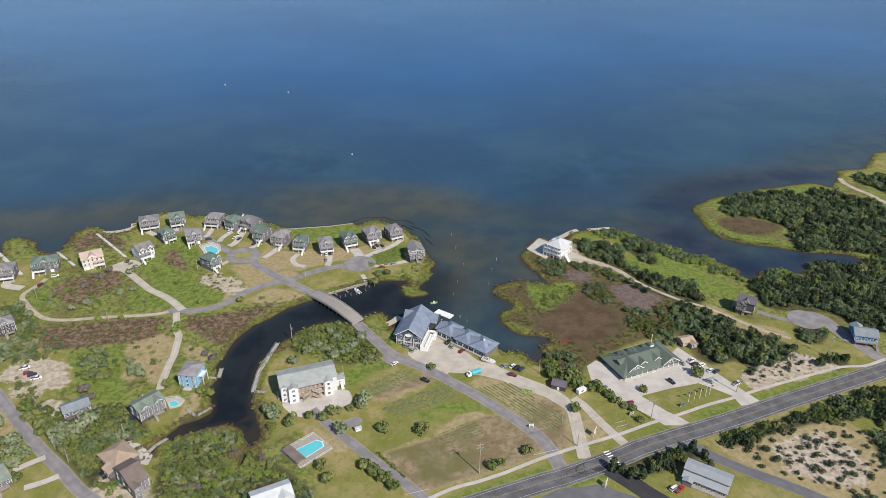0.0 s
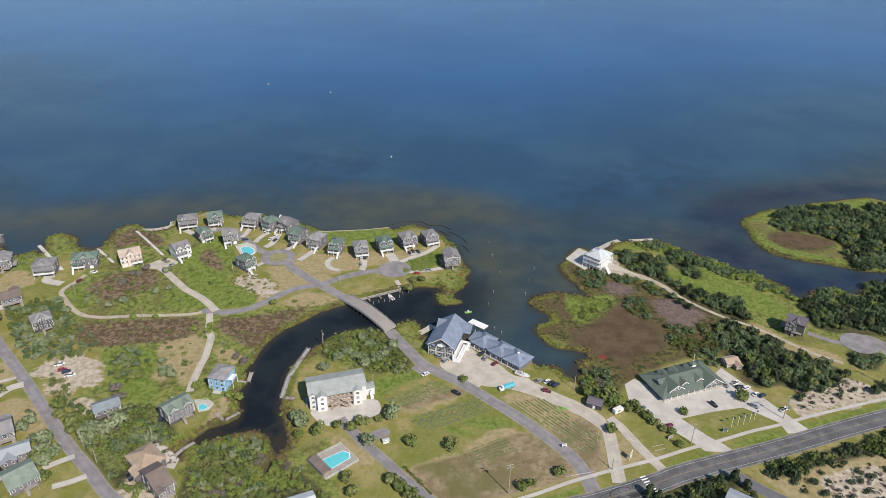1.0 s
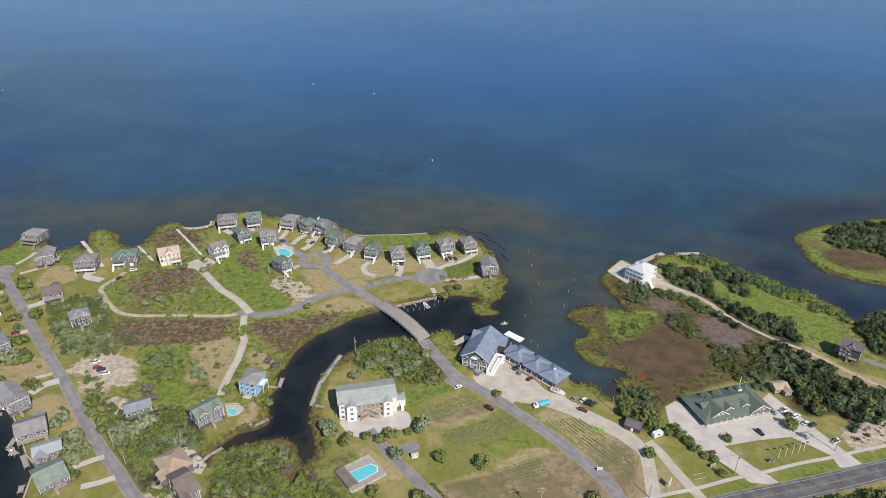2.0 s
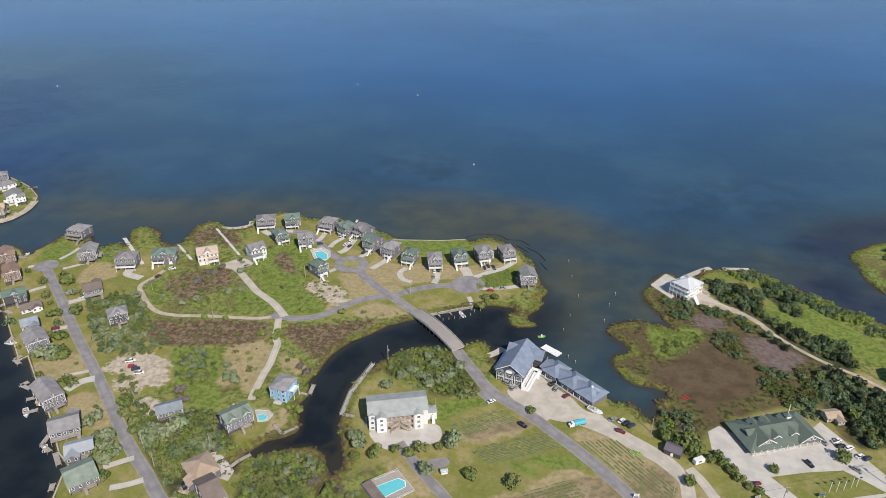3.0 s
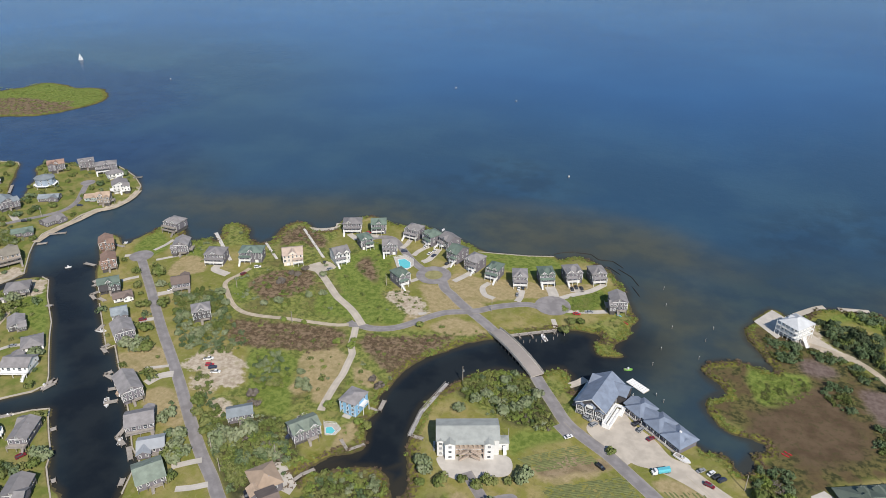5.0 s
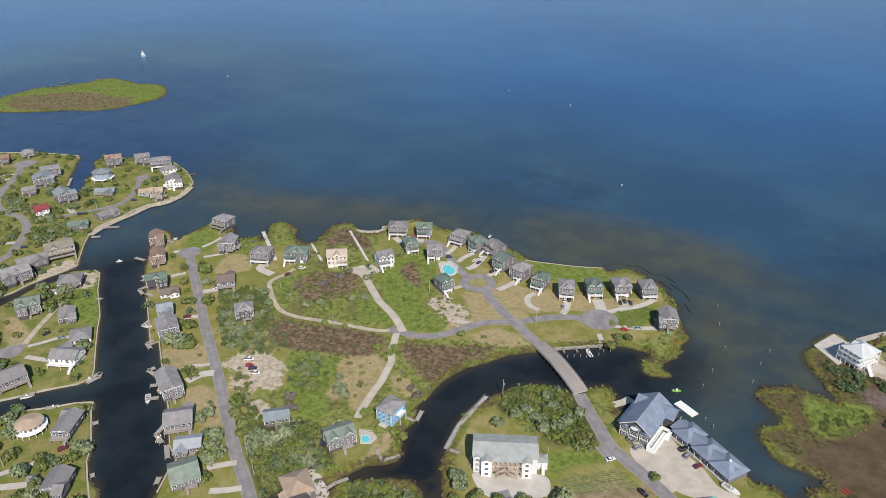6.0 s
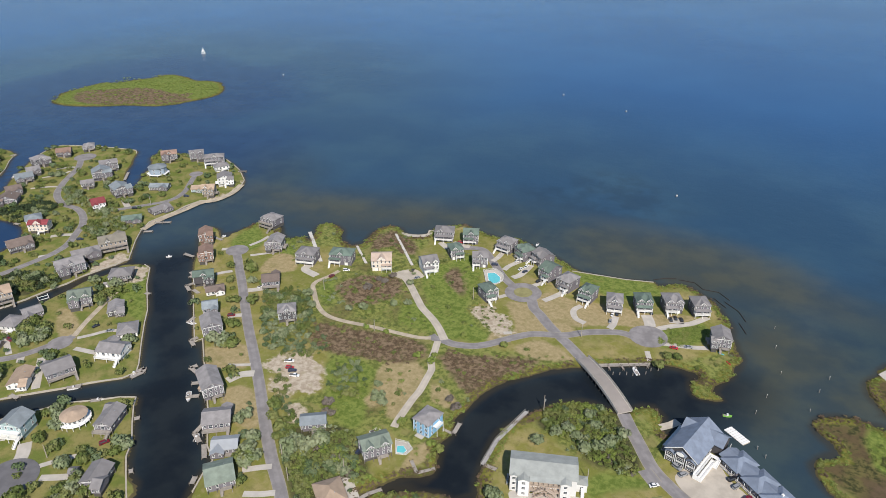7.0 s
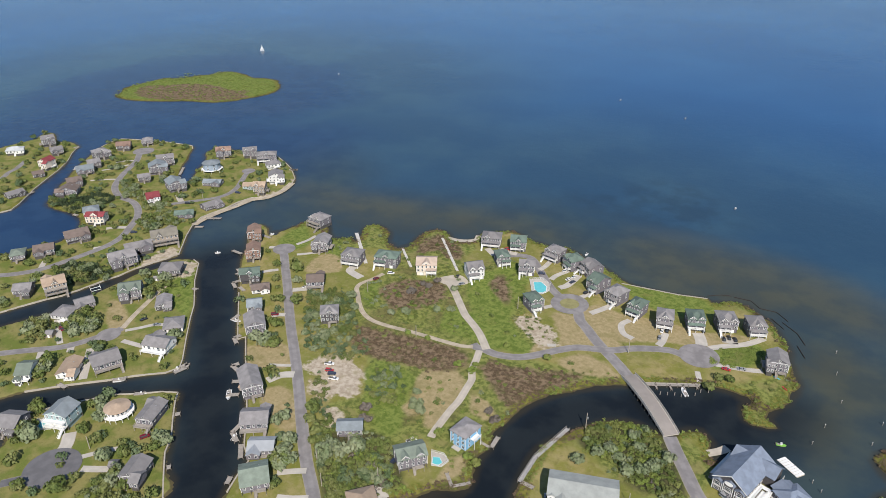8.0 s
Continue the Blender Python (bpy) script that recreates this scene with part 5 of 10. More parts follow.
def house(style, x, y, yaw, w, d, floors, roof, rc, wc):
    """A coastal house. Local axes: x along the front, y to the back, z up; the origin is the middle of the front's foot."""
    HOUSE_COUNT[0] += 1
    rnd = random.Random(HOUSE_COUNT[0])
    storeys = {1: "one-storey", 2: "raised", 3: "tall stilted"}[floors]
    ob = thing("house", pose(x, y, 0, 0, 0, yaw), f"{WALL_WORD[wc]} {storeys} beach house with a {ROOF_WORD[rc]} roof", "house", "beach houses")
    if style == "row" and roof == "gable" and floors == 3 and rnd.random() < 0.6:
        roof = "hip"
    base, eave, pitch = {1: (0.7, 3.6, 0.42), 2: (2.4, 5.6, 0.45), 3: (2.7, 8.4, 0.5)}[floors]
    if style == "blue":
        base = 0.4
    if floors == 3 and w > 12:
        pitch = 0.42
    if style == "blue":
        pitch = 0.3
    span = d if roof == "gable" else min(w, d) if roof == "hip" else w
    pitch = min(pitch, 3.6 / (span / 2))
    wall, trim = WALL[wc], WHITE
    wood = WHITE if style in ("row", "blue", "teal") or wc in ("white", "cream") else DECKWOOD
    body = part("wall", wall_mesh(roof, w, d, base, eave, pitch, wall), ob)
    rm, top = roof_mesh(roof, w, d, eave, pitch, 0.5, ROOF[rc])
    rf = part("roof", rm, ob)
    # corner boards and eave board
    part("trim", boxes("trim", trim, [(-w / 2 - 0.03, -0.06, base, -w / 2 + 0.2, 0.0, eave), (w / 2 - 0.2, -0.06, base, w / 2 + 0.03, 0.0, eave), (-w / 2, -0.06, eave - 0.25, w / 2, 0.0, eave)]), ob)
    # under the house: wall boxes, else dark boxes that paint the shade there
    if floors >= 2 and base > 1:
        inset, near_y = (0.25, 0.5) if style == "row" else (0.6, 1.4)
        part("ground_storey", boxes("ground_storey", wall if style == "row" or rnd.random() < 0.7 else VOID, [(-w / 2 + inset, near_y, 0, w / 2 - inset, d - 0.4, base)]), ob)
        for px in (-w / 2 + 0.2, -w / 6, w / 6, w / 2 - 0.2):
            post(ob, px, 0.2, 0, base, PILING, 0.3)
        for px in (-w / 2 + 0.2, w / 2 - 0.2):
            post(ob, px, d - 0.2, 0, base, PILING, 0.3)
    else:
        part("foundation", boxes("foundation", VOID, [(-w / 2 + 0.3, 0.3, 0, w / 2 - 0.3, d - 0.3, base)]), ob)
    # windows by storey
    levels = [base + 1.55] if floors < 3 else [base + 1.5, base + 4.3] if style != "blue" else [1.9, 4.6, 7.1]
    porch = style in ("row", "teal", "blue") or (style == "deck")
    for z in levels:
        k = max(2, int(round(w / 2.9))) if not (wc == "dark" and style == "plain") else 1
        for i in range(k):
            wx = -w / 2 + w * (i + 0.5) / k
            if style == "deck" and z == levels[0] and i % 2:
                window(body, wx, -0.0, z - 0.15, 0, 1.8, 2.0, "sliding_door")
            else:
                window(body, wx, 0, z, 0, 1.0 if rnd.random() < 0.7 else 1.5, 1.5)
        k = max(2, int(round(d / 5.0)))
        for i in range(k):
            wy = d * (i + 0.5) / k
            window(body, w / 2, wy, z, 90, 1.0, 1.4)
            window(body, -w / 2, wy, z, -90, 1.0, 1.4)
    if roof == "front" and w > 7:
        window(body, 0, 0, eave + w / 2 * pitch * 0.42, 0, 1.0, 1.1)
    # cross gable with a window over the front
    for dx in () if style != "row" and not (floors == 3 and style in ("plain", "deck", "neat") and w > 7) or roof == "front" else (0.0,) if wc == "cream" else rnd.choice(((0.0,), (-0.26 * w, 0.26 * w), (0.0,), (-0.2 * w,))):
        dw = min(3.6, w * 0.34) if wc != "cream" else w * 0.4
        dp, deep = 0.85, d * 0.40
        dz = eave + 0.7
        dm = part("dormer", wall_mesh("front", dw, deep, eave - 0.3, dz, dp, wall, -0.25), ob, at=pose(dx, 0, 0))
        rmesh, _ = roof_mesh("front", dw, deep, dz, dp, 0.3, ROOF[rc], -0.25, 0.18)
        part("dormer_roof", rmesh, dm)
        part("barge_board", mesh_of("barge_board", [(-dw / 2 - 0.3, -0.6, dz - 0.32), (0, -0.6, dz + dw / 2 * dp + 0.1), (dw / 2 + 0.3, -0.6, dz - 0.32), (dw / 2, -0.6, dz - 0.42), (0, -0.6, dz + dw / 2 * dp - 0.16), (-dw / 2, -0.6, dz - 0.42)],
                                    [(0, 5, 4, 1), (1, 4, 3, 2)], trim), dm)
        window(dm, 0, -0.25, eave + 0.35, 0, 1.2, 1.1)
    # porches and decks
    if style == "row":
        side = rnd.choice((-1, 1))
        pw, reach = w * rnd.choice((0.5, 0.66, 0.96)), 2.2
        cx = side * (w - pw) / 2
        xa, xb = cx - pw / 2, cx + pw / 2
        for z in (base,):
            part("porch_deck", boxes("porch_deck", trim, [(xa, -reach, z - 0.25, xb, 0, z)]), ob)
            railing(ob, xa, -reach, xb, -reach, z, trim)
            railing(ob, xa, -reach, xa, 0, z, trim)
            railing(ob, xb, -reach, xb, 0, z, trim)
        for px in (xa + 0.12, cx, xb - 0.12):
            post(ob, px, -reach + 0.12, 0, base + 2.75, trim, 0.22)
        rmesh, _ = roof_mesh("hip", pw, reach + 1.2, base + 2.75, 0.3, 0.35, ROOF[rc], -reach, 0.18)
        part("porch_roof", rmesh, ob, at=pose(cx, 0, 0))
        if rnd.random() < 0.5:
            stair(ob, xa + 0.8 if side < 0 else xb - 0.8, -reach, base, 3.4, 1.1, trim)
        door = part("garage_door", boxes("garage_door", trim, [(-1.3, -0.06, 0, 1.3, 0, 2.3)]), ob, at=pose(-side * w * 0.24, 0.48, 0))
        # flat dark panel paints the shade of an open carport
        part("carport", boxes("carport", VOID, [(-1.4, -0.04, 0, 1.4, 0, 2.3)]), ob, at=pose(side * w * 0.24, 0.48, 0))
    elif style in ("deck", "blue", "teal"):
        reach = 2.8
        decks = (base,) if floors < 3 else () if style == "blue" else (base, base + 2.8)
        for z in decks:
            part("deck", boxes("deck", wood, [(-w / 2, -reach, z - 0.25, w / 2, 0, z)]), ob)
            railing(ob, -w / 2, -reach, w / 2, -reach, z, wood)
            railing(ob, -w / 2, -reach, -w / 2, 0, z, wood)
            railing(ob, w / 2, -reach, w / 2, 0, z, wood)
        for px in (-w / 2 + 0.15, 0, w / 2 - 0.15) if decks else ():
            post(ob, px, -reach + 0.15, 0, decks[-1], wood, 0.22)
        if style == "blue":
            part("balcony", boxes("balcony", WHITE, [(w / 2, d * 0.3, 5.4, w / 2 + 2.6, d * 0.75, 5.65)]), ob)
            railing(ob, w / 2 + 2.6, d * 0.3, w / 2 + 2.6, d * 0.75, 5.65, WHITE)
            for py in (d * 0.31, d * 0.74):
                post(ob, w / 2 + 2.5, py, 0, 5.4, WHITE, 0.22)
            part("entry_step", boxes("entry_step", CONCRETE, [(-2.2, -2.4, 0, 2.2, 0, 0.35)]), ob)
        else:
            stair(ob, w / 2 - 1.0, -reach, base, 3.6, 1.3, wood)
    else:
        deckw = min(4.0, w * 0.45)
        part("deck", boxes("deck", wood, [(-deckw / 2, -2.0, base - 0.22, deckw / 2, 0, base)]), ob, at=pose(w * 0.2, 0, 0))
        railing(ob, w * 0.2 - deckw / 2, -2.0, w * 0.2 + deckw / 2, -2.0, base, wood)
        for px in (-deckw / 2 + 0.1, deckw / 2 - 0.1):
            post(ob, w * 0.2 + px, -1.9, 0, base, wood, 0.2)
        stair(ob, w * 0.2 - deckw / 2 - 0.7, -0.4, base, 2.6, 1.1, wood) if base > 2 else None
    # a lower wing at one side of the front or back
    if style in ("plain", "low", "front", "deck") and roof != "hip" or style == "plain":
        side, ww = rnd.choice((-1, 1)), w * rnd.uniform(0.38, 0.52)
        wd, we = d * rnd.uniform(0.45, 0.65), eave - rnd.choice((0.0, 0.6, 1.4 if floors > 1 else 0.3))
        turned = "front" if roof == "gable" else "gable"
        wp = min(0.5, 2.4 / ((ww if turned == "front" else wd) / 2))
        out = rnd.uniform(1.6, 3.2)
        wy = -out if style != "deck" else d - wd + out
        wx = side * (w - ww) / 2 * (1.0 if turned == "front" else 1.35)
        wing = part("wing", wall_mesh(turned, ww, wd, base, we, wp, wall), ob, at=pose(wx, wy, 0))
        part("wing_roof", roof_mesh(turned, ww, wd, we, wp, 0.4, ROOF[rc])[0], wing)
        # dark box paints the shade below the wing
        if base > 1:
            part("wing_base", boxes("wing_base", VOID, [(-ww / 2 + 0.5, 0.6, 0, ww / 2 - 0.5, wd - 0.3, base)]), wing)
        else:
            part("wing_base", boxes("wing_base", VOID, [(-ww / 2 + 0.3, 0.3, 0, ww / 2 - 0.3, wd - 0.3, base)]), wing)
        for z in levels[: 2 if we > 6 else 1]:
            window(wing, -ww / 4, 0, z, 0, 1.0, 1.4)
            window(wing, ww / 4, 0, z, 0, 1.0, 1.4)
    if floors == 3 and style in ("plain", "front") and rnd.random() < 0.7:
        z = base
        sx = rnd.choice((-1, 1))
        part("side_deck", boxes("side_deck", wood, [(0, 0, z - 0.22, 2.4, d * 0.6, z)]), ob, at=pose(w / 2 if sx > 0 else -w / 2 - 2.4, d * 0.2, 0))
        ex = w / 2 + 2.4 if sx > 0 else -w / 2 - 2.4
        railing(ob, ex, d * 0.2, ex, d * 0.8, z, wood)
        for py in (d * 0.22, d * 0.78):
            post(ob, ex, py, 0, z, wood, 0.22)
    if floors < 3 and rnd.random() < 0.5:
        part("roof_vent", boxes("roof_vent", GALV, [(-0.25, -0.25, 0, 0.25, 0.25, 0.9)]), rf, at=pose(w * 0.2, d * 0.62, top - 1.6))
    return ob


house("row", -223.4, 484.5, 22, 13.9, 11, 3, "gable", "gray", "shingle")
house("row", -203.8, 490.3, 24, 11.2, 11, 3, "gable", "green", "shingle")
house("row", -177.1, 489.6, -9, 11.2, 11, 3, "gable", "gray", "shingle")
house("row", -163.2, 485.9, -35, 11.0, 11, 3, "gable", "green", "shingle")
house("row", -148.5, 483.2, -36, 11.5, 11, 3, "gable", "gray", "shingle")
house("row", -136.5, 465.5, -22, 9.0, 13.5, 3, "gable", "green", "shingle")
house("row", -120.7, 458.7, -18, 10.2, 12.5, 3, "gable", "gray", "shingle")
house("row", -103.1, 451.6, -8, 8.9, 11.5, 3, "hip", "green", "shingle")
house("row", -82.6, 448.6, 16, 9.6, 11.5, 3, "gable", "gray", "shingle")
house("row", -66.0, 457.8, 25, 10.0, 11.5, 3, "gable", "green", "shingle")
house("row", -49.4, 465.8, 28, 11.0, 12, 3, "gable", "gray", "shingle")
house("row", -33.6, 470.5, 28, 9.8, 11.5, 3, "hip", "gray", "shingle")
house("front", -16.6, 438.6, 17, 10.2, 11.5, 3, "front", "gray", "shingle")
house("row", -201.5, 464.3, 43, 9.0, 11, 3, "gable", "green", "shingle")
house("row", -182.2, 461.7, 24, 10.5, 9, 3, "gable", "gray", "shingle")
house("row", -155.4, 424.8, 55, 8.9, 11.5, 3, "gable", "green", "shingle")
house("row", -292.9, 406.3, 16, 13.3, 12, 3, "gable", "gray", "shingle")
house("row", -270.4, 417.8, 19, 15.9, 11, 3, "gable", "green", "shingle")
house("row", -240.2, 424.6, 31, 13.7, 13, 3, "gable", "paletan", "cream")
house("row", -208.1, 438.1, 47, 11.0, 12, 3, "gable", "gray", "white")
house("deck", -292.2, 369.6, 38, 11.2, 11, 2, "gable", "brown", "shingle")
house("front", -324.0, 410.2, 26, 10.6, 12, 3, "front", "gray", "shingle")
house("deck", -355.4, 438.3, -4, 12.5, 12, 3, "hip", "gray", "shingle")
house("neat", -255.4, 342.4, 40, 10.6, 10, 3, "hip", "gray", "dark")
house("neat", -181.2, 272.5, 36, 12.1, 8, 2, "gable", "slate", "shingle")
house("neat", -143.0, 272.0, 51, 13.6, 10, 3, "gable", "sage", "shingle")
house("blue", -134.0, 296.3, -8, 9.4, 11.5, 3, "hip", "gray", "blue")
house("plain", -151.7, 237.0, -39, 14.2, 12, 2, "hip", "tan", "shingle")
house("front", -130.3, 222.5, 48, 7.8, 16, 3, "gable", "brown", "shingle")
house("neat", -193.7, 222.8, 49, 12.3, 14, 2, "gable", "sage", "shingle")
house("low", -209.1, 240.3, 35, 11.9, 9, 1, "gable", "metal", "shingle")
house("deck", -223.5, 250.1, 38, 13.2, 12, 2, "gable", "gray", "shingle")
house("neat", -242.1, 267.4, 56, 10.5, 18, 3, "front", "gray", "shingle")
house("neat", -283.4, 308.5, 51, 11.5, 14, 3, "front", "gray", "shingle")
house("low", -303.2, 326.1, 45, 9.0, 10, 2, "gable", "slate", "shingle")
house("low", -318.2, 345.4, 48, 11.5, 8, 1, "gable", "brown", "white")
house("plain", -332.9, 350.1, 44, 13.0, 9, 3, "gable", "green", "dark")
house("plain", -355.6, 375.0, 45, 9.4, 11, 3, "front", "rust", "rust")
house("plain", -377.6, 396.0, 42, 9.4, 11, 3, "front", "rust", "rust")
house("plain", -381.4, 292.7, 48, 13.4, 12, 3, "gable", "sage", "shingle")
house("low", -354.7, 297.0, 48, 9.0, 13, 1, "front", "gray", "dark")
house("low", -328.5, 284.0, 46, 11.2, 13, 1, "hip", "gray", "white")
house("deck", -320.0, 264.5, 19, 15.2, 11, 2, "gable", "gray", "white")
house("deck", -328.1, 240.7, 67, 14.5, 13, 2, "gable", "gray", "shingle")
house("front", -341.1, 222.9, 37, 9.4, 15, 1, "front", "tan", "white")
house("plain", -357.2, 208.9, 38, 7.7, 13, 2, "gable", "sage", "white")
house("low", -399.4, 254.5, 22, 11.5, 12, 1, "hip", "gray", "white")
house("low", -397.6, 271.5, 68, 10.8, 10, 1, "gable", "gray", "shingle")
house("teal", -307.2, 198.6, 21, 11.9, 11, 3, "front", "slate", "teal")
house("front", -323.7, 181.8, 27, 10.7, 12, 2, "gable", "gray", "shingle")
house("deck", -271.3, 222.5, 23, 8.9, 15, 2, "front", "gray", "shingle")
house("low", -244.3, 195.2, 25, 9.8, 12, 2, "front", "gray", "shingle")
house("plain", -422.7, 317.5, 67, 17.4, 14, 3, "gable", "gray", "shingle")
house("low", -433.2, 336.8, 62, 18.3, 11, 2, "gable", "gray", "shingle")
house("deck", -427.7, 355.3, 57, 18.4, 14, 3, "gable", "tanwood", "wood")
house("low", -386.7, 326.6, 39, 14.3, 12, 2, "hip", "gray", "shingle")
house("deck", -428.9, 270.8, 65, 13.4, 13, 3, "gable", "tan", "wood")
house("low", -445.5, 257.0, 44, 10.9, 10, 2, "gable", "gray", "shingle")
house("low", -487.4, 296.3, 56, 13.2, 11, 2, "gable", "brown", "shingle")
house("low", -495.9, 281.5, 54, 9.3, 11, 2, "hip", "sage", "shingle")
house("front", -487.4, 323.1, 68, 16.5, 14, 2, "gable", "brown", "shingle")
house("neat", -503.9, 347.3, 33, 14.3, 9, 3, "gable", "red", "cream")
house("low", -520.2, 355.0, 60, 11.7, 12, 2, "hip", "slate", "white")
house("front", -576.8, 368.2, 42, 15.6, 12, 2, "front", "brown", "shingle")
house("plain", -590.1, 384.4, 66, 12.0, 12, 2, "gable", "brown", "shingle")
house("plain", -610.1, 406.9, 62, 14.4, 12, 2, "gable", "slate", "shingle")
house("low", -619.7, 422.3, 66, 11.0, 10, 2, "gable", "gray", "shingle")
house("plain", -633.9, 440.4, 80, 12.8, 11, 3, "hip", "gray", "shingle")
house("low", -640.3, 467.3, 48, 13.4, 11, 2, "gable", "rust", "shingle")
house("plain", -632.6, 490.6, 54, 9.8, 10, 2, "hip", "gray", "shingle")
house("front", -554.2, 444.1, 55, 15.3, 12, 3, "front", "slate", "shingle")
house("plain", -566.6, 462.1, 56, 15.3, 11, 3, "gable", "gray", "shingle")
house("low", -548.9, 425.3, 56, 10.5, 8, 2, "gable", "gray", "shingle")
house("low", -502.6, 400.7, 60, 10.4, 12, 2, "gable", "red", "white")
house("front", -506.2, 427.5, 69, 12.8, 14, 3, "front", "slate", "shingle")
house("low", -491.1, 451.8, 28, 16.1, 9, 1, "gable", "slate", "shingle")
house("plain", -537.2, 506.9, 46, 13.9, 11, 3, "gable", "rust", "shingle")
house("plain", -515.3, 521.1, 47, 13.0, 10, 3, "gable", "gray", "shingle")
house("row", -492.6, 521.0, 43, 18.2, 10, 3, "gable", "gray", "shingle")
house("low", -474.6, 513.0, 60, 13.0, 9, 2, "hip", "gray", "white")
house("plain", -445.8, 486.8, 45, 12.4, 12, 3, "front", "gray", "white")
house("plain", -441.4, 462.1, 33, 10.3, 9, 3, "gable", "tan", "wood")
house("low", -458.4, 464.5, 33, 9.0, 9, 1, "gable", "tan", "teal")
house("low", -450.7, 420.7, 79, 15.7, 10, 1, "gable", "gray", "shingle")
house("low", -456.9, 394.9, 46, 14.4, 9, 1, "gable", "green", "shingle")
house("plain", -718.7, 399.6, 52, 15.1, 10, 2, "hip", "white", "white")
house("plain", -714.5, 433.3, 70, 11.6, 11, 3, "gable", "gray", "shingle")
house("low", -683.4, 423.5, 70, 10.8, 10, 2, "gable", "gray", "shingle")
house("front", -656.4, 393.1, 17, 10.5, 11, 3, "front", "red", "cream")
house("low", -641.9, 380.4, 69, 9.4, 8, 1, "gable", "brown", "dark")
house("low", -612.6, 344.2, 85, 14.0, 9, 1, "gable", "gray", "dark")
house("low", 144.9, 336.1, 18, 7.7, 6, 1, "gable", "tan", "wood")
house("plain", 190.8, 371.5, -28, 10.7, 10, 3, "gable", "dark", "dark")

# ---- bridge ----
def bridge(a, b, wide, rise):
    """A low arched road bridge on timber bents, with a parapet of posts and rails on both sides."""
    ax, ay = a
    bx, by = b
    long, yaw = math.hypot(bx - ax, by - ay), math.degrees(math.atan2(by - ay, bx - ax))
    ob = thing("bridge", pose(ax, ay, 0, 0, 0, yaw), "arched concrete road bridge on timber piles over the dark creek", "bridge")
    arch = lambda s: 0.06 + rise * math.sin(math.pi * min(1, max(0, s))) ** 0.8
    k = 26
    for name, x0, x1, lo, hi, mat in (("deck", -wide / 2, wide / 2, -0.55, 0.0, CONCRETE), ("roadway", -wide / 2 + 0.7, wide / 2 - 0.7, 0.0, 0.05, BRIDGE_ROAD),
                                      ("kerb", -wide / 2, -wide / 2 + 0.35, 0.0, 0.3, CONCRETE), ("kerb", wide / 2 - 0.35, wide / 2, 0.0, 0.3, CONCRETE)):
        v = [(long * i / k, y, arch(i / k) + z) for i in range(k + 1) for y, z in ((x0, lo), (x1, lo), (x1, hi), (x0, hi))]
        f = [tuple(4 * i + q for q in (j, (j + 1) % 4, (j + 1) % 4 + 4, j + 4)) for i in range(k) for j in range(4)] + [(3, 2, 1, 0), (4 * k, 4 * k + 1, 4 * k + 2, 4 * k + 3)]
        part(name, mesh_of(name, v, [tuple(reversed(q)) for q in f], mat), ob)
    for y in (-wide / 2 + 0.15, wide / 2 - 0.15):
        for z in (0.55, 1.05):
            v = [(long * i / k, y + e, arch(i / k) + z + h) for i in range(k + 1) for e, h in ((-0.08, 0), (0.08, 0), (0.08, 0.2), (-0.08, 0.2))]
            f = [tuple(4 * i + q for q in (j, j + 4, (j + 1) % 4 + 4, (j + 1) % 4)) for i in range(k) for j in range(4)]
            part("rail", mesh_of("rail", v, f, CONCRETE), ob)
        for i in range(0, 31):
            post(ob, long * i / 30, y, arch(i / 30), arch(i / 30) + 1.2, CONCRETE, 0.26)
    for i in range(1, 12):
        s = i / 12
        bent = part("bent", boxes("bent", PILING, [(-0.25, -wide / 2, arch(s) - 1.1, 0.25, wide / 2, arch(s) - 0.5)]), ob, at=pose(long * s, 0, 0))
        for y in (-wide / 2 + 0.4, -wide / 6, wide / 6, wide / 2 - 0.4):
            post(bent, 0, y, -2.5, round(arch(s) - 1.0, 2), PILING, 0.4)
    return ob


BRIDGE_ROAD = surface("bridge_roadway", (0.30, 0.27, 0.25), 0.9, vary=0.15, patch=5.0)
bridge([(-84.9, 394.4)][0], [(-50.7, 360.5)][0], 8.6, 2.4)


# ---- waterside timber ----
def wall_along(name, points, thick, z0, z1, material, label, category, kind="structure", smooth=False):
    """An upright wall of even thickness along a line."""
    p = curve_through(points, 4.0) if smooth else np.array(points, float)
    d = np.gradient(p, axis=0)
    d /= np.linalg.norm(d, axis=1)[:, None] + 1e-9
    n = np.stack([-d[:, 1], d[:, 0]], -1) * thick / 2
    v = [(*(q + s * m), z) for q, m in zip(p, n) for s, z in ((-1, z0), (1, z0), (1, z1), (-1, z1))]
    f = [tuple(4 * i + k for k in (j, j + 4, (j + 1) % 4 + 4, (j + 1) % 4)) for i in range(len(p) - 1) for j in range(4)]
    f += [(0, 1, 2, 3), tuple(4 * (len(p) - 1) + k for k in (3, 2, 1, 0))]
    return tagged(new(name, mesh_of(name, v, f, material)), label, category, kind=kind)


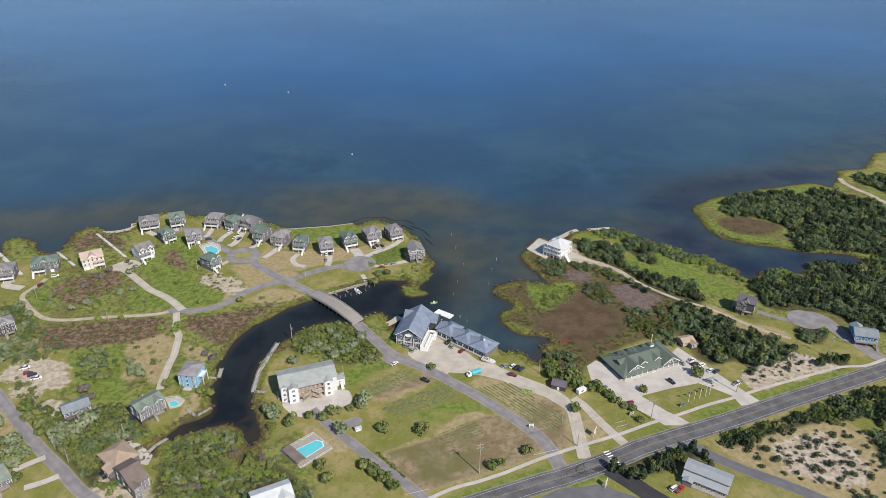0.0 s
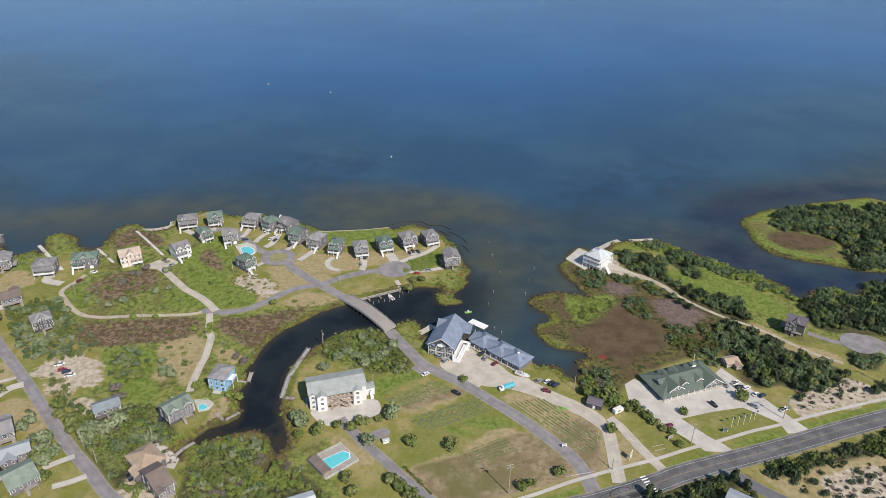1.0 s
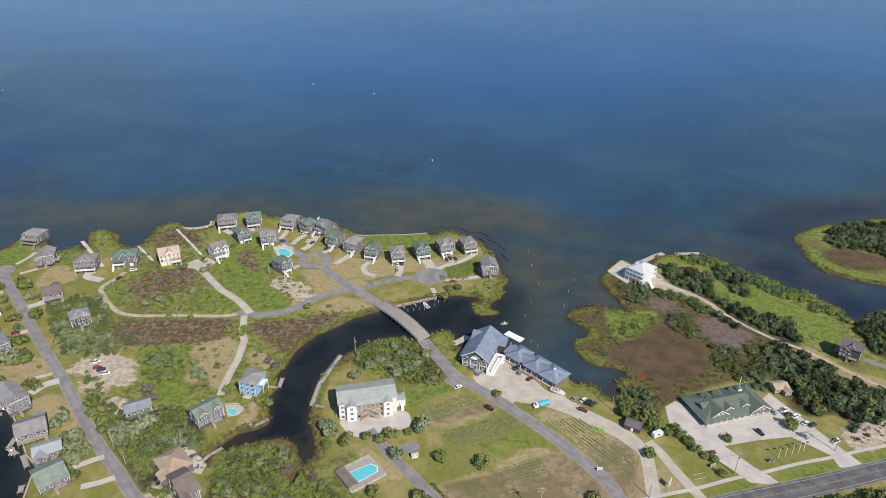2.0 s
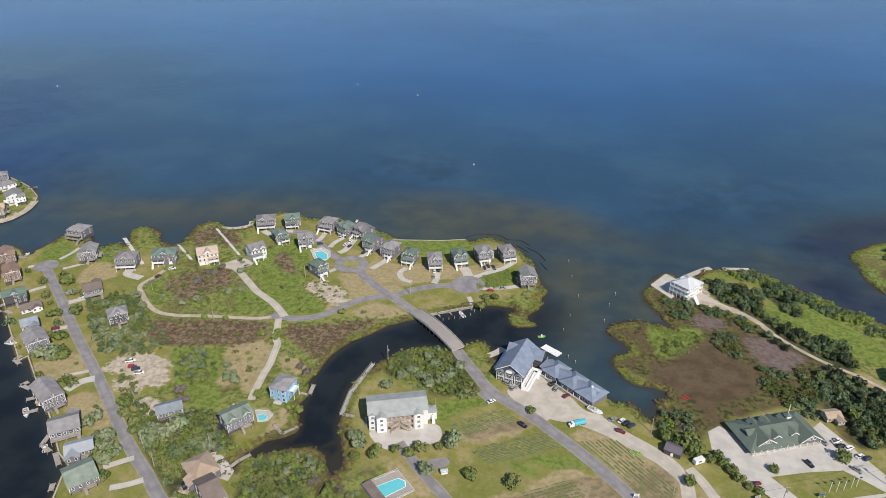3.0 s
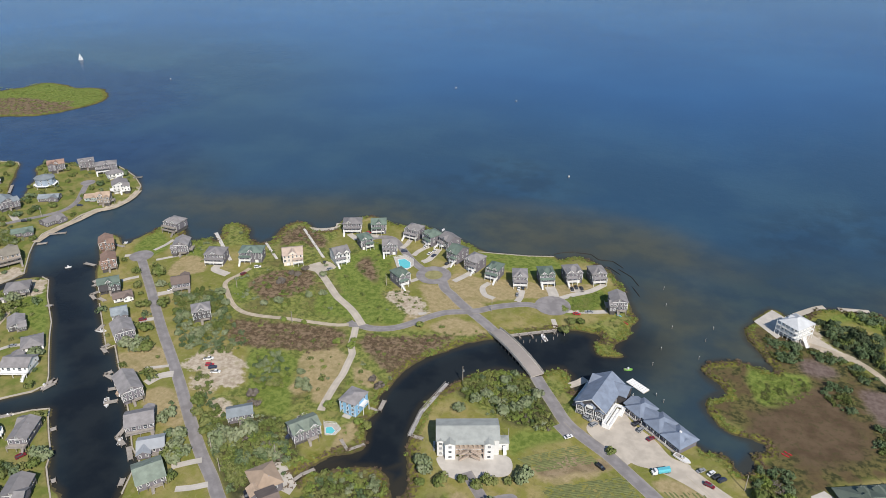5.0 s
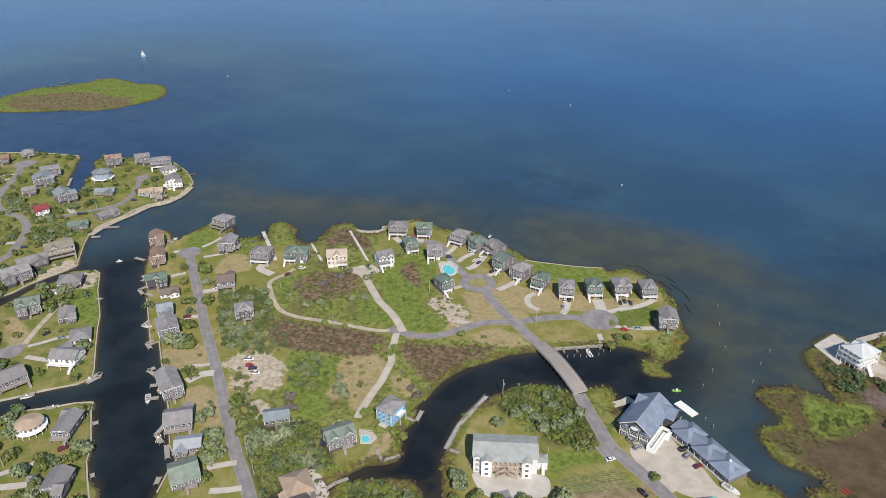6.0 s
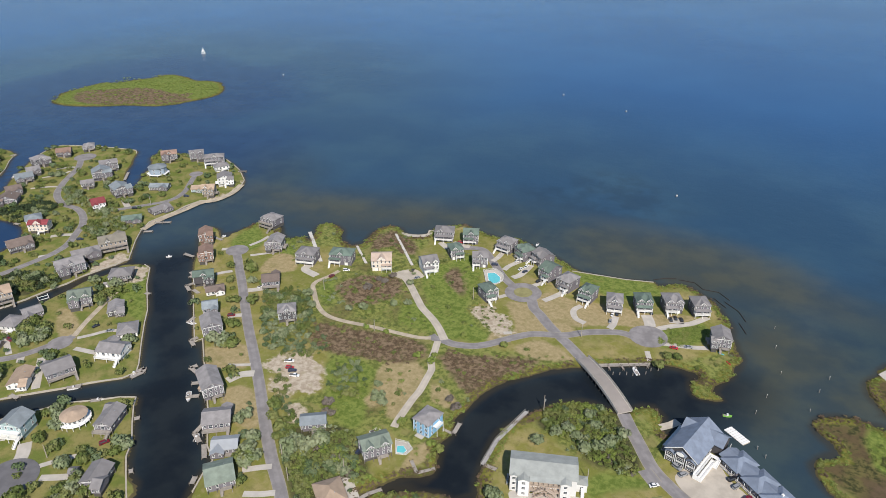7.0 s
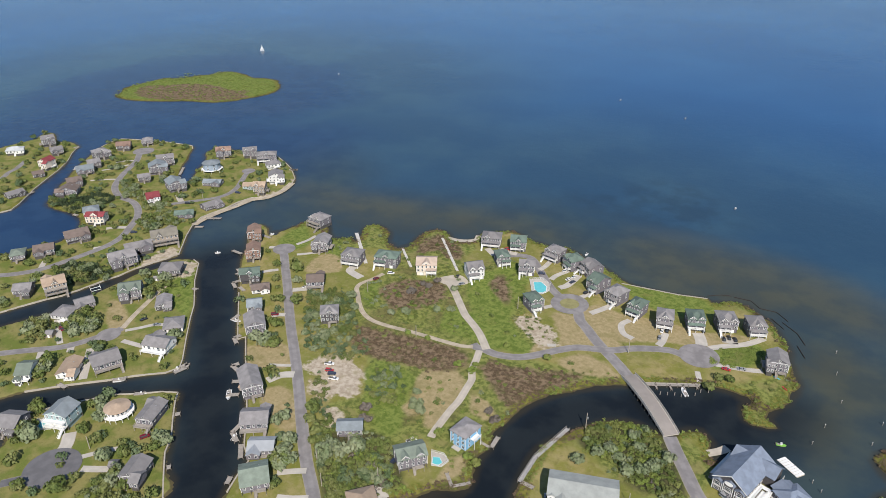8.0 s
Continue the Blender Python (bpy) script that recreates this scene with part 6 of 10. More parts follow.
CAPWOOD = surface("bulkhead_cap", (0.43, 0.39, 0.33), 0.9, vary=0.2, grain=0.5, patch=4.0)
for line in (CANAL_BANK[3:12], BLOCK_SOUTH[:7], BLOCK_SOUTH[-8:] + BLOCK_SOUTH[:1], BLOCK_MID[:8], BLOCK_MID[-6:] + BLOCK_MID[:1], BLOCK_NORTH[:12], BLOCK_NORTH_B[-18:] + BLOCK_NORTH[:1],
             BLOCK_NORTH[-8:] + BLOCK_NORTH_B[:2], BLOCK_FAR[:10], [(-123.6, 487.9), (-112.5, 489.8), (-98, 492.3), (-87.3, 494.1), (-69.8, 499.6)], [(-80.6, 388.5), (-75, 392.9), (-61.6, 400.9), (-49.5, 408.1)]):
    wall_along("bulkhead", line, 0.7, -1.6, 0.22, CAPWOOD, "pale timber bulkhead along the water's edge", "bulkhead")


def dock(points, wide=1.8, z=0.35, label="weathered gray timber dock on posts", name="dock", rails=False, material=None):
    """A plank walk on posts over the water's edge."""
    p = np.array(points, float)
    material = material or DECKWOOD
    ob = thing(name, pose(p[0][0], p[0][1], 0), label, "dock", "docks")
    q = p - p[0]
    for (x0, y0), (x1, y1) in zip(q, q[1:]):
        long, yaw = math.hypot(x1 - x0, y1 - y0), math.degrees(math.atan2(y1 - y0, x1 - x0))
        k = max(1, int(long / 1.6))
        planks = [(long * i / k + 0.03, -wide / 2, z - 0.12, long * (i + 1) / k - 0.03, wide / 2, z) for i in range(k)]
        planks += [(0, -wide / 2 + 0.1, z - 0.35, long, -wide / 2 + 0.3, z - 0.12), (0, wide / 2 - 0.3, z - 0.35, long, wide / 2 - 0.1, z - 0.12)]
        seg = part("deck", boxes("deck", material, planks), ob, at=pose(x0, y0, 0, 0, 0, yaw))
        m = max(1, int(long / 5.5))
        for i in range(m + 1):
            for s in (-1, 1):
                post(seg, long * i / m, s * wide / 2, -2.0, z + (0.5 if not rails else 1.0), PILING, 0.26)
        if rails:
            for s in (-1, 1):
                part("rail", boxes("rail", material, [(0, s * wide / 2 - 0.06, z + 0.9, long, s * wide / 2 + 0.06, z + 1.02)]), seg)
    return ob


SUNDECK = surface("sun_bleached_boards", (0.56, 0.54, 0.51), 0.9, vary=0.15, grain=0.3, patch=1.5)
PALEDECK = surface("pale_boards", (0.40, 0.385, 0.37), 0.9, vary=0.2, grain=0.3, patch=1.5)
dock([(-98.8, 292.7), (-99.6, 310.4), (-94.9, 336.8)], 2.0, rails=True, material=PALEDECK, label="long gray timber boardwalk curving along the creek")
dock([(-98.2, 293.1), (-91.8, 292.9)], 2.0)
dock([(-126.5, 305), (-121, 304.3)], 1.4)
dock([(-120.3, 304.7), (-121, 312.7)], 2.2)
dock([(-129.3, 279.1), (-123, 273.7), (-117.1, 280.1)], 1.6)
dock([(-137.7, 248.2), (-135.8, 252.7), (-131.9, 257.7)], 1.8)
dock([(-286, 415.3), (-322.7, 449.5)], 2.6, material=SUNDECK, label="long narrow timber pier out to the sound")
dock([(-255.9, 428.4), (-278.1, 448.5)], 1.9, material=SUNDECK)
dock([(-225.6, 441.6), (-262.4, 478.6)], 1.9, material=SUNDECK, label="gray timber walkway across the marsh to the beach")
dock([(-74.5, 391.5), (-49.7, 406.3)], 1.8, label="timber mooring dock along the grassy bank")
for q in ([(-69.7, 394.4), (-67.9, 391.4)], [(-63.3, 398.2), (-61.1, 394.9)], [(-57.2, 401.8), (-55.1, 399)], [(-51, 405.5), (-49.8, 403.3)]):
    dock(q, 0.9, label="short timber finger pier between mooring posts")
for q in ([(-259.5, 274.1), (-263.1, 271.3)], [(-251.8, 265.8), (-257, 261.9)], [(-222.6, 240.5), (-215.8, 233.9)], [(-233.6, 250.5), (-232.5, 244), (-225.7, 240.6)], [(-272.4, 284.6), (-274.2, 281.2), (-267.1, 279.4)], [(-292.7, 304.6), (-294, 300.4), (-288.5, 297.3)], [(-310.9, 319.4), (-309.9, 313.6)],
          [(-329.9, 341.6), (-336.5, 343.4)], [(-342.2, 351.1), (-344.5, 344.9), (-337.8, 341.1)], [(-386.8, 407.2), (-372.4, 407.1)], [(-371.4, 377.1), (-380.7, 377.3)], [(-356.4, 360), (-351.2, 357.5), (-351.1, 353.9)], [(-361.3, 325.1), (-357.5, 325.7)], [(-297.6, 263.8), (-296.5, 268.7), (-294.3, 265.8), (-296.1, 258.9)],
          [(-267.3, 236.9), (-265.5, 239)], [(-240, 211), (-238.8, 212.5)], [(-319, 236.7), (-313.7, 241.5)], [(-298.6, 235.7), (-294.8, 239)], [(-340.2, 218.5), (-334.1, 218.8)], [(-461.1, 520.7), (-455.6, 524)], [(-436.6, 388.7), (-431, 392.3)], [(-441.7, 404.1), (-431.3, 410.8)],
          [(-442.5, 431.4), (-440.3, 435.6)], [(-461.9, 519.4), (-456.1, 523.2)], [(-691.3, 444.3), (-689.6, 449.4)], [(-611.2, 350.2), (-612.4, 358.4)], [(-538.9, 349.9), (-533.8, 350.7)], [(-550.5, 468.9), (-538.1, 454.5)], [(-210.8, 223.4), (-208.9, 219.5)]):
    dock(q, 2.4)

DARKPILE = surface("wet_black_timber", (0.035, 0.032, 0.03), 0.8, vary=0.3)
# sills of dark posts off the point
for q in ([(-70.9, 503.9), (-64.1, 510), (-57.6, 512.6)], [(-55.7, 512.1), (-45.3, 513.1), (-38.8, 506.7)], [(-38.8, 506.7), (-28.9, 507.7), (-21, 500.5)], [(-30.4, 498.2), (-21.5, 489.9)], [(-23.7, 497.3), (-13.8, 489.2), (-8.1, 479)], [(-11.6, 475.4), (-6.1, 465.2)]):
    wall_along("breakwater", q, 0.4, -1.6, -0.25, DARKPILE, "dark timber breakwater standing in the shallows", "breakwater", kind="")
for q in ([(-268.2, 481.9), (-250.4, 482.3), (-239.8, 489.7), (-241.5, 497.8)], [(87.7, 473.9), (100.5, 486.6), (106.4, 490.7)], [(114.4, 490.8), (132.7, 494)], [(-32.7, 357.5), (-28.2, 362.1), (-25.2, 366.7)]):
    strip("beach", q, 4.5, -0.12, PAVE["gravel"], label="narrow pale sand beach at the water's edge", category="beach")

strip("bank", [(-440.7, 390.9), (-442.7, 402.1), (-442.6, 416.5), (-440.5, 432.7), (-439.2, 450.4), (-431.8, 461), (-431.1, 479.3), (-436.9, 497.3)], 6.0, 0.07, PAVE["sandy"], label="pale sandy fill behind the bulkhead", category="bank")

# ---- large buildings ----


def block_part(name, parent, kind, w, d, base, eave, pitch, over, wall, roof, at, rname="roof"):
    """One volume of a building: walls with a roof of their own."""
    b = part(name, wall_mesh(kind, w, d, base, eave, pitch, wall), parent, at=at)
    m, top = roof_mesh(kind, w, d, eave, pitch, over, roof)
    part(rname, m, b)
    return b, top


def condo(x, y, yaw, w):
    ob = thing("apartment_building", pose(x, y, 0, 0, 0, yaw), "white three-storey apartment building with a pale gray-green roof", "apartment building")
    d, eave = 14.0, 9.6
    wall, roof = WALL["white"], ROOF["condo"]
    m, top = roof_mesh("gable", w, d, eave, 0.30, 0.5, roof)
    main = part("wall", wall_mesh("gable", w, d, 0, eave, 0.30, wall), ob)
    part("roof", m, ob)
    for cx, ww, reach in ((-w / 2 + 1.8, 3.6, 0.6), (-w / 2 + 6.1, 4.8, 3.0), (w / 2 - 4.9, 4.4, 3.0)):
        wing, _ = block_part("bay", ob, "front", ww, reach + 7.0, 0, eave - 0.4, 0.36, 0.3, wall, roof, pose(cx, -reach, 0), "bay_roof")
        for z in (1.6, 4.7, 7.6):
            window(wing, 0, 0, z, 0, 1.5, 1.3)
            window(wing, ww / 2, 1.4, z, 90, 0.8, 1.2)
    annex, _ = block_part("annex", ob, "hip", 5.0, 5.0, 0, 4.6, 0.3, 0.3, wall, roof, pose(w / 2 + 2.4, 3.0, 0), "annex_roof")
    window(annex, 0, 0, 2.6, 0, 1.2, 1.2)
    stair(annex, 0.5, 0, 2.6, 3.5, 1.4, WHITE)
    x0, x1 = -w / 2 + 8.8, w / 2 - 7.4
    for z in (3.1, 6.2):
        part("gallery", boxes("gallery", TANWOOD, [(x0, -2.4, z - 0.25, x1, 0, z)]), ob)
        railing(ob, x0, -2.4, x1, -2.4, z, TANWOOD)
    v = [(x0 - 0.2, -2.9, 9.25), (x1 + 0.2, -2.9, 9.25), (x1 + 0.2, -0.3, 9.85), (x0 - 0.2, -0.3, 9.85)]
    part("gallery_roof", mesh_of("gallery_roof", v + [(a, b, c - 0.25) for a, b, c in v], [(0, 1, 2, 3), (7, 6, 5, 4), (0, 4, 5, 1), (1, 5, 6, 2), (3, 7, 4, 0)], roof), ob)
    k = 6
    for i in range(k + 1):
        post(ob, x0 + (x1 - x0) * i / k, -2.3, 0, 9.3, TANWOOD, 0.28)
    for side in (-1, 1):
        for lift in (0.0, 3.1):
            st = stair(ob, (x0 + x1) / 2 + side * 0.4, -3.3, 3.1, 4.6, 1.5, TANWOOD, side * 90)
            st.location.z = lift
    for z in (1.6, 4.7, 7.7):
        for i in range(4):
            window(main, x0 + (x1 - x0) * (i + 0.5) / 4, 0, z, 0, 1.1, 1.9 if i % 2 else 1.4, "door" if i % 2 else "window")
        for i in range(3):
            window(main, -w / 2, d * (i + 0.5) / 3, z, -90, 1.2, 1.3)
            window(main, w / 2, d * (i + 0.5) / 3, z, 90, 1.2, 1.3)
    ac = boxes("condenser", GALV, [(-0.5, -0.5, 0, 0.5, 0.5, 1.0)])
    for i in range(4):
        part("condenser", ac, ob, at=pose(-w / 2 - 1.2, 3 + 1.6 * i, 0))
    return ob


TANWOOD = surface("tan_porch_wood", (0.46, 0.38, 0.32), 0.85, vary=0.2)
condo(-68.2, 290.2, 20, 29.2)


def marina_hall(x, y, yaw, w):
    ob = thing("waterfront_hall", pose(x, y, 0, 0, 0, yaw), "big waterfront hall with dark shingled front and blue-gray roof", "restaurant")
    d, eave, pitch = 26.0, 6.6, 0.64
    wall, roof = WALL["dark"], ROOF["marina"]
    main = part("wall", wall_mesh("front", w, d, -1.6, eave, pitch, wall), ob)
    part("roof", roof_mesh("front", w, d, eave, pitch, 0.9, roof)[0], ob)
    # wide cross roof at the water end
    rear, _ = block_part("rear_block", ob, "gable", w + 5.0, 9.0, -1.6, 6.2, 0.7, 0.7, wall, roof, pose(1.8, d - 8.6, 0), "rear_roof")
    for i in range(2):
        window(rear, w / 2 + 4.3, 2.6 + 3.6 * i, 3.4, 90, 1.8, 1.8)
    # front bays under their own small gables, the middle one taller with the sign
    for cx, bw, out, top, pane in ((-w / 2 + 2.3, 4.2, 1.3, 5.6, 2.2), (w / 2 - 2.3, 4.2, 1.3, 5.6, 2.2), (0.0, 4.6, 1.7, 7.0, 2.8)):
        bay, _ = block_part("front_bay", ob, "front", bw, out + 4.0, -0.2, top, 0.55, 0.35, wall, roof, pose(cx, -out, 0), "bay_roof")
        window(bay, 0, 0, 1.6, 0, pane, 1.6)
        window(bay, 0, 0, 4.3, 0, pane, 1.7)
        part("corner_board", boxes("corner_board", WHITE, [(-bw / 2 - 0.05, -0.08, 0, -bw / 2 + 0.25, 0, top), (bw / 2 - 0.25, -0.08, 0, bw / 2 + 0.05, 0, top), (-bw / 2, -0.1, 2.8, bw / 2, 0, 3.05)]), bay)
        if cx == 0.0:
            part("oval_sign", mesh_of("oval_sign", [(1.9 * math.cos(t * math.pi / 12), -0.42, 1.0 * math.sin(t * math.pi / 12)) for t in range(24)] + [(1.9 * math.cos(t * math.pi / 12), -0.25, 1.0 * math.sin(t * math.pi / 12)) for t in range(24)],
                                          [tuple(range(24))] + [(t, t + 24, (t + 1) % 24 + 24, (t + 1) % 24) for t in range(24)], WHITE), bay, at=pose(0, 0, 7.6))
    part("barge_board", mesh_of("barge_board", [(-w / 2 - 0.9, -0.95, eave - 0.45), (0, -0.95, eave + w / 2 * pitch + 0.15), (w / 2 + 0.9, -0.95, eave - 0.45), (w / 2 + 0.7, -0.95, eave - 0.8), (0, -0.95, eave + w / 2 * pitch - 0.35), (-w / 2 - 0.7, -0.95, eave - 0.8)], [(0, 5, 4, 1), (1, 4, 3, 2)], WHITE), ob)
    for z in (1.9, 4.8):
        for i in range(5):
            window(main, -w / 2, 2.0 + 3.4 * i, z, -90, 1.8, 1.5)
            window(main, w / 2, 2.0 + 3.4 * i, z, 90, 1.8, 1.5)
    # side porch with its lean-to roof
    v = [(-w / 2 - 3.4, 3, 3.2), (-w / 2 - 0.1, 3, 4.4), (-w / 2 - 0.1, 21, 4.4), (-w / 2 - 3.4, 21, 3.2)]
    part("lean_to_roof", mesh_of("lean_to_roof", v + [(a, b, c - 0.2) for a, b, c in v], [(0, 1, 2, 3), (7, 6, 5, 4), (0, 4, 5, 1), (2, 6, 7, 3), (3, 7, 4, 0)], ROOF["metal"]), ob)
    part("porch_deck", boxes("porch_deck", DECKWOOD, [(-w / 2 - 3.6, 2.5, 0.4, -w / 2, 22, 0.7)]), ob)
    part("porch_screen", boxes("porch_screen", WHITE, [(-w / 2 - 3.5, 21.0, -0.6, -w / 2 + 1.5, 21.2, 3.6), (-w / 2 - 3.5, 19.0, -0.6, -w / 2 - 3.3, 21.0, 3.2)]), ob)
    for i in range(6):
        post(ob, -w / 2 - 3.2, 3.2 + 3.5 * i, -0.8, 3.2, PILING, 0.3)
    # white ramps and stairs along one side
    ramp = part("ramp", boxes("ramp", WHITE, [(w / 2 + 0.5, -4.0, 2.3, w / 2 + 2.2, 12.0, 2.5), (w / 2 + 2.7, -4.0, 1.1, w / 2 + 4.4, 12.0, 1.3), (w / 2 + 0.5, 12.0, 2.3, w / 2 + 5.6, 14.0, 2.5)]), ob)
    for dx in (0.5, 2.2, 2.7, 4.4):
        railing(ramp, w / 2 + dx, -4.0, w / 2 + dx, 12.0, 2.5 if dx < 2.4 else 1.3, WHITE)
    part("ramp_wall", boxes("ramp_wall", WHITE, [(w / 2 + 0.5, -4.1, 0, w / 2 + 4.5, -3.9, 2.4), (w / 2 + 4.4, -4.0, 0, w / 2 + 4.6, 12.0, 1.2)]), ob)
    stair(ob, w / 2 + 5.6, 13.0, 2.4, 4.5, 1.6, WHITE)
    return ob


marina_hall(-18.2, 336.8, -14, 14.8)


def marina_wing(x, y, yaw, w):
    ob = thing("waterfront_shops", pose(x, y, 0, 0, 0, yaw), "long low waterfront row with linked blue-gray hipped roofs", "shop row")
    d = 9.0
    wall, roof = WALL["shingle"], ROOF["marina"]
    run, _ = block_part("wall", ob, "gable", w, d, -1.6, 3.6, 0.42, 0.8, wall, roof, pose(0, 0, 0))
    for cx, ww in ((-w * 0.30, 9.0), (w * 0.06, 9.0), (w * 0.40, 11.0)):
        pav, top = block_part("pavilion", ob, "hip", ww, d + 3.0, -1.6, 4.1, 0.5, 0.8, wall, roof, pose(cx, -1.5, 0), "pavilion_roof")
        for i in (-1, 0, 1):
            window(pav, i * ww / 3.4, 0, 2.0, 0, 1.5, 1.8)
        part("cupola", boxes("cupola", WHITE, [(-0.5, -0.5, 0, 0.5, 0.5, 1.0)]), pav, at=pose(0, (d + 3) / 2, top - 0.6)) if cx > w * 0.3 else None
    for i in range(int(w / 3.2)):
        window(run, -w / 2 + 3.2 * (i + 0.5), 0, 1.9, 0, 1.3, 1.8)
    part("walkway", boxes("walkway", DECKWOOD, [(-w / 2, -3.0, 0.1, w / 2, 0, 0.4)]), ob)
    for i in range(int(w / 4)):
        post(ob, -w / 2 + 4 * (i + 0.5), -2.8, 0, 3.3, WHITE, 0.2)
    railing(ob, -w / 2, -2.9, w / 2, -2.9, 0.4, WHITE)
    return ob


marina_wing(11.4, 337.6, -39.5, 35.4)
pl = thing("floating_dock", pose(-3.8, 371.9, 0, 0, 0, -35), "white slatted floating dock beside the hall", "dock")
slat = boxes("slat", WHITE, [(0, -0.4, -0.5, 1.2, 4.6, -0.2)])
for i in range(8):
    part("slat", slat, pl, at=pose(1.5 * i, 0, 0))
part("float", boxes("float", CAPWOOD, [(-0.2, -0.2, -0.75, 12.0, 4.4, -0.5)]), pl)


def lodge(x, y, yaw, w):
    ob = thing("lodge_restaurant", pose(x, y, 0, 0, 0, yaw), "long low restaurant with a dark green dormered roof", "restaurant")
    d = 18.5
    wall, roof = WALL["shingle"], ROOF["lodge"]
    p_ = 0.42
    m, top = roof_mesh("hip", w, d, 3.2, p_, 1.6, roof)
    main = part("wall", wall_mesh("hip", w, d, 0, 3.2, p_, wall), ob)
    part("roof", m, ob)

    def gable_at(cx, y0, gw, deep, eave, turn=0, name="cross_gable"):
        g, t_ = block_part(name, ob, "front", gw, deep, eave - 1.2, eave, 0.62, 0.5, WALL["shingle"], roof, pose(cx, y0, 0, 0, 0, turn), name + "_roof")
        for i in (-1, 0, 1):
            window(g, i * gw * 0.16, 0, eave + gw * 0.08, 0, gw * 0.12, gw * 0.14)
        part("barge_board", mesh_of("barge_board", [(-gw / 2 - 0.5, -0.55, eave - 0.25), (0, -0.55, eave + gw / 2 * 0.62 + 0.15), (gw / 2 + 0.5, -0.55, eave - 0.25), (gw / 2, -0.55, eave - 0.45), (0, -0.55, eave + gw / 2 * 0.62 - 0.25), (-gw / 2, -0.55, eave - 0.45)], [(0, 5, 4, 1), (1, 4, 3, 2)], WHITE), g)
        return g

    gable_at(-w / 2 + 8.5, 0.6, 9.5, 11.0, 4.2)
    gable_at(w / 2 - 6.0, -1.4, 11.0, 13.0, 3.6)
    for cx in (-3.5, 6.0):
        gable_at(cx, 2.6, 4.0, 6.0, 5.2, 0, "dormer")
    for cx in (8.0, -2.0, -9.0):
        gable_at(cx, d - 2.6, 4.2, 6.0, 5.2, 180, "dormer")
    gable_at(-w / 2 + 2.6, d * 0.5, 4.2, 5.0, 5.2, -90, "dormer")
    cup = part("cupola", boxes("cupola", WHITE, [(-1.3, -1.3, 0, 1.3, 1.3, 2.0)]), ob, at=pose(w / 2 - 9.0, d * 0.72, top - 1.8))
    part("cupola_roof", mesh_of("cupola_roof", [(-1.7, -1.7, 2.0), (1.7, -1.7, 2.0), (1.7, 1.7, 2.0), (-1.7, 1.7, 2.0), (0, 0, 3.4)], [(0, 1, 4), (1, 2, 4), (2, 3, 4), (3, 0, 4), (3, 2, 1, 0)], roof), cup)
    part("flagpole", boxes("flagpole", WHITE, [(-0.1, -0.1, 3.2, 0.1, 0.1, 8.5)]), cup)
    for i in range(11):
        post(ob, -w / 2 + 0.5 + (w - 1) * i / 10, -1.4, 0, 2.9, WHITE, 0.24)
    railing(ob, -w / 2, -1.4, w / 2 - 12, -1.4, 0.3, WHITE)
    part("porch_floor", boxes("porch_floor", CONCRETE, [(-w / 2 - 0.5, -1.7, 0, w / 2 + 0.5, 0, 0.3)]), ob)
    for i in range(12):
        window(main, -w / 2 + w * (i + 0.5) / 12, 0, 1.8, 0, 1.6, 1.6)
    for i in range(5):
        window(main, -w / 2, d * (i + 0.5) / 5, 1.8, -90, 1.6, 1.6)
        window(main, w / 2, d * (i + 0.5) / 5, 1.8, 90, 1.6, 1.6)
    return ob


lodge(116.8, 312.6, 24, 37.0)


def tower_house(x, y, yaw, w):
    ob = thing("veranda_house", pose(x, y, 0, 0, 0, yaw), "tall white house with stacked verandas on a waterside pad", "house", "beach houses")
    w, d, eave = w * 0.82, 12.5, 9.2
    main = part("wall", wall_mesh("hip", w, d, 0.3, eave, 0.5, WALL["white"]), ob)
    m, top = roof_mesh("hip", w + 2.4, d + 2.4, eave, 0.5, 0.5, ROOF["white"], -1.2)
    part("roof", m, ob)
    for z in (3.2, 6.4):
        part("veranda", boxes("veranda", WHITE, [(-w / 2 - 2.2, -2.2, z - 0.25, w / 2 + 2.2, 0, z), (-w / 2 - 2.2, 0, z - 0.25, -w / 2, d, z), (w / 2, 0, z - 0.25, w / 2 + 2.2, d, z)]), ob)
        railing(ob, -w / 2 - 2.2, -2.2, w / 2 + 2.2, -2.2, z, WHITE)
        railing(ob, -w / 2 - 2.2, -2.2, -w / 2 - 2.2, d, z, WHITE)
        railing(ob, w / 2 + 2.2, -2.2, w / 2 + 2.2, d, z, WHITE)
    for i in range(6):
        post(ob, -w / 2 - 2.1 + (w + 4.2) * i / 5, -2.1, 0, eave, WHITE, 0.26)
        post(ob, -w / 2 - 2.1, d * i / 5, 0, eave, WHITE, 0.26)
        post(ob, w / 2 + 2.1, d * i / 5, 0, eave, WHITE, 0.26)
    for z in (1.7, 4.7, 7.9):
        for i in range(5):
            window(main, -w / 2 + w * (i + 0.5) / 5, 0, z, 0, 1.2, 1.8)
        for i in range(4):
            window(main, -w / 2, d * (i + 0.5) / 4, z, -90, 1.2, 1.8)
            window(main, w / 2, d * (i + 0.5) / 4, z, 90, 1.2, 1.8)
    dorm, _ = block_part("dormer", ob, "front", 4.0, 5.0, eave - 0.5, eave + 1.2, 0.5, 0.4, WALL["white"], ROOF["white"], pose(-w / 2 + 0.5, d / 2, 0, 0, 0, -90), "dormer_roof")
    window(dorm, 0, 0, eave + 0.5, 0, 2.2, 1.2)
    stair(ob, w / 2 + 2.3, d * 0.35, 3.2, 6.5, 2.0, WHITE, 60)
    return ob


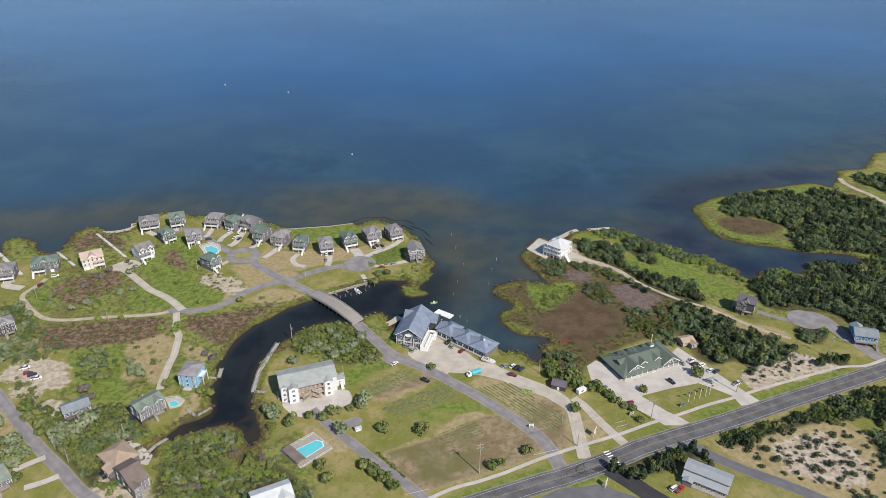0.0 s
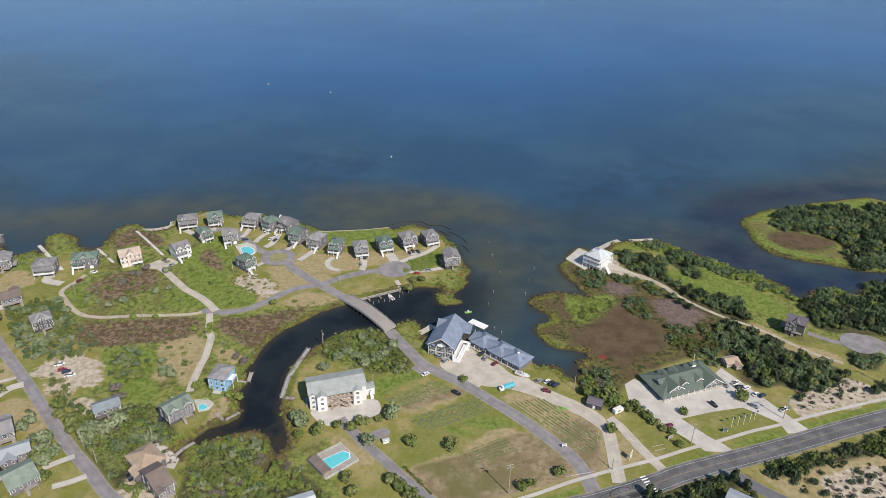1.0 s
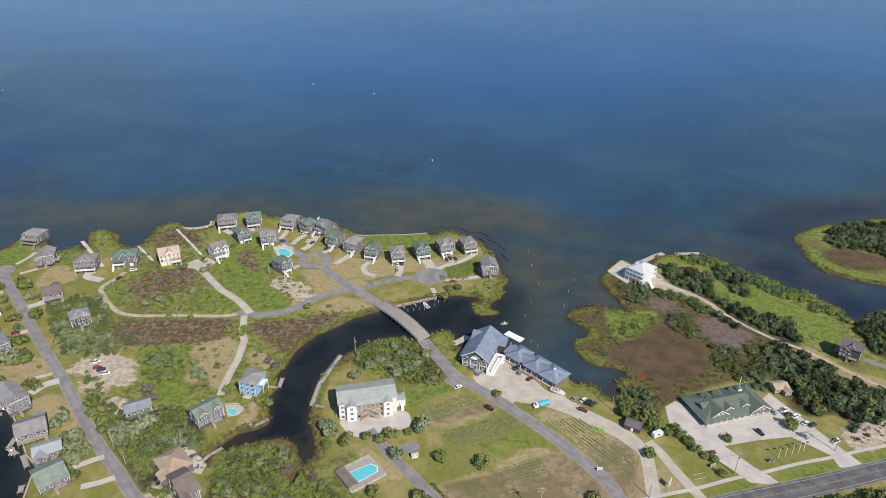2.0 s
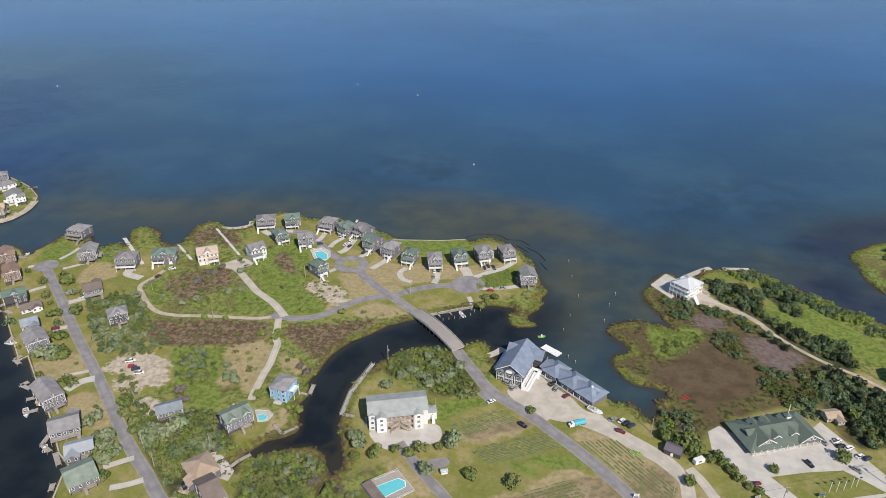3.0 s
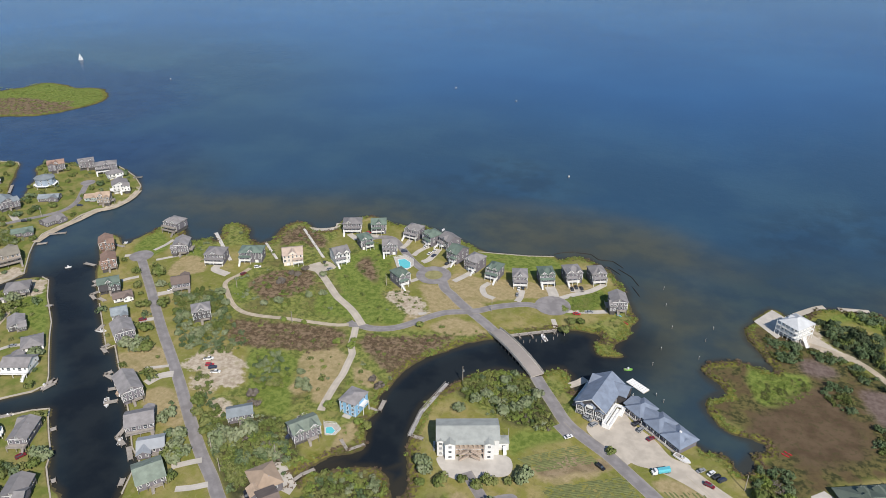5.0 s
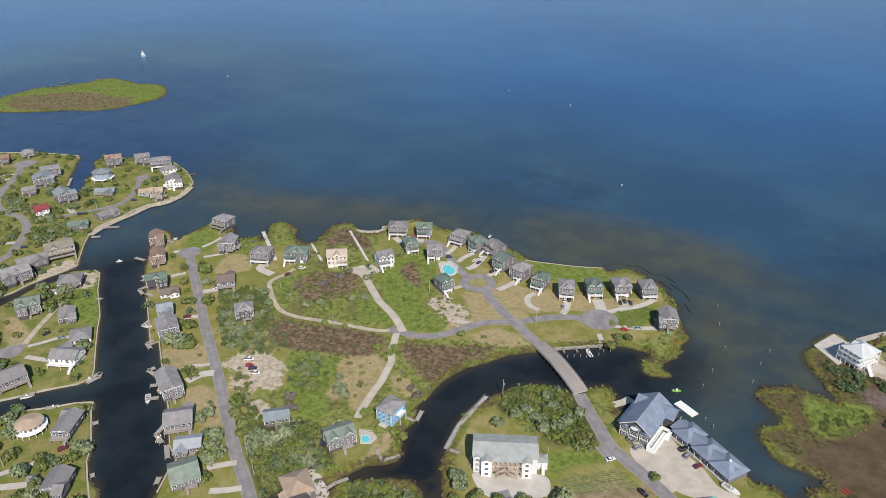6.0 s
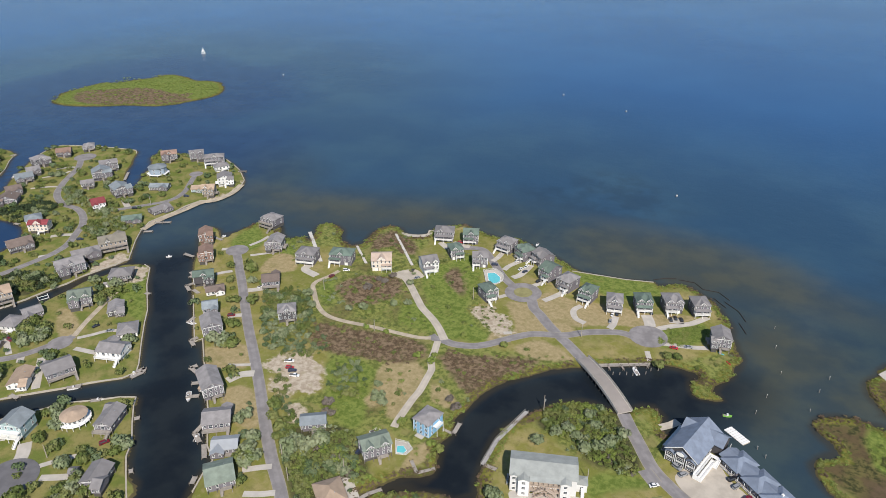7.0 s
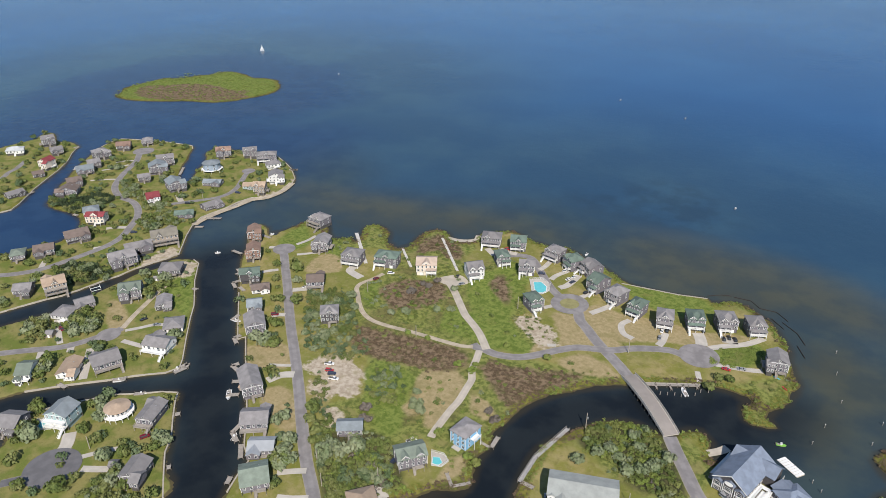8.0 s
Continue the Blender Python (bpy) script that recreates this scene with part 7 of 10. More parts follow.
tower_house(81.2, 445.8, -41, 12.4)
patch("waterside_pad", [(63.3, 457.9), (74.6, 475.6), (88.2, 462.7), (75.5, 442.3)], 0.1, PAVE["concrete"], "pale concrete pad at the water's edge", "pad", False)
patch("sand_apron", [(91.9, 459.2), (97.1, 453), (105.8, 443.6), (116.7, 433.6), (104.5, 436.8), (92.2, 440), (83.3, 443.3)], 0.06, PAVE["gravel"], "pale sandy apron beside the white house", "drive")


def metal_shop(x, y, yaw, w):
    ob = thing("long_shop", pose(x, y, 0, 0, 0, yaw) @ pose(0, 3.4, 0), "long gray shop building with a stepped metal roof", "shop")
    d = 6.6
    hall, _ = block_part("wall", ob, "gable", w, d, 0, 5.4, 0.22, 0.6, WALL["shingle"], ROOF["metal"], pose(0, 0, 0))
    v = [(-w / 2 - 0.4, -3.6, 2.9), (w / 2 + 0.4, -3.6, 2.9), (w / 2 + 0.4, 0.1, 4.2), (-w / 2 - 0.4, 0.1, 4.2)]
    part("lean_to_roof", mesh_of("lean_to_roof", v + [(a, b, c - 0.2) for a, b, c in v], [(0, 1, 2, 3), (7, 6, 5, 4), (0, 4, 5, 1), (1, 5, 6, 2), (3, 7, 4, 0)], ROOF["metal"]), ob)
    part("front_room", boxes("front_room", WALL["shingle"], [(-w / 2, -3.0, 0, w / 2, 0, 2.8)]), ob)
    for i in range(9):
        window(hall, -w / 2 + w * (i + 0.5) / 9, 0, 4.75, 0, 1.7, 0.7)
        window(ob, -w / 2 + w * (i + 0.5) / 9, -3.0, 1.5, 0, 1.4, 1.4)
    porch, _ = block_part("porch", ob, "front", 4.0, 3.6, 0, 3.0, 0.2, 0.4, WALL["shingle"], ROOF["metal"], pose(-w * 0.36, -5.2, 0), "porch_roof")
    part("deck", boxes("deck", DECKWOOD, [(-w / 2 - 1, -5.0, 0, w / 2, -3.0, 0.5)]), ob)
    return ob


metal_shop(117.8, 227.1, -32, 19.3)
house("low", -71.2, 216.8, 27, 16.8, 9, 1, "gable", "white", "white")
house("deck", 250.0, 339.5, -14, 12.5, 10, 2, "gable", "slate", "royal")


def round_house(x, y, radius, sides, floors, roof, wall, label, turn=0.0):
    """A many-sided house under a pointed roof, on pilings."""
    ob = thing("round_house", pose(x, y, 0, 0, 0, turn), label, "house", "beach houses")
    base, eave = (2.4, 2.4 + 2.9 * floors)
    pt = lambda r, k, z: (r * math.cos(2 * math.pi * k / sides), r * math.sin(2 * math.pi * k / sides), z)
    v = [pt(radius, k, base) for k in range(sides)] + [pt(radius, k, eave) for k in range(sides)]
    f = [(k, (k + 1) % sides, sides + (k + 1) % sides, sides + k) for k in range(sides)] + [tuple(reversed(range(sides)))]
    part("wall", mesh_of("wall", v, f, WALL[wall]), ob)
    v = [pt(radius + 0.9, k, eave - 0.1) for k in range(sides)] + [(0, 0, eave + radius * 0.32), (0, 0, eave - 0.3)]
    f = [(k, (k + 1) % sides, sides) for k in range(sides)] + [((k + 1) % sides, k, sides + 1) for k in range(sides)]
    part("roof", mesh_of("roof", v, f, ROOF[roof]), ob)
    part("deck", mesh_of("deck", [pt(radius + 2.0, k, z) for z in (base - 0.25, base) for k in range(sides)], [tuple(reversed(range(sides))), tuple(range(sides, 2 * sides))] + [(k, (k + 1) % sides, sides + (k + 1) % sides, sides + k) for k in range(sides)], WHITE), ob)
    for k in range(sides):
        post(ob, *pt(radius + 1.8, k, 0)[:2], 0, base + 0.95, WHITE, 0.2)
        a = 2 * math.pi * (k + 0.5) / sides
        r = radius * math.cos(math.pi / sides)
        for j in range(floors):
            window(ob, r * math.cos(a), r * math.sin(a), base + 1.5 + 2.9 * j, math.degrees(a) + 90, 1.3, 1.4)
    # dark drum paints the shade below the raised floor
    part("ground_storey", mesh_of("ground_storey", [pt(radius - 1.2, k, z) for z in (0, base) for k in range(sides)], [(k, (k + 1) % sides, sides + (k + 1) % sides, sides + k) for k in range(sides)], VOID), ob)
    return ob


round_house(-291.3, 221.6, 5.8, 16, 1, "tan", "white", "round white house with a shallow tan roof")
round_house(-521.7, 478.9, 8.0, 8, 2, "slate", "slate_siding", "eight-sided gray house with a pointed blue-gray roof")

# boathouse sheds and small outbuildings


def shed(x, y, turn, w, d, h, roof, wall, label="small gray timber shed"):
    ob = thing("shed", pose(x, y, 0, 0, 0, turn), label, "shed", "sheds")
    part("wall", wall_mesh("gable", w, d, 0, h, 0.5, WALL[wall]), ob)
    part("roof", roof_mesh("gable", w, d, h, 0.5, 0.25, ROOF[roof])[0], ob)
    part("door", boxes("door", WHITE, [(-0.6, -0.05, 0, 0.6, 0, 2.0)]), ob)
    return ob


shed(62.9, 295.9, -21, 7.7, 6.0, 2.8, "dark", "dark", "long dark weathered boat shed beside the gravel drive")
shed(-39.9, 263.7, 24, 3.0, 2.2, 1.6, "metal", "white", "small white garden shed on the lawn")
shed(-259.9, 196.6, 32, 3.6, 4.0, 2.4, "gray", "shingle")
shed(-386.8, 240.2, 31, 4.3, 5.0, 2.4, "gray", "wood")
shed(-390.0, 318.1, 33, 3.8, 3.0, 2.4, "gray", "shingle")
shed(-252.9, 268.7, 12, 3.8, 2.5, 2.0, "tan", "wood", "small weathered shed on the dock side")

lift = thing("boat_lift", pose(-412.1, 287.7, 0, 0, 0, 66), "empty white boat lift frame standing in the canal", "boat lift")
for px in (-3.0, 3.0):
    for py in (0.0, 4.5):
        post(lift, px, py, -2.0, 1.6, PILING, 0.3)
    part("beam", boxes("beam", WHITE, [(px - 0.15, -0.3, 1.6, px + 0.15, 4.8, 1.9)]), lift)
for py in (0.2, 4.3):
    part("beam", boxes("beam", WHITE, [(-3.0, py - 0.12, 0.6, 3.0, py + 0.12, 0.85)]), lift)

# ---- pools ----
POOL = Nodes("pool_water", 0.08, spec=0.6)
POOL.bump(POOL.noise(POOL.world(), 1.2, 2), 0.15, 0.05)
POOL = POOL.done(POOL.mix(POOL.noise(POOL.world(), 2.0, 2), (0.10, 0.46, 0.52), (0.16, 0.58, 0.62)))


def pool(outline, deck, label, fence=True, paving=CONCRETE):
    ob = thing("swimming_pool", pose(0, 0, 0), label, "pool", "swimming pools")
    for name, pts, z, mat in (("pool_deck", deck, 0.14, paving), ("coping", [(x + (x - sum(q[0] for q in outline) / len(outline)) * 0.08, y + (y - sum(q[1] for q in outline) / len(outline)) * 0.08) for x, y in outline], 0.17, WHITE), ("pool_water", outline, 0.2, POOL)):
        me = mesh_of(name, [(x, y, z) for x, y in pts] + [(x, y, -0.1) for x, y in pts], [tuple(range(len(pts)))] + [(i, i + len(pts), (i + 1) % len(pts) + len(pts), (i + 1) % len(pts)) for i in range(len(pts))], mat)
        bm = bmesh.new()
        bm.from_mesh(me)
        bmesh.ops.recalc_face_normals(bm, faces=bm.faces[:])
        bm.to_mesh(me)
        bm.free()
        part(name, me, ob)
    if fence:
        for (x0, y0), (x1, y1) in zip(deck, deck[1:] + deck[:1]):
            railing(ob, x0, y0, x1, y1, 0.1, WHITE, 1.2)
    return ob


pool([(-68.7, 250.1), (-59.9, 257), (-56.7, 255.9), (-55.7, 252.9), (-63.5, 245)], [(-75.3, 249.4), (-61.8, 261.7), (-51.2, 251.4), (-64, 238.6)], "long turquoise pool on a gray timber terrace", True, DECKWOOD)
ph = thing("pool_house", pose(-69.4, 243.9, 0, 0, 0, -44), "low brown-roofed pool house beside the terrace", "pool house")
part("wall", wall_mesh("gable", 12.0, 4.0, 0, 2.6, 0.3, WALL["wood"]), ph)
part("roof", roof_mesh("gable", 12.0, 4.0, 2.6, 0.3, 0.4, ROOF["brown"])[0], ph)
for i in range(4):
    window(ph, -4.5 + 3 * i, 0, 1.5, 0, 1.0, 1.0)
pool([(-173.9, 456.9), (-169.8, 459.6), (-164.2, 456.1), (-161.4, 449.3), (-165.4, 445.8), (-169.6, 449.1)], [(-178.2, 458.7), (-171.1, 464.2), (-163, 459.6), (-160.4, 452.5), (-162.3, 446.1), (-167.9, 442.4)], "kidney-shaped turquoise pool on a pale round deck")
pool([(-140.2, 284.2), (-137.6, 285.6), (-134.8, 283.7), (-135.3, 280.8), (-138.4, 280.8)], [(-143, 287), (-136.6, 288.3), (-132.6, 285.7), (-133.5, 281), (-138.1, 279.3)], "small pale turquoise pool beside the gray house")
pool([(-319.8, 196.4), (-316.8, 198.7), (-312.4, 196.6), (-315.7, 192.8)], [(-322, 196.5), (-316.6, 200.3), (-309.9, 196.2), (-315.8, 191.8)], "small turquoise pool beside the teal house")

# ---- plants ----
def crown_arrays(seed, leaves, size, shape="dome", lumps=7):
    """Leaf clumps over a lumpy crown one metre in radius: an array of quads, four corners each."""
    rng = np.random.default_rng(seed)
    cs, rs = [], []
    for i in range(lumps):
        a = 2 * math.pi * i / lumps + rng.uniform(-0.5, 0.5)
        r = rng.uniform(0.3, 0.62) if i else 0.0
        h = rng.uniform(0.25, 0.7) if shape == "dome" else rng.uniform(0.15, 1.25)
        if shape == "cone":
            r *= max(0.15, 1.1 - 0.75 * h)
        cs.append((r * math.cos(a), r * math.sin(a), h))
        rs.append(rng.uniform(0.32, 0.52) * (1.0 if shape == "dome" else 0.85))
    cs, rs = np.array(cs), np.array(rs)
    pick = rng.choice(lumps, leaves, p=rs**2 / (rs**2).sum())
    n = rng.normal(size=(leaves, 3))
    n[:, 2] = np.abs(n[:, 2]) * 0.9 - 0.25 * rng.random(leaves)
    n /= np.linalg.norm(n, axis=1)[:, None]
    c = cs[pick] + n * rs[pick][:, None] * rng.uniform(0.8, 1.12, (leaves, 1))
    c[:, 2] = np.maximum(c[:, 2], 0.08)
    m = n + rng.normal(size=(leaves, 3)) * 0.24
    m /= np.linalg.norm(m, axis=1)[:, None]
    u = np.cross(m, rng.normal(size=(leaves, 3)))
    u /= np.linalg.norm(u, axis=1)[:, None]
    v = np.cross(m, u)
    s = size * rng.uniform(0.6, 1.35, (leaves, 1))
    lean = m * s * rng.uniform(-0.25, 0.25, (leaves, 1))
    return np.stack([c - u * s - v * s * 0.7, c + u * s - v * s * 0.6 + lean, c + u * s * 0.7 + v * s, c - u * s * 0.8 + v * s * 0.8 + lean], 1)


def quads_mesh(name, q, material):
    q = np.asarray(q, np.float32).reshape(-1, 4, 3)
    me = bpy.data.meshes.new(name)
    me.vertices.add(len(q) * 4)
    me.vertices.foreach_set("co", q.ravel())
    me.loops.add(len(q) * 4)
    me.loops.foreach_set("vertex_index", np.arange(len(q) * 4, dtype=np.int32))
    me.polygons.add(len(q))
    me.polygons.foreach_set("loop_start", np.arange(0, len(q) * 4, 4, dtype=np.int32))
    me.update(calc_edges=True)
    me.materials.append(material)
    return me


def trunk_mesh(seed, tall=0.8, limbs=4):
    """A tapered trunk that forks into limbs, for a crown one metre in radius."""
    rng = random.Random(seed)
    verts, faces = [], []

    def limb(a, b, ra, rb):
        a, b = Vector(a), Vector(b)
        q = (b - a).to_track_quat("Z", "Y")
        k = len(verts)
        for c, r in ((a, ra), (b, rb)):
            verts.extend(tuple(c + q @ Vector((r * math.cos(t * math.pi / 3), r * math.sin(t * math.pi / 3), 0))) for t in range(6))
        faces.extend((k + t, k + (t + 1) % 6, k + 6 + (t + 1) % 6, k + 6 + t) for t in range(6))

    fork = (rng.uniform(-0.05, 0.05), rng.uniform(-0.05, 0.05), tall * 0.35)
    limb((0, 0, 0), fork, 0.075, 0.055)
    for i in range(limbs):
        a = 2 * math.pi * i / limbs + rng.uniform(-0.4, 0.4)
        limb(fork, (0.42 * math.cos(a), 0.42 * math.sin(a), tall * rng.uniform(0.6, 0.9)), 0.045, 0.02)
    return mesh_of("trunk", verts, faces, BARK)


CROWNS = {}


def tree_model(leaf, shape, variant):
    key = (leaf, shape, variant)
    if key not in CROWNS:
        CROWNS[key] = quads_mesh("crown", crown_arrays(100 + variant * 7 + len(leaf) * 31, 380, 0.115, shape, 9), LEAF[leaf]), trunk_mesh(variant)
    return CROWNS[key]


LEAF_WORD = {"myrtle": "rounded dark green wax myrtle shrub", "silver": "spreading silvery green shrub", "cedar": "dark green cedar tree", "bright": "low bright green shrub", "dead": "bare gray leafless shrub"}
TREE_COUNT = [0]


def tree(leaf, x, y, r, tall=0.9, where="on the grass"):
    TREE_COUNT[0] += 1
    rnd = random.Random(TREE_COUNT[0] * 13)
    crown, trunk = tree_model(leaf, "cone" if leaf == "cedar" else "dome", TREE_COUNT[0] % 4)
    at = pose(x, y, -0.05, 0, 0, rnd.uniform(0, 360)) @ Matrix.Diagonal((r, r * rnd.uniform(0.85, 1.1), r * tall * rnd.uniform(0.9, 1.15), 1))
    ob = thing("tree" if leaf == "cedar" else "shrub", at, f"{LEAF_WORD[leaf]} {where}", "tree" if leaf == "cedar" else "shrub", "single shrubs")
    part("trunk", trunk, ob)
    part("crown", crown, ob)
    return ob


for leaf, r, spots in (
    ("myrtle", 3.3, [(-27.9, 264.4), (-8.4, 263.7), (-74.4, 269.7), (-65.6, 273.1), (-58.7, 272.3), (-54.7, 239.4), (-50, 231.8), (-34.7, 239.5), (-29.9, 236.1), (-25, 232), (-20.3, 227.4)]),
    ("myrtle", 2.4, [(-45.9, 280.1), (-52, 277.5), (-54.7, 276.2), (-83.3, 265.6), (-4.4, 314.4), (108.3, 295.8), (69.4, 279.7), (100.5, 271.9), (86.2, 295.6), (89.2, 291), (91.8, 286.5), (95.1, 282.9), (98.7, 280.8), (80.4, 296.5), (84.1, 300.3), (40.7, 249), (42.2, 250.2), (24.1, 239.9), (28.7, 242.1)]),
    ("silver", 3.6, [(-40.5, 283.7), (-37.8, 286.3), (-82.2, 318.8), (-83.7, 273.8), (-48.1, 263), (-87.3, 277.2), (-163.1, 306.5), (-167.1, 308.9)]),
    ("myrtle", 4.2, [(141.1, 309.6), (60.6, 306.9), (68.1, 305), (71.5, 303.1), (74.1, 300.2)]),
    ("cedar", 2.6, [(83.5, 236.8), (87.5, 234.1), (91.7, 232.1), (96.5, 236.9), (101.5, 241.1), (106.6, 245.1), (112.9, 248.4), (80.1, 238.9), (120.3, 250.7), (124.3, 246.3), (124.8, 239.9)]),
    ("myrtle", 4.4, [(-321.2, 381.9), (-282, 323.3), (-268.2, 308.2), (-271, 306.5), (-200.2, 240.5), (-196.3, 242), (-386.9, 259.4), (-399.1, 243.7), (-363.1, 224.8), (-358.2, 216.1), (-270.4, 175.9)]),
    ("silver", 4.2, [(-280.6, 306.1), (-274.9, 306.8), (-204.5, 254.5), (-201, 247.7), (-194.8, 244.9), (-219.4, 260.6), (-217.8, 265.4), (-196.2, 240), (-376.1, 262.3), (-377.8, 251), (-323.7, 281.1), (-300.3, 218.7), (-295.8, 214.1), (-256.7, 221.1), (-253.4, 221.7), (-269.4, 198.4), (-253, 192), (-313.2, 187.4), (-182.3, 277), (-173.7, 268.4), (-177.2, 261.9), (-183.1, 262.8), (-184.1, 257.8)]),
    ("myrtle", 3.2, [(-394.1, 269.7), (-381.4, 267.7), (-379.2, 265.5), (-377.6, 317.9), (-308.5, 217.4), (-294.1, 203.8), (-282.5, 203.5), (-264, 205.8), (-254.7, 215.7), (-245.3, 192.8), (-252, 186.9), (-318.6, 193.4), (-328.8, 200.3), (-211.2, 278.4), (-206.7, 271.1), (-197.5, 267), (-193.9, 260.8), (-336.7, 378.4), (-321.9, 363.3), (-301.4, 345.9), (-299.1, 370.7), (-291, 350.5), (-380.6, 313.6), (-379.8, 256.6), (-397.5, 235.8)]),
    ("silver", 2.8, [(-308.6, 369.4), (-375.2, 302), (-261.3, 327.2), (-251.4, 326.2), (-247.1, 328.8), (-246.6, 335.9), (-251.2, 354.8), (-254.4, 364.4), (-268.3, 356.1), (-269.4, 344), (-268.1, 364.1), (-278.2, 362.1), (-264.7, 374.3), (-173, 318.1), (-224.6, 378.3), (-231.1, 372.1), (-201.7, 395.8), (-209.5, 391.1), (-213.1, 417.6)]),
    ("bright", 2.2, [(-189.9, 308.1), (-183.2, 306.6), (-182.1, 312.7), (-188.9, 317), (-194.1, 311.1), (-194.5, 319.4), (-210.3, 361), (-167.8, 350.3), (-159.5, 355.2), (-158.3, 349.8), (-196.8, 362.2), (-153.4, 381.2), (-128.6, 383), (-146.2, 298.5), (-138.1, 298.7), (-126.3, 292.3), (-121, 291.1), (-154.8, 288.7), (-217.8, 374.7), (-255.7, 383.7)]),
    ("myrtle", 2.6, [(-478.1, 374.1), (-468.2, 373.1), (-474.2, 385.6), (-474.8, 394.3), (-495.4, 388.9), (-444.4, 392.3), (-504.1, 444.1), (-529.8, 468.4), (-516.6, 503.5), (-468.1, 467.5), (-508.7, 490.8), (-477, 485.9), (-479.1, 445), (-562.6, 455.8), (-580.6, 444.1), (-605.2, 437), (-621.1, 435.7), (-558.7, 385.8), (-541.5, 382.4), (-536.7, 389.9), (-535.5, 362.8), (-517, 384.4), (-473.7, 305.2), (-476.7, 310.5), (-430.8, 308.3), (-483.6, 283.6), (-511.5, 280.6), (-421.3, 324.1)]),
    ("silver", 3.0, [(-540.7, 405), (-528.7, 400.9), (-538.1, 399.2), (-598.9, 435.7), (-599.4, 431.9), (-533.7, 369.4), (-523.8, 375.8), (-546.2, 372.3), (-515, 453), (-541.9, 438.8), (-516.3, 403.2), (-496.1, 393.8), (-486.3, 394.8), (-445.7, 298.6), (-458.3, 300.1), (-454, 293.2), (-444.5, 304.2), (-432.1, 302.6), (-420.1, 301.1), (-462.8, 278), (-458.6, 271.6), (-532.7, 395.4)]),
    ("myrtle", 3.0, [(-42.8, 417.4), (-44.3, 406.1), (-37.2, 419.3)]),
    ("myrtle", 3.6, [(-318.2, 188), (-303.9, 173.7), (-285.9, 167.3), (-269, 175.6), (-295.8, 204.6), (-283.7, 204), (-264.5, 205.6), (-332.8, 202.7), (-360.9, 223.8), (-508.2, 277.6), (-485.2, 282.5), (-326.3, 283.4), (-376.8, 303), (-459.2, 273.9)]),
    ("silver", 3.8, [(-317.8, 186.4), (-270.7, 199.3), (-256.8, 221), (-257.2, 197), (-306.1, 221.2), (-358.3, 219.4), (-385.4, 321.9), (-401.8, 317.7), (-449.2, 245.8), (-401.2, 236.7), (-373.7, 256)]),
    ("dead", 2.6, [(-235.1, 413.2), (-229.7, 412), (-235.3, 400.1), (-228.9, 421.3), (-185.2, 287.4), (-181.4, 287.2), (-188, 293.3), (-133.9, 325.5), (-127.8, 321.6)]),
    ("silver", 3.2, [(-46.5, 342.2), (-50.6, 333.7), (-54.8, 328.1), (-60.7, 324.3), (-66.5, 330.8), (-71.8, 333.5), (-75.8, 328), (-59.9, 342.1), (-65.7, 347.9)]),
):
    for sx, sy in spots:
        rr = random.Random(int(sx * 7 + sy * 13)).uniform(0.8, 1.2)
        tree(leaf, sx, sy, r * rr * 1.15, 1.45 if leaf == "cedar" else 1.1)

HOUSES_AT = np.array([o.matrix_basis.translation[:2] for o in bpy.data.objects if o.get("category") in ("house", "restaurant", "shop row", "apartment building", "shop")])
POOLS_AT = [tuple(np.mean([v.co[:2] for v in o.data.vertices], 0)) for o in bpy.data.objects if o.name.split(".")[0] == "pool_water"]
HOUSES_IN = np.array(POOLS_AT + [tuple((o.matrix_basis @ Vector((0, 7, 0)))[:2]) for o in bpy.data.objects if o.get("category") in ("house", "restaurant", "shop row", "apartment building", "shop")])
PAD = [(63.3, 457.9), (74.6, 475.6), (88.2, 462.7), (75.5, 442.3)]
PAD_POINTS = [tuple((np.array(PAD[0]) * (1 - u) + np.array(PAD[1]) * u) * (1 - v) + (np.array(PAD[3]) * (1 - u) + np.array(PAD[2]) * u) * v) for u in np.linspace(0, 1, 8) for v in np.linspace(0, 1, 8)]
ROAD_POINTS = np.array(PAD_POINTS + [tuple(v.co[:2]) for o in bpy.data.objects if o.get("category") in ("road", "track", "path", "car park") and o.type == "MESH" for v in o.data.vertices] + [(v.co.x, v.co.y) for o in bpy.data.objects if o.name.split(".")[0] == "pool_water" for v in o.data.vertices])


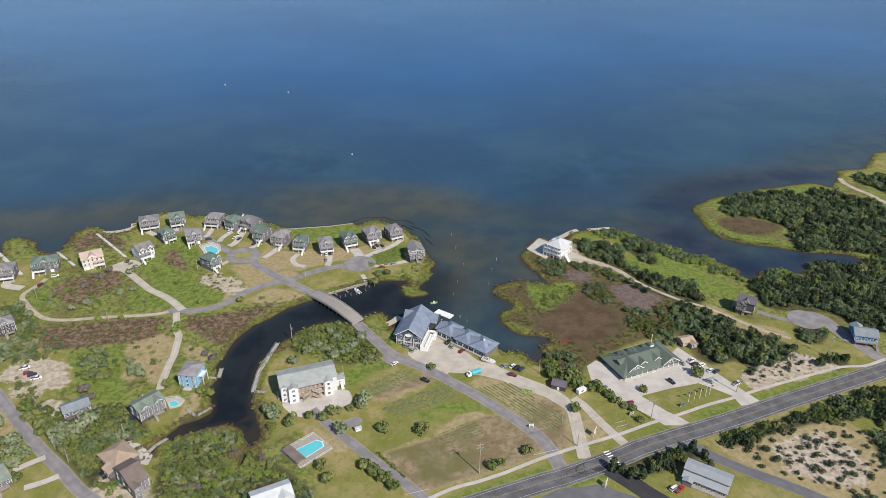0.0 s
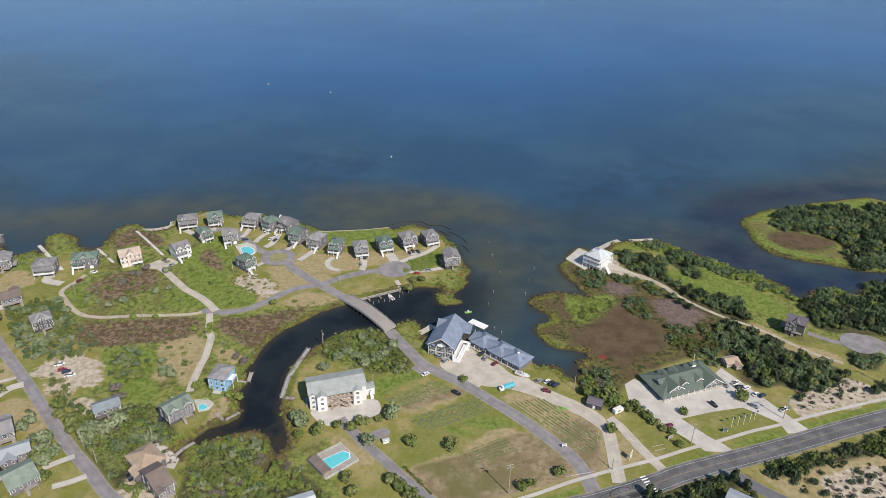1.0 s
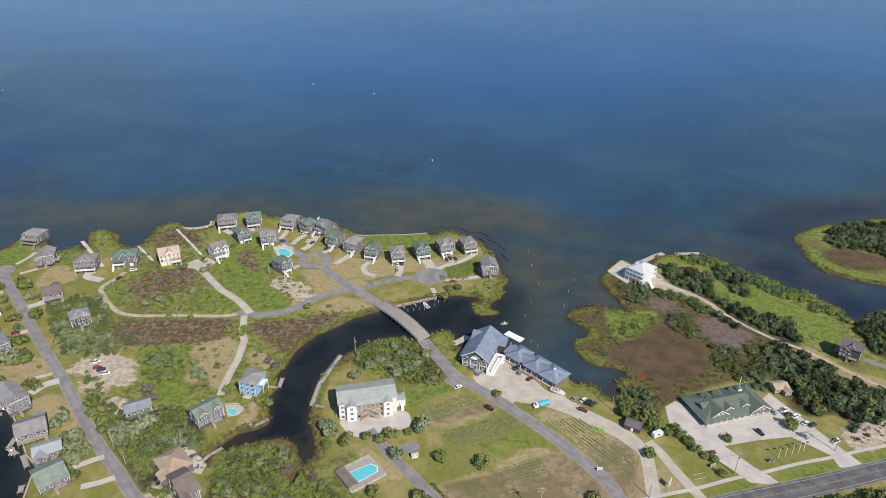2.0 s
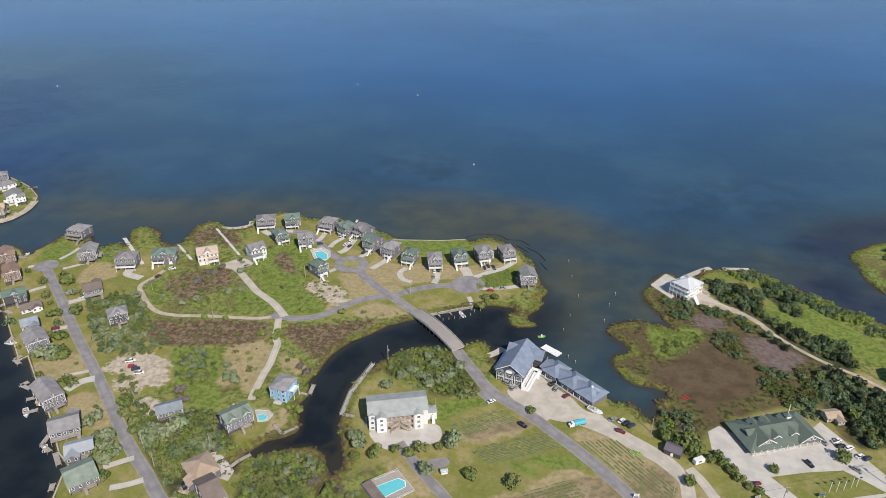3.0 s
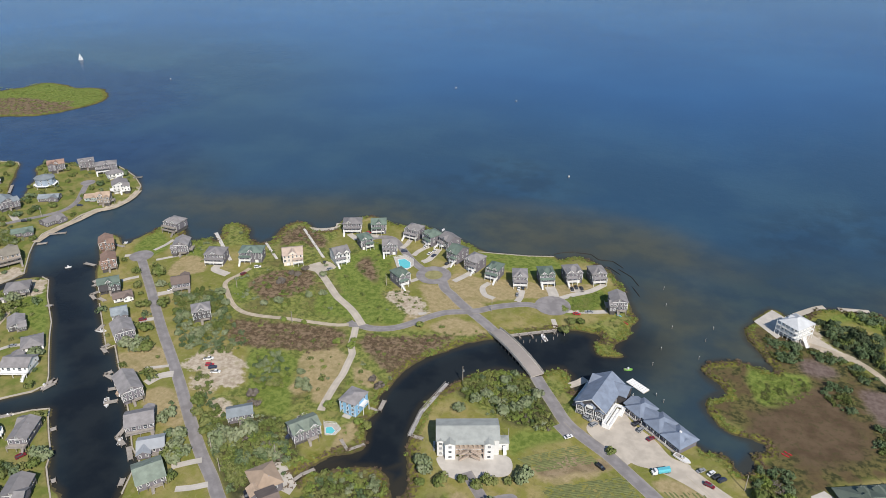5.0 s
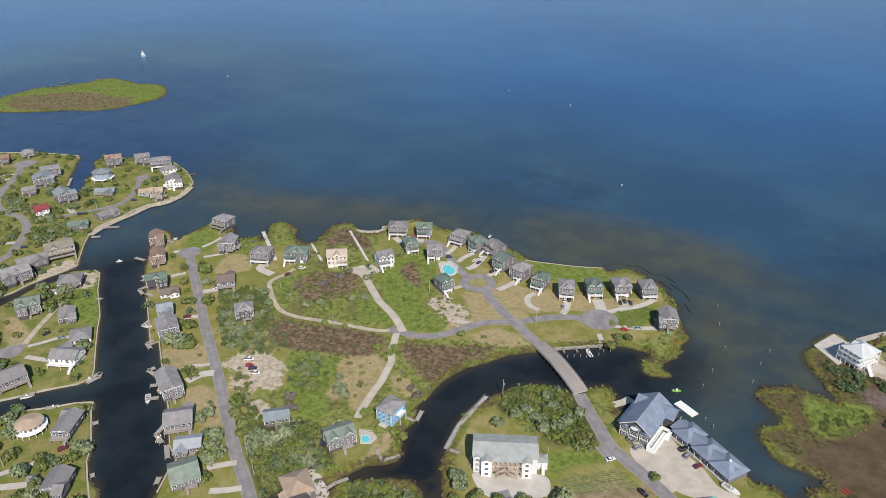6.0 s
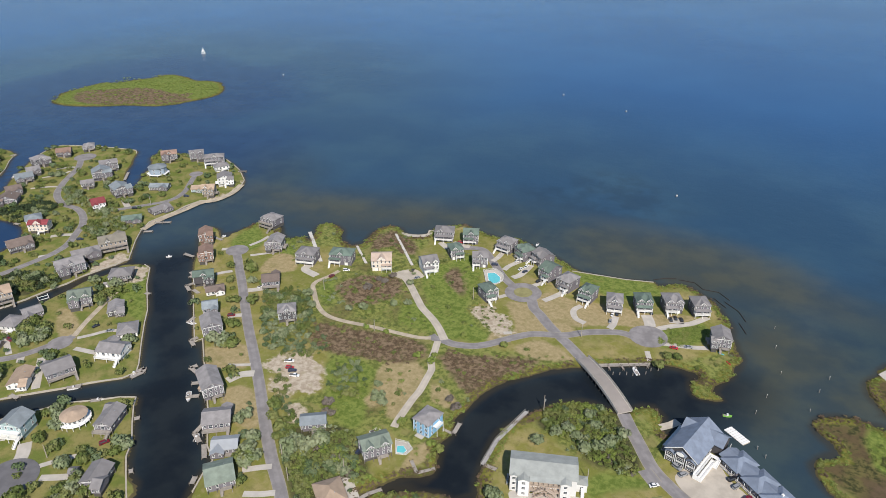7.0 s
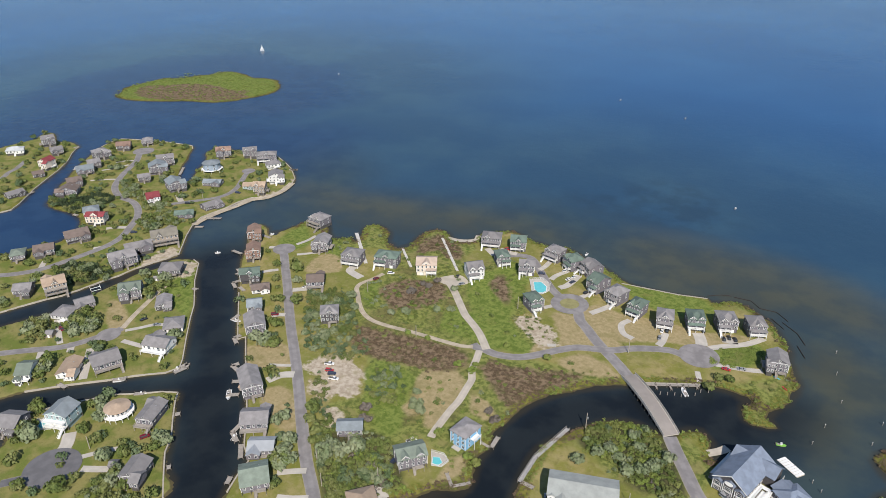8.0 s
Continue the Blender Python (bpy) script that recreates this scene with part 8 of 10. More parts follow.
def scatter(polys, gap, seed, house_gap=8.5, road_gap=2.5, shore_gap=1.0, share=1.0):
    """Random spots inside polygons, about gap metres apart, clear of houses, roads and water."""
    rng = np.random.default_rng(seed)
    out = []
    for poly in polys:
        poly = np.asarray(curve_through(poly, 5.0, True))
        lo, hi = poly.min(0), poly.max(0)
        gx, gy = np.meshgrid(np.arange(lo[0], hi[0], gap), np.arange(lo[1], hi[1], gap))
        s = np.stack([gx.ravel(), gy.ravel()], -1) + rng.uniform(-0.5, 0.5, (gx.size, 2)) * gap
        s = s[signed(poly, s[:, 0], s[:, 1], 30.0) + (lattice(s[:, 0], s[:, 1], 9, seed) - 0.5) * 8.0 > 0]
        s = s[rng.random(len(s)) < share]
        out.append(s)
    s = np.vstack(out)
    if not len(s):
        return s
    ix = np.clip(np.searchsorted(GX, s[:, 0]), 1, len(GX) - 1)
    iy = np.clip(np.searchsorted(GY, s[:, 1]), 1, len(GY) - 1)
    s = s[shore[iy, ix] > shore_gap]
    keep = np.ones(len(s), bool)
    for pts, d in ((HOUSES_AT, house_gap), (HOUSES_IN, house_gap), (ROAD_POINTS, road_gap)):
        for i in range(0, len(pts), 400):
            keep &= (((s[:, None] - pts[None, i : i + 400]) ** 2).sum(-1) > d * d).all(1)
    return s[keep]


MODELS = {n: [crown_arrays(40 + k, n, ((2.5 if n == 150 else 1.7) / n) ** 0.5 * 0.92, "dome", 6) for k in range(5)] for n in (24, 60, 150)}


def grove(name, spots, radius, tall, leaf, leaves, seed, label, category="thicket"):
    """Many plants grown together into one mass."""
    if not len(spots):
        return None
    rng = np.random.default_rng(seed)
    made = []
    for x, y in spots:
        q = MODELS[leaves][rng.integers(5)]
        a, r = rng.uniform(0, 6.283), radius * rng.uniform(0.5, 1.5)
        c, s = math.cos(a) * r, math.sin(a) * r
        h = r * tall * rng.uniform(0.75, 1.25)
        made.append(np.stack([q[..., 0] * c - q[..., 1] * s + x, q[..., 0] * s + q[..., 1] * c + y, q[..., 2] * h - 0.1], -1))
    return tagged(new(name, quads_mesh(name, np.concatenate(made), LEAF[leaf])), label, category, kind="stuff")


OVAL_SCRUB = [
    [(-234.5, 384.5), (-220.6, 398.8), (-203.4, 402.6), (-178.4, 385.1), (-189.1, 374.8), (-213.9, 374.6)],
    [(-260.8, 393.5), (-259.4, 407.6), (-247, 416.8), (-234, 425.5), (-222.3, 425.2), (-209.2, 411.4), (-209.1, 399.3), (-222.2, 387.5), (-241.9, 383.8), (-255.1, 380)],
]
VILLAGE_WOODS = [
    [(-205.7, 322.3), (-189.7, 329.1), (-174.9, 306.5), (-185.4, 298.2), (-197.2, 307.1)],
    [(-257.8, 333.3), (-241.6, 346.4), (-220.2, 336.2), (-225.2, 320.6), (-244, 316.2)],
    [(-192.6, 266.6), (-176.7, 264.5), (-150.2, 261.6), (-143.9, 250.7), (-161.5, 251.9), (-153.1, 233), (-163.8, 229.7), (-196, 255.9)],
    [(-288.6, 354.1), (-287.8, 374.9), (-263.6, 371.3), (-245.5, 353.9), (-243, 338.4), (-255, 330.3), (-274.7, 336.1)],
    [(-233.4, 301), (-226, 306), (-209.8, 290.6), (-189.2, 273.8), (-200.1, 269.5), (-217, 283.4)],
    [(-191.1, 261.6), (-184.9, 266.9), (-172.7, 266.4), (-159.3, 270.8), (-150.5, 264.9), (-147.5, 255.7), (-161.4, 251.1), (-156.9, 238.8), (-167.6, 231.7), (-181.2, 247.7)],
    [(-280.2, 341.6), (-285.7, 361.6), (-283.5, 373.1), (-270.3, 377.2), (-258.9, 369.4), (-260.5, 358.7), (-265.4, 345.3)],
    [(-270.1, 332.5), (-261.2, 340.3), (-245, 351.2), (-235.9, 332.7), (-240.5, 322.7), (-239.1, 313.5), (-250.1, 311.8)],
]
YARD_WOODS = [
    [(-399.6, 259.9), (-401, 268.4), (-387.4, 269.4), (-376, 267.7), (-367.2, 257.4), (-375.2, 252.2), (-387.1, 253.1)],
    [(-405, 237.8), (-413.2, 249.5), (-408.5, 254.1), (-398.8, 249.1), (-393.4, 238.2)],
    [(-365.9, 219.9), (-366.2, 226), (-357.9, 226.4), (-350.2, 219.3), (-356.9, 217.3)],
    [(-256.4, 185.3), (-258.8, 196), (-254, 197), (-245, 190.8), (-229.7, 201.6), (-225.8, 195.7), (-250.7, 179.4)],
    [(-487.9, 364), (-492.3, 380.2), (-470.9, 396.8), (-450.4, 397.2), (-453.4, 377.7), (-463.2, 364.2)],
    [(-563.5, 405.5), (-560.1, 420.4), (-525.7, 407.2), (-497, 411.4), (-484.3, 396), (-500.1, 385.8), (-522.1, 388)],
]
LOW_GREEN = [
    [(-51.2, 440.9), (-30.8, 458.9), (-25.5, 444.9), (-46.9, 427.9)],
]
near = scatter(NEAR_WOODS, 2.0, 11)
turn = lattice(near[:, 0], near[:, 1], 6, 21)
grove("thicket", near[turn < 0.41], 1.6, 1.0, "myrtle", 150, 1, "dense dark green shrub thicket beside the creek")
grove("thicket", near[(turn >= 0.41) & (turn < 0.45)], 1.6, 1.0, "silver", 150, 2, "silvery green shrub thicket beside the creek")
grove("thicket", near[(turn >= 0.45) & (turn < 0.51)], 1.6, 1.05, "bluegreen", 150, 45, "blue-green shrub thicket beside the creek")
grove("thicket", near[(turn >= 0.51) & (turn < 0.84)], 1.5, 0.9, "bright", 150, 3, "lighter green shrub thicket beside the creek")
grove("thicket", near[turn >= 0.84], 1.6, 0.8, "dead", 60, 33, "gray leafless brush in the thicket")
east = scatter(EAST_WOODS, 3.3, 12, 9.0, 4.0)
turn = lattice(east[:, 0], east[:, 1], 7, 22) * 0.7 + np.random.default_rng(50).random(len(east)) * 0.3
grove("woods", east[turn < 0.45], 2.5, 1.3, "cedar", 150, 4, "dense dark maritime woods on the shore", "woods")
grove("woods", east[(turn >= 0.45) & (turn < 0.52)], 2.4, 1.2, "myrtle", 150, 5, "dense green maritime woods on the shore", "woods")
grove("woods", east[turn >= 0.52], 2.4, 1.15, "bluegreen", 150, 6, "blue-green patches of the shore woods", "woods")
near = scatter(YARD_WOODS, 3.0, 41, 6.5, 2.5, 1.0, 0.85)
turn = np.random.default_rng(42).random(len(near))
grove("thicket", near[turn < 0.62], 2.4, 1.35, "myrtle", 150, 31, "dense dark green shrubs between the yards")
grove("thicket", near[turn >= 0.62], 2.4, 1.3, "silver", 150, 32, "silvery green shrubs between the yards")
near = scatter(VILLAGE_WOODS, 2.5, 43, 6.5, 2.4, 1.0, 0.6)
turn = lattice(near[:, 0], near[:, 1], 7, 44)
grove("thicket", near[turn < 0.4], 1.8, 1.1, "myrtle", 150, 34, "dense green shrub thicket between the houses")
grove("thicket", near[(turn >= 0.4) & (turn < 0.66)], 1.9, 1.15, "bluegreen", 150, 46, "dense blue-green shrub thicket between the houses")
grove("thicket", near[turn >= 0.66], 1.9, 1.15, "silver", 150, 35, "dense silvery green shrub thicket between the houses")
hedge = scatter(HEDGES, 2.2, 13, 8.5, 3.6)
turn = lattice(hedge[:, 0], hedge[:, 1], 7, 23)
grove("hedge", hedge[turn < 0.6], 1.9, 1.2, "cedar", 60, 7, "row of dark green shrubs beside the road", "hedge")
grove("hedge", hedge[turn >= 0.6], 2.0, 1.2, "myrtle", 60, 8, "row of green shrubs beside the road", "hedge")
near = scatter(OVAL_SCRUB, 3.4, 45, 6.0, 2.2, 1.0, 0.36)
turn = lattice(near[:, 0], near[:, 1], 7, 46)
grove("scrub", near[turn < 0.45], 1.7, 0.75, "myrtle", 60, 37, "low dark green scrub inside the looped track", "scrub")
grove("scrub", near[(turn >= 0.45) & (turn < 0.75)], 1.5, 0.6, "bright", 60, 38, "low bright green scrub inside the looped track", "scrub")
grove("scrub", near[turn >= 0.75], 1.4, 0.5, "heath", 60, 39, "low brown scrub inside the looped track", "scrub")
line = np.linspace(*[np.array(q) for q in [(-29.4, 248.6), (-15.9, 233.7)]], 26)
grove("hedge", line, 0.9, 1.0, "myrtle", 60, 48, "low clipped dark green hedge beside the lane", "hedge")
low = scatter(LOW_GREEN, 2.0, 14, 5.0, 2.0)
grove("undergrowth", low, 1.6, 0.3, "bright", 60, 9, "low bright green marsh shrubs", "undergrowth")
heath_spots = scatter(HEATH[:3], 2.2, 15, 6.0, 2.2, 1.0, 0.7)
grove("heath", heath_spots, 1.2, 0.4, "heath", 24, 10, "low brown marsh heath", "heath")
marsh_low = scatter(MARSH_SHRUBS, 2.6, 47, 6.0, 2.4, 0.6, 0.85)
turn = lattice(marsh_low[:, 0], marsh_low[:, 1], 6, 51)
grove("marsh_shrubs", marsh_low[turn < 0.5], 1.9, 0.7, "sedge", 150, 40, "low olive green shrubs over the marsh", "shrubs")
grove("marsh_shrubs", marsh_low[turn >= 0.5], 2.0, 0.95, "bluegreen", 150, 42, "blue-green shrubs over the marsh", "shrubs")
corner = scatter([[(66.1, 402.0), (88.1, 409.7), (87.9, 395.0), (79.3, 377.6), (64.6, 375.5), (60.3, 384.2)]], 2.2, 53, 6.0, 2.4, 0.6, 0.8)
turn = lattice(corner[:, 0], corner[:, 1], 6, 54)
grove("marsh_shrubs", corner[turn < 0.6], 1.4, 0.5, "bright", 60, 49, "low bright green shrubs in the marsh corner", "shrubs")
grove("marsh_shrubs", corner[turn >= 0.6], 1.5, 0.5, "sedge", 60, 50, "low olive green shrubs in the marsh corner", "shrubs")
sandy = scatter([[(-166.1, 411.5), (-160.6, 417.9), (-150.6, 417.8), (-140.7, 413.2), (-131.8, 404.3), (-130.5, 394.9), (-138.9, 393.3), (-145.8, 396), (-154.3, 401.5)]], 3.4, 48, 5.0, 2.0, 1.0, 0.5)
grove("sand_scrub", sandy, 1.1, 0.8, "myrtle", 60, 41, "small green shrubs on the bare sand", "scrub")
wild_spots = scatter(WILD[:2] + WILD[5:10], 4.2, 17, 5.5, 2.6, 0.6, 0.28)
turn = lattice(wild_spots[:, 0], wild_spots[:, 1], 11, 25)
grove("rough_grass", wild_spots[turn < 0.5], 1.5, 0.35, "bright", 60, 11, "rough green tussocks and low scrub", "grass")
grove("rough_grass", wild_spots[(turn >= 0.5) & (turn < 0.72)], 1.7, 0.7, "myrtle", 60, 12, "dark green low scrub", "grass")
grove("rough_grass", wild_spots[turn >= 0.78], 1.8, 0.8, "silver", 60, 36, "silvery green low scrub", "grass")
yards = scatter([BLOCK_SOUTH, BLOCK_MID, BLOCK_NORTH + BLOCK_NORTH_B, BLOCK_FAR, YARD_STREET], 7.0, 20, 8.0, 3.4, 2.2, 0.42)
turn = np.random.default_rng(5).random(len(yards))
grove("yard_shrubs", yards[turn < 0.6], 2.7, 1.05, "myrtle", 150, 15, "scattered dark green yard shrubs", "shrubs")
grove("yard_shrubs", yards[turn >= 0.6], 2.9, 1.05, "bluegreen", 150, 17, "scattered blue-green yard shrubs", "shrubs")
rows_, cols_ = np.nonzero((shore > 0.3) & (shore < 5.0) & (built < 0.3) & (PX > -420) & (PX < 330) & (PY > 200) & (PY < 540))
pick = np.random.default_rng(31).choice(len(rows_), min(len(rows_), 4600), replace=False)
bank = np.stack([PX[rows_[pick], cols_[pick]], PY[rows_[pick], cols_[pick]]], -1) + np.random.default_rng(32).uniform(-0.9, 0.9, (len(pick), 2))
bank = bank[[(((bank[i] - HOUSES_IN) ** 2).sum(1) > 64).all() and (((bank[i] - ROAD_POINTS) ** 2).sum(1) > 9).all() for i in range(len(bank))]]
turn = lattice(bank[:, 0], bank[:, 1], 11, 33)
grove("reeds", bank[turn < 0.5], 1.0, 0.5, "heath", 24, 22, "brown reeds along the marshy bank", "reeds")
grove("reeds", bank[turn >= 0.5], 1.0, 0.45, "bright", 24, 23, "green reeds along the marshy bank", "reeds")
shore_wood = scatter(SHORE_STRIPS, 2.6, 27, 9.0, 2.5, 2.0, 0.85)
turn = lattice(shore_wood[:, 0], shore_wood[:, 1], 8, 28)
grove("woods", shore_wood[turn < 0.55], 2.3, 0.85, "bluegreen", 150, 20, "green shoreline shrubs beside the lawn", "woods")
grove("woods", shore_wood[turn >= 0.55], 2.3, 0.8, "bright", 150, 21, "bright green shoreline shrubs beside the lawn", "woods")
scrub = scatter([[(133.8, 254.6), (149.7, 260.5), (177.3, 272.9), (198.4, 275.1), (208.4, 266.9), (213.2, 251.4), (195.8, 220.3), (178.6, 219.6), (161.9, 226.5), (144.7, 240.7)], [(169.3, 311.8), (183, 322.2), (202.6, 330.5), (213.2, 325.2), (222.3, 317.4), (202.8, 309.6), (180.5, 301.1), (166.4, 296.2)]], 5.3, 18, 6.0, 3.0, 1.0, 0.85)
grove("dune_scrub", scrub, 1.75, 0.85, "cedar", 150, 13, "scattered dark shrubs on pale dune sand", "scrub")
brush = scatter([SAND[5], SAND[4]], 2.6, 52, 5.0, 3.0, 1.0, 0.55)
grove("dune_brush", brush, 1.1, 0.45, "dead", 24, 47, "gray leafless brush over the dune sand", "brush")
isle = scatter([LUSH[16]], 4.5, 19, 5.0, 2.0, 0.5, 0.5)
grove("island_grass", isle, 2.0, 0.3, "bright", 24, 14, "bright green marsh grass on the low island", "grass")

# ---- vehicles ----
PAINT = {n: surface("paint_" + n, c, 0.3, 0.1, 0.06, 2.0, 3.0, spec=0.6) for n, c in {"white": (0.78, 0.78, 0.78), "black": (0.02, 0.02, 0.025), "gray": (0.28, 0.29, 0.31), "red": (0.45, 0.02, 0.03), "maroon": (0.18, 0.015, 0.03), "blue": (0.10, 0.17, 0.26), "navy": (0.03, 0.04, 0.08), "aqua": (0.12, 0.48, 0.58), "green": (0.25, 0.55, 0.10)}.items()}
LAMP = surface("lamp_lens", (0.75, 0.74, 0.70), 0.2, spec=0.7)
TAIL = surface("tail_lens", (0.35, 0.02, 0.02), 0.3)
VEH = {}


def loft(name, sections, material):
    """A closed hull through cross sections (x, half width, low z, high z, top half width)."""
    v, f = [], []
    for x, w, lo, hi, tw in sections:
        v += [(x, -w, lo), (x, w, lo), (x, w, (lo + hi) / 2), (x, tw, hi), (x, -tw, hi), (x, -w, (lo + hi) / 2)]
    n = len(sections)
    for i in range(n - 1):
        f += [(6 * i + k, 6 * i + 6 + k, 6 * i + 6 + (k + 1) % 6, 6 * i + (k + 1) % 6) for k in range(6)]
    f += [tuple(range(6)), tuple(reversed(range(6 * n - 6, 6 * n)))]
    me = mesh_of(name, v, f, material)
    bm = bmesh.new()
    bm.from_mesh(me)
    bmesh.ops.recalc_face_normals(bm, faces=bm.faces[:])
    bm.to_mesh(me)
    bm.free()
    return me


def wheel_meshes():
    if "tyre" not in VEH:
        def drum(name, r, half, mat):
            v = [(r * math.cos(t * math.pi / 7), y, r * math.sin(t * math.pi / 7)) for y in (-half, half) for t in range(14)]
            return mesh_of(name, v, [(t, (t + 1) % 14, 14 + (t + 1) % 14, 14 + t) for t in range(14)] + [tuple(reversed(range(14))), tuple(range(14, 28))], mat)
        VEH["tyre"], VEH["rim"] = drum("tyre", 0.36, 0.12, RUBBER), drum("rim", 0.22, 0.135, GALV)
    return VEH["tyre"], VEH["rim"]


def vehicle(kind, colour, x, y, yaw):
    """A parked car, wagon or pickup; the nose points along +x before the turn."""
    word = {"sedan": "parked saloon car", "suv": "parked sport wagon", "pickup": "parked pickup truck"}[kind]
    ob = thing("car" if kind != "pickup" else "pickup", pose(x, y, 0.1, 0, 0, yaw), f"{colour} {word} standing on its wheels", "car", "parked cars")
    key = (kind, colour)
    if key not in VEH:
        p = PAINT[colour]
        long = {"sedan": 2.35, "suv": 2.4, "pickup": 2.8}[kind]
        hood = {"sedan": 0.86, "suv": 1.0, "pickup": 1.05}[kind]
        body = loft("body", [(-long, 0.78, 0.35, hood - 0.12, 0.7), (-long + 0.15, 0.9, 0.28, hood, 0.82), (long * 0.5, 0.92, 0.26, hood, 0.84), (long - 0.25, 0.9, 0.28, hood - 0.08, 0.8), (long, 0.76, 0.36, hood - 0.25, 0.68)], p)
        top = {"sedan": (-1.7, -1.0, 0.45, 1.15, 1.42), "suv": (-2.25, -2.0, 0.55, 1.25, 1.75), "pickup": (-0.35, -0.2, 1.1, 1.7, 1.85)}[kind]
        a, b, c, d, h = top
        cabin = loft("cabin", [(a, 0.8, hood - 0.05, hood + 0.02, 0.78), (b, 0.8, hood - 0.05, h - 0.05, 0.62), (c, 0.8, hood - 0.05, h - 0.05, 0.62), (d, 0.8, hood - 0.05, hood + 0.02, 0.78)], GLASS)
        rf = loft("roof", [(b - 0.05, 0.66, h - 0.06, h, 0.56), ((b + c) / 2, 0.68, h - 0.06, h + 0.03, 0.58), (c + 0.02, 0.66, h - 0.06, h, 0.56)], p)
        VEH[key] = body, cabin, rf, long, hood
        VEH["lamp"], VEH["tail"] = boxes("headlight", LAMP, [(-0.05, -0.18, -0.08, 0.04, 0.18, 0.08)]), boxes("tail_light", TAIL, [(-0.04, -0.14, -0.1, 0.05, 0.14, 0.1)])
        VEH["bed"] = boxes("bed", VOID, [(-2.65, -0.7, 1.0, -0.45, 0.7, 1.07)])
    body, cabin, rf, long, hood = VEH[key]
    b = part("body", body, ob)
    part("cabin_glass", cabin, b)
    part("roof", rf, b)
    if kind == "pickup":
        part("bed", VEH["bed"], b)
    tyre, rim = wheel_meshes()
    for wx in (-long * 0.6, long * 0.62):
        for wy in (-0.8, 0.8):
            part("wheel", tyre, ob, at=pose(wx, wy, 0.34))
    return ob


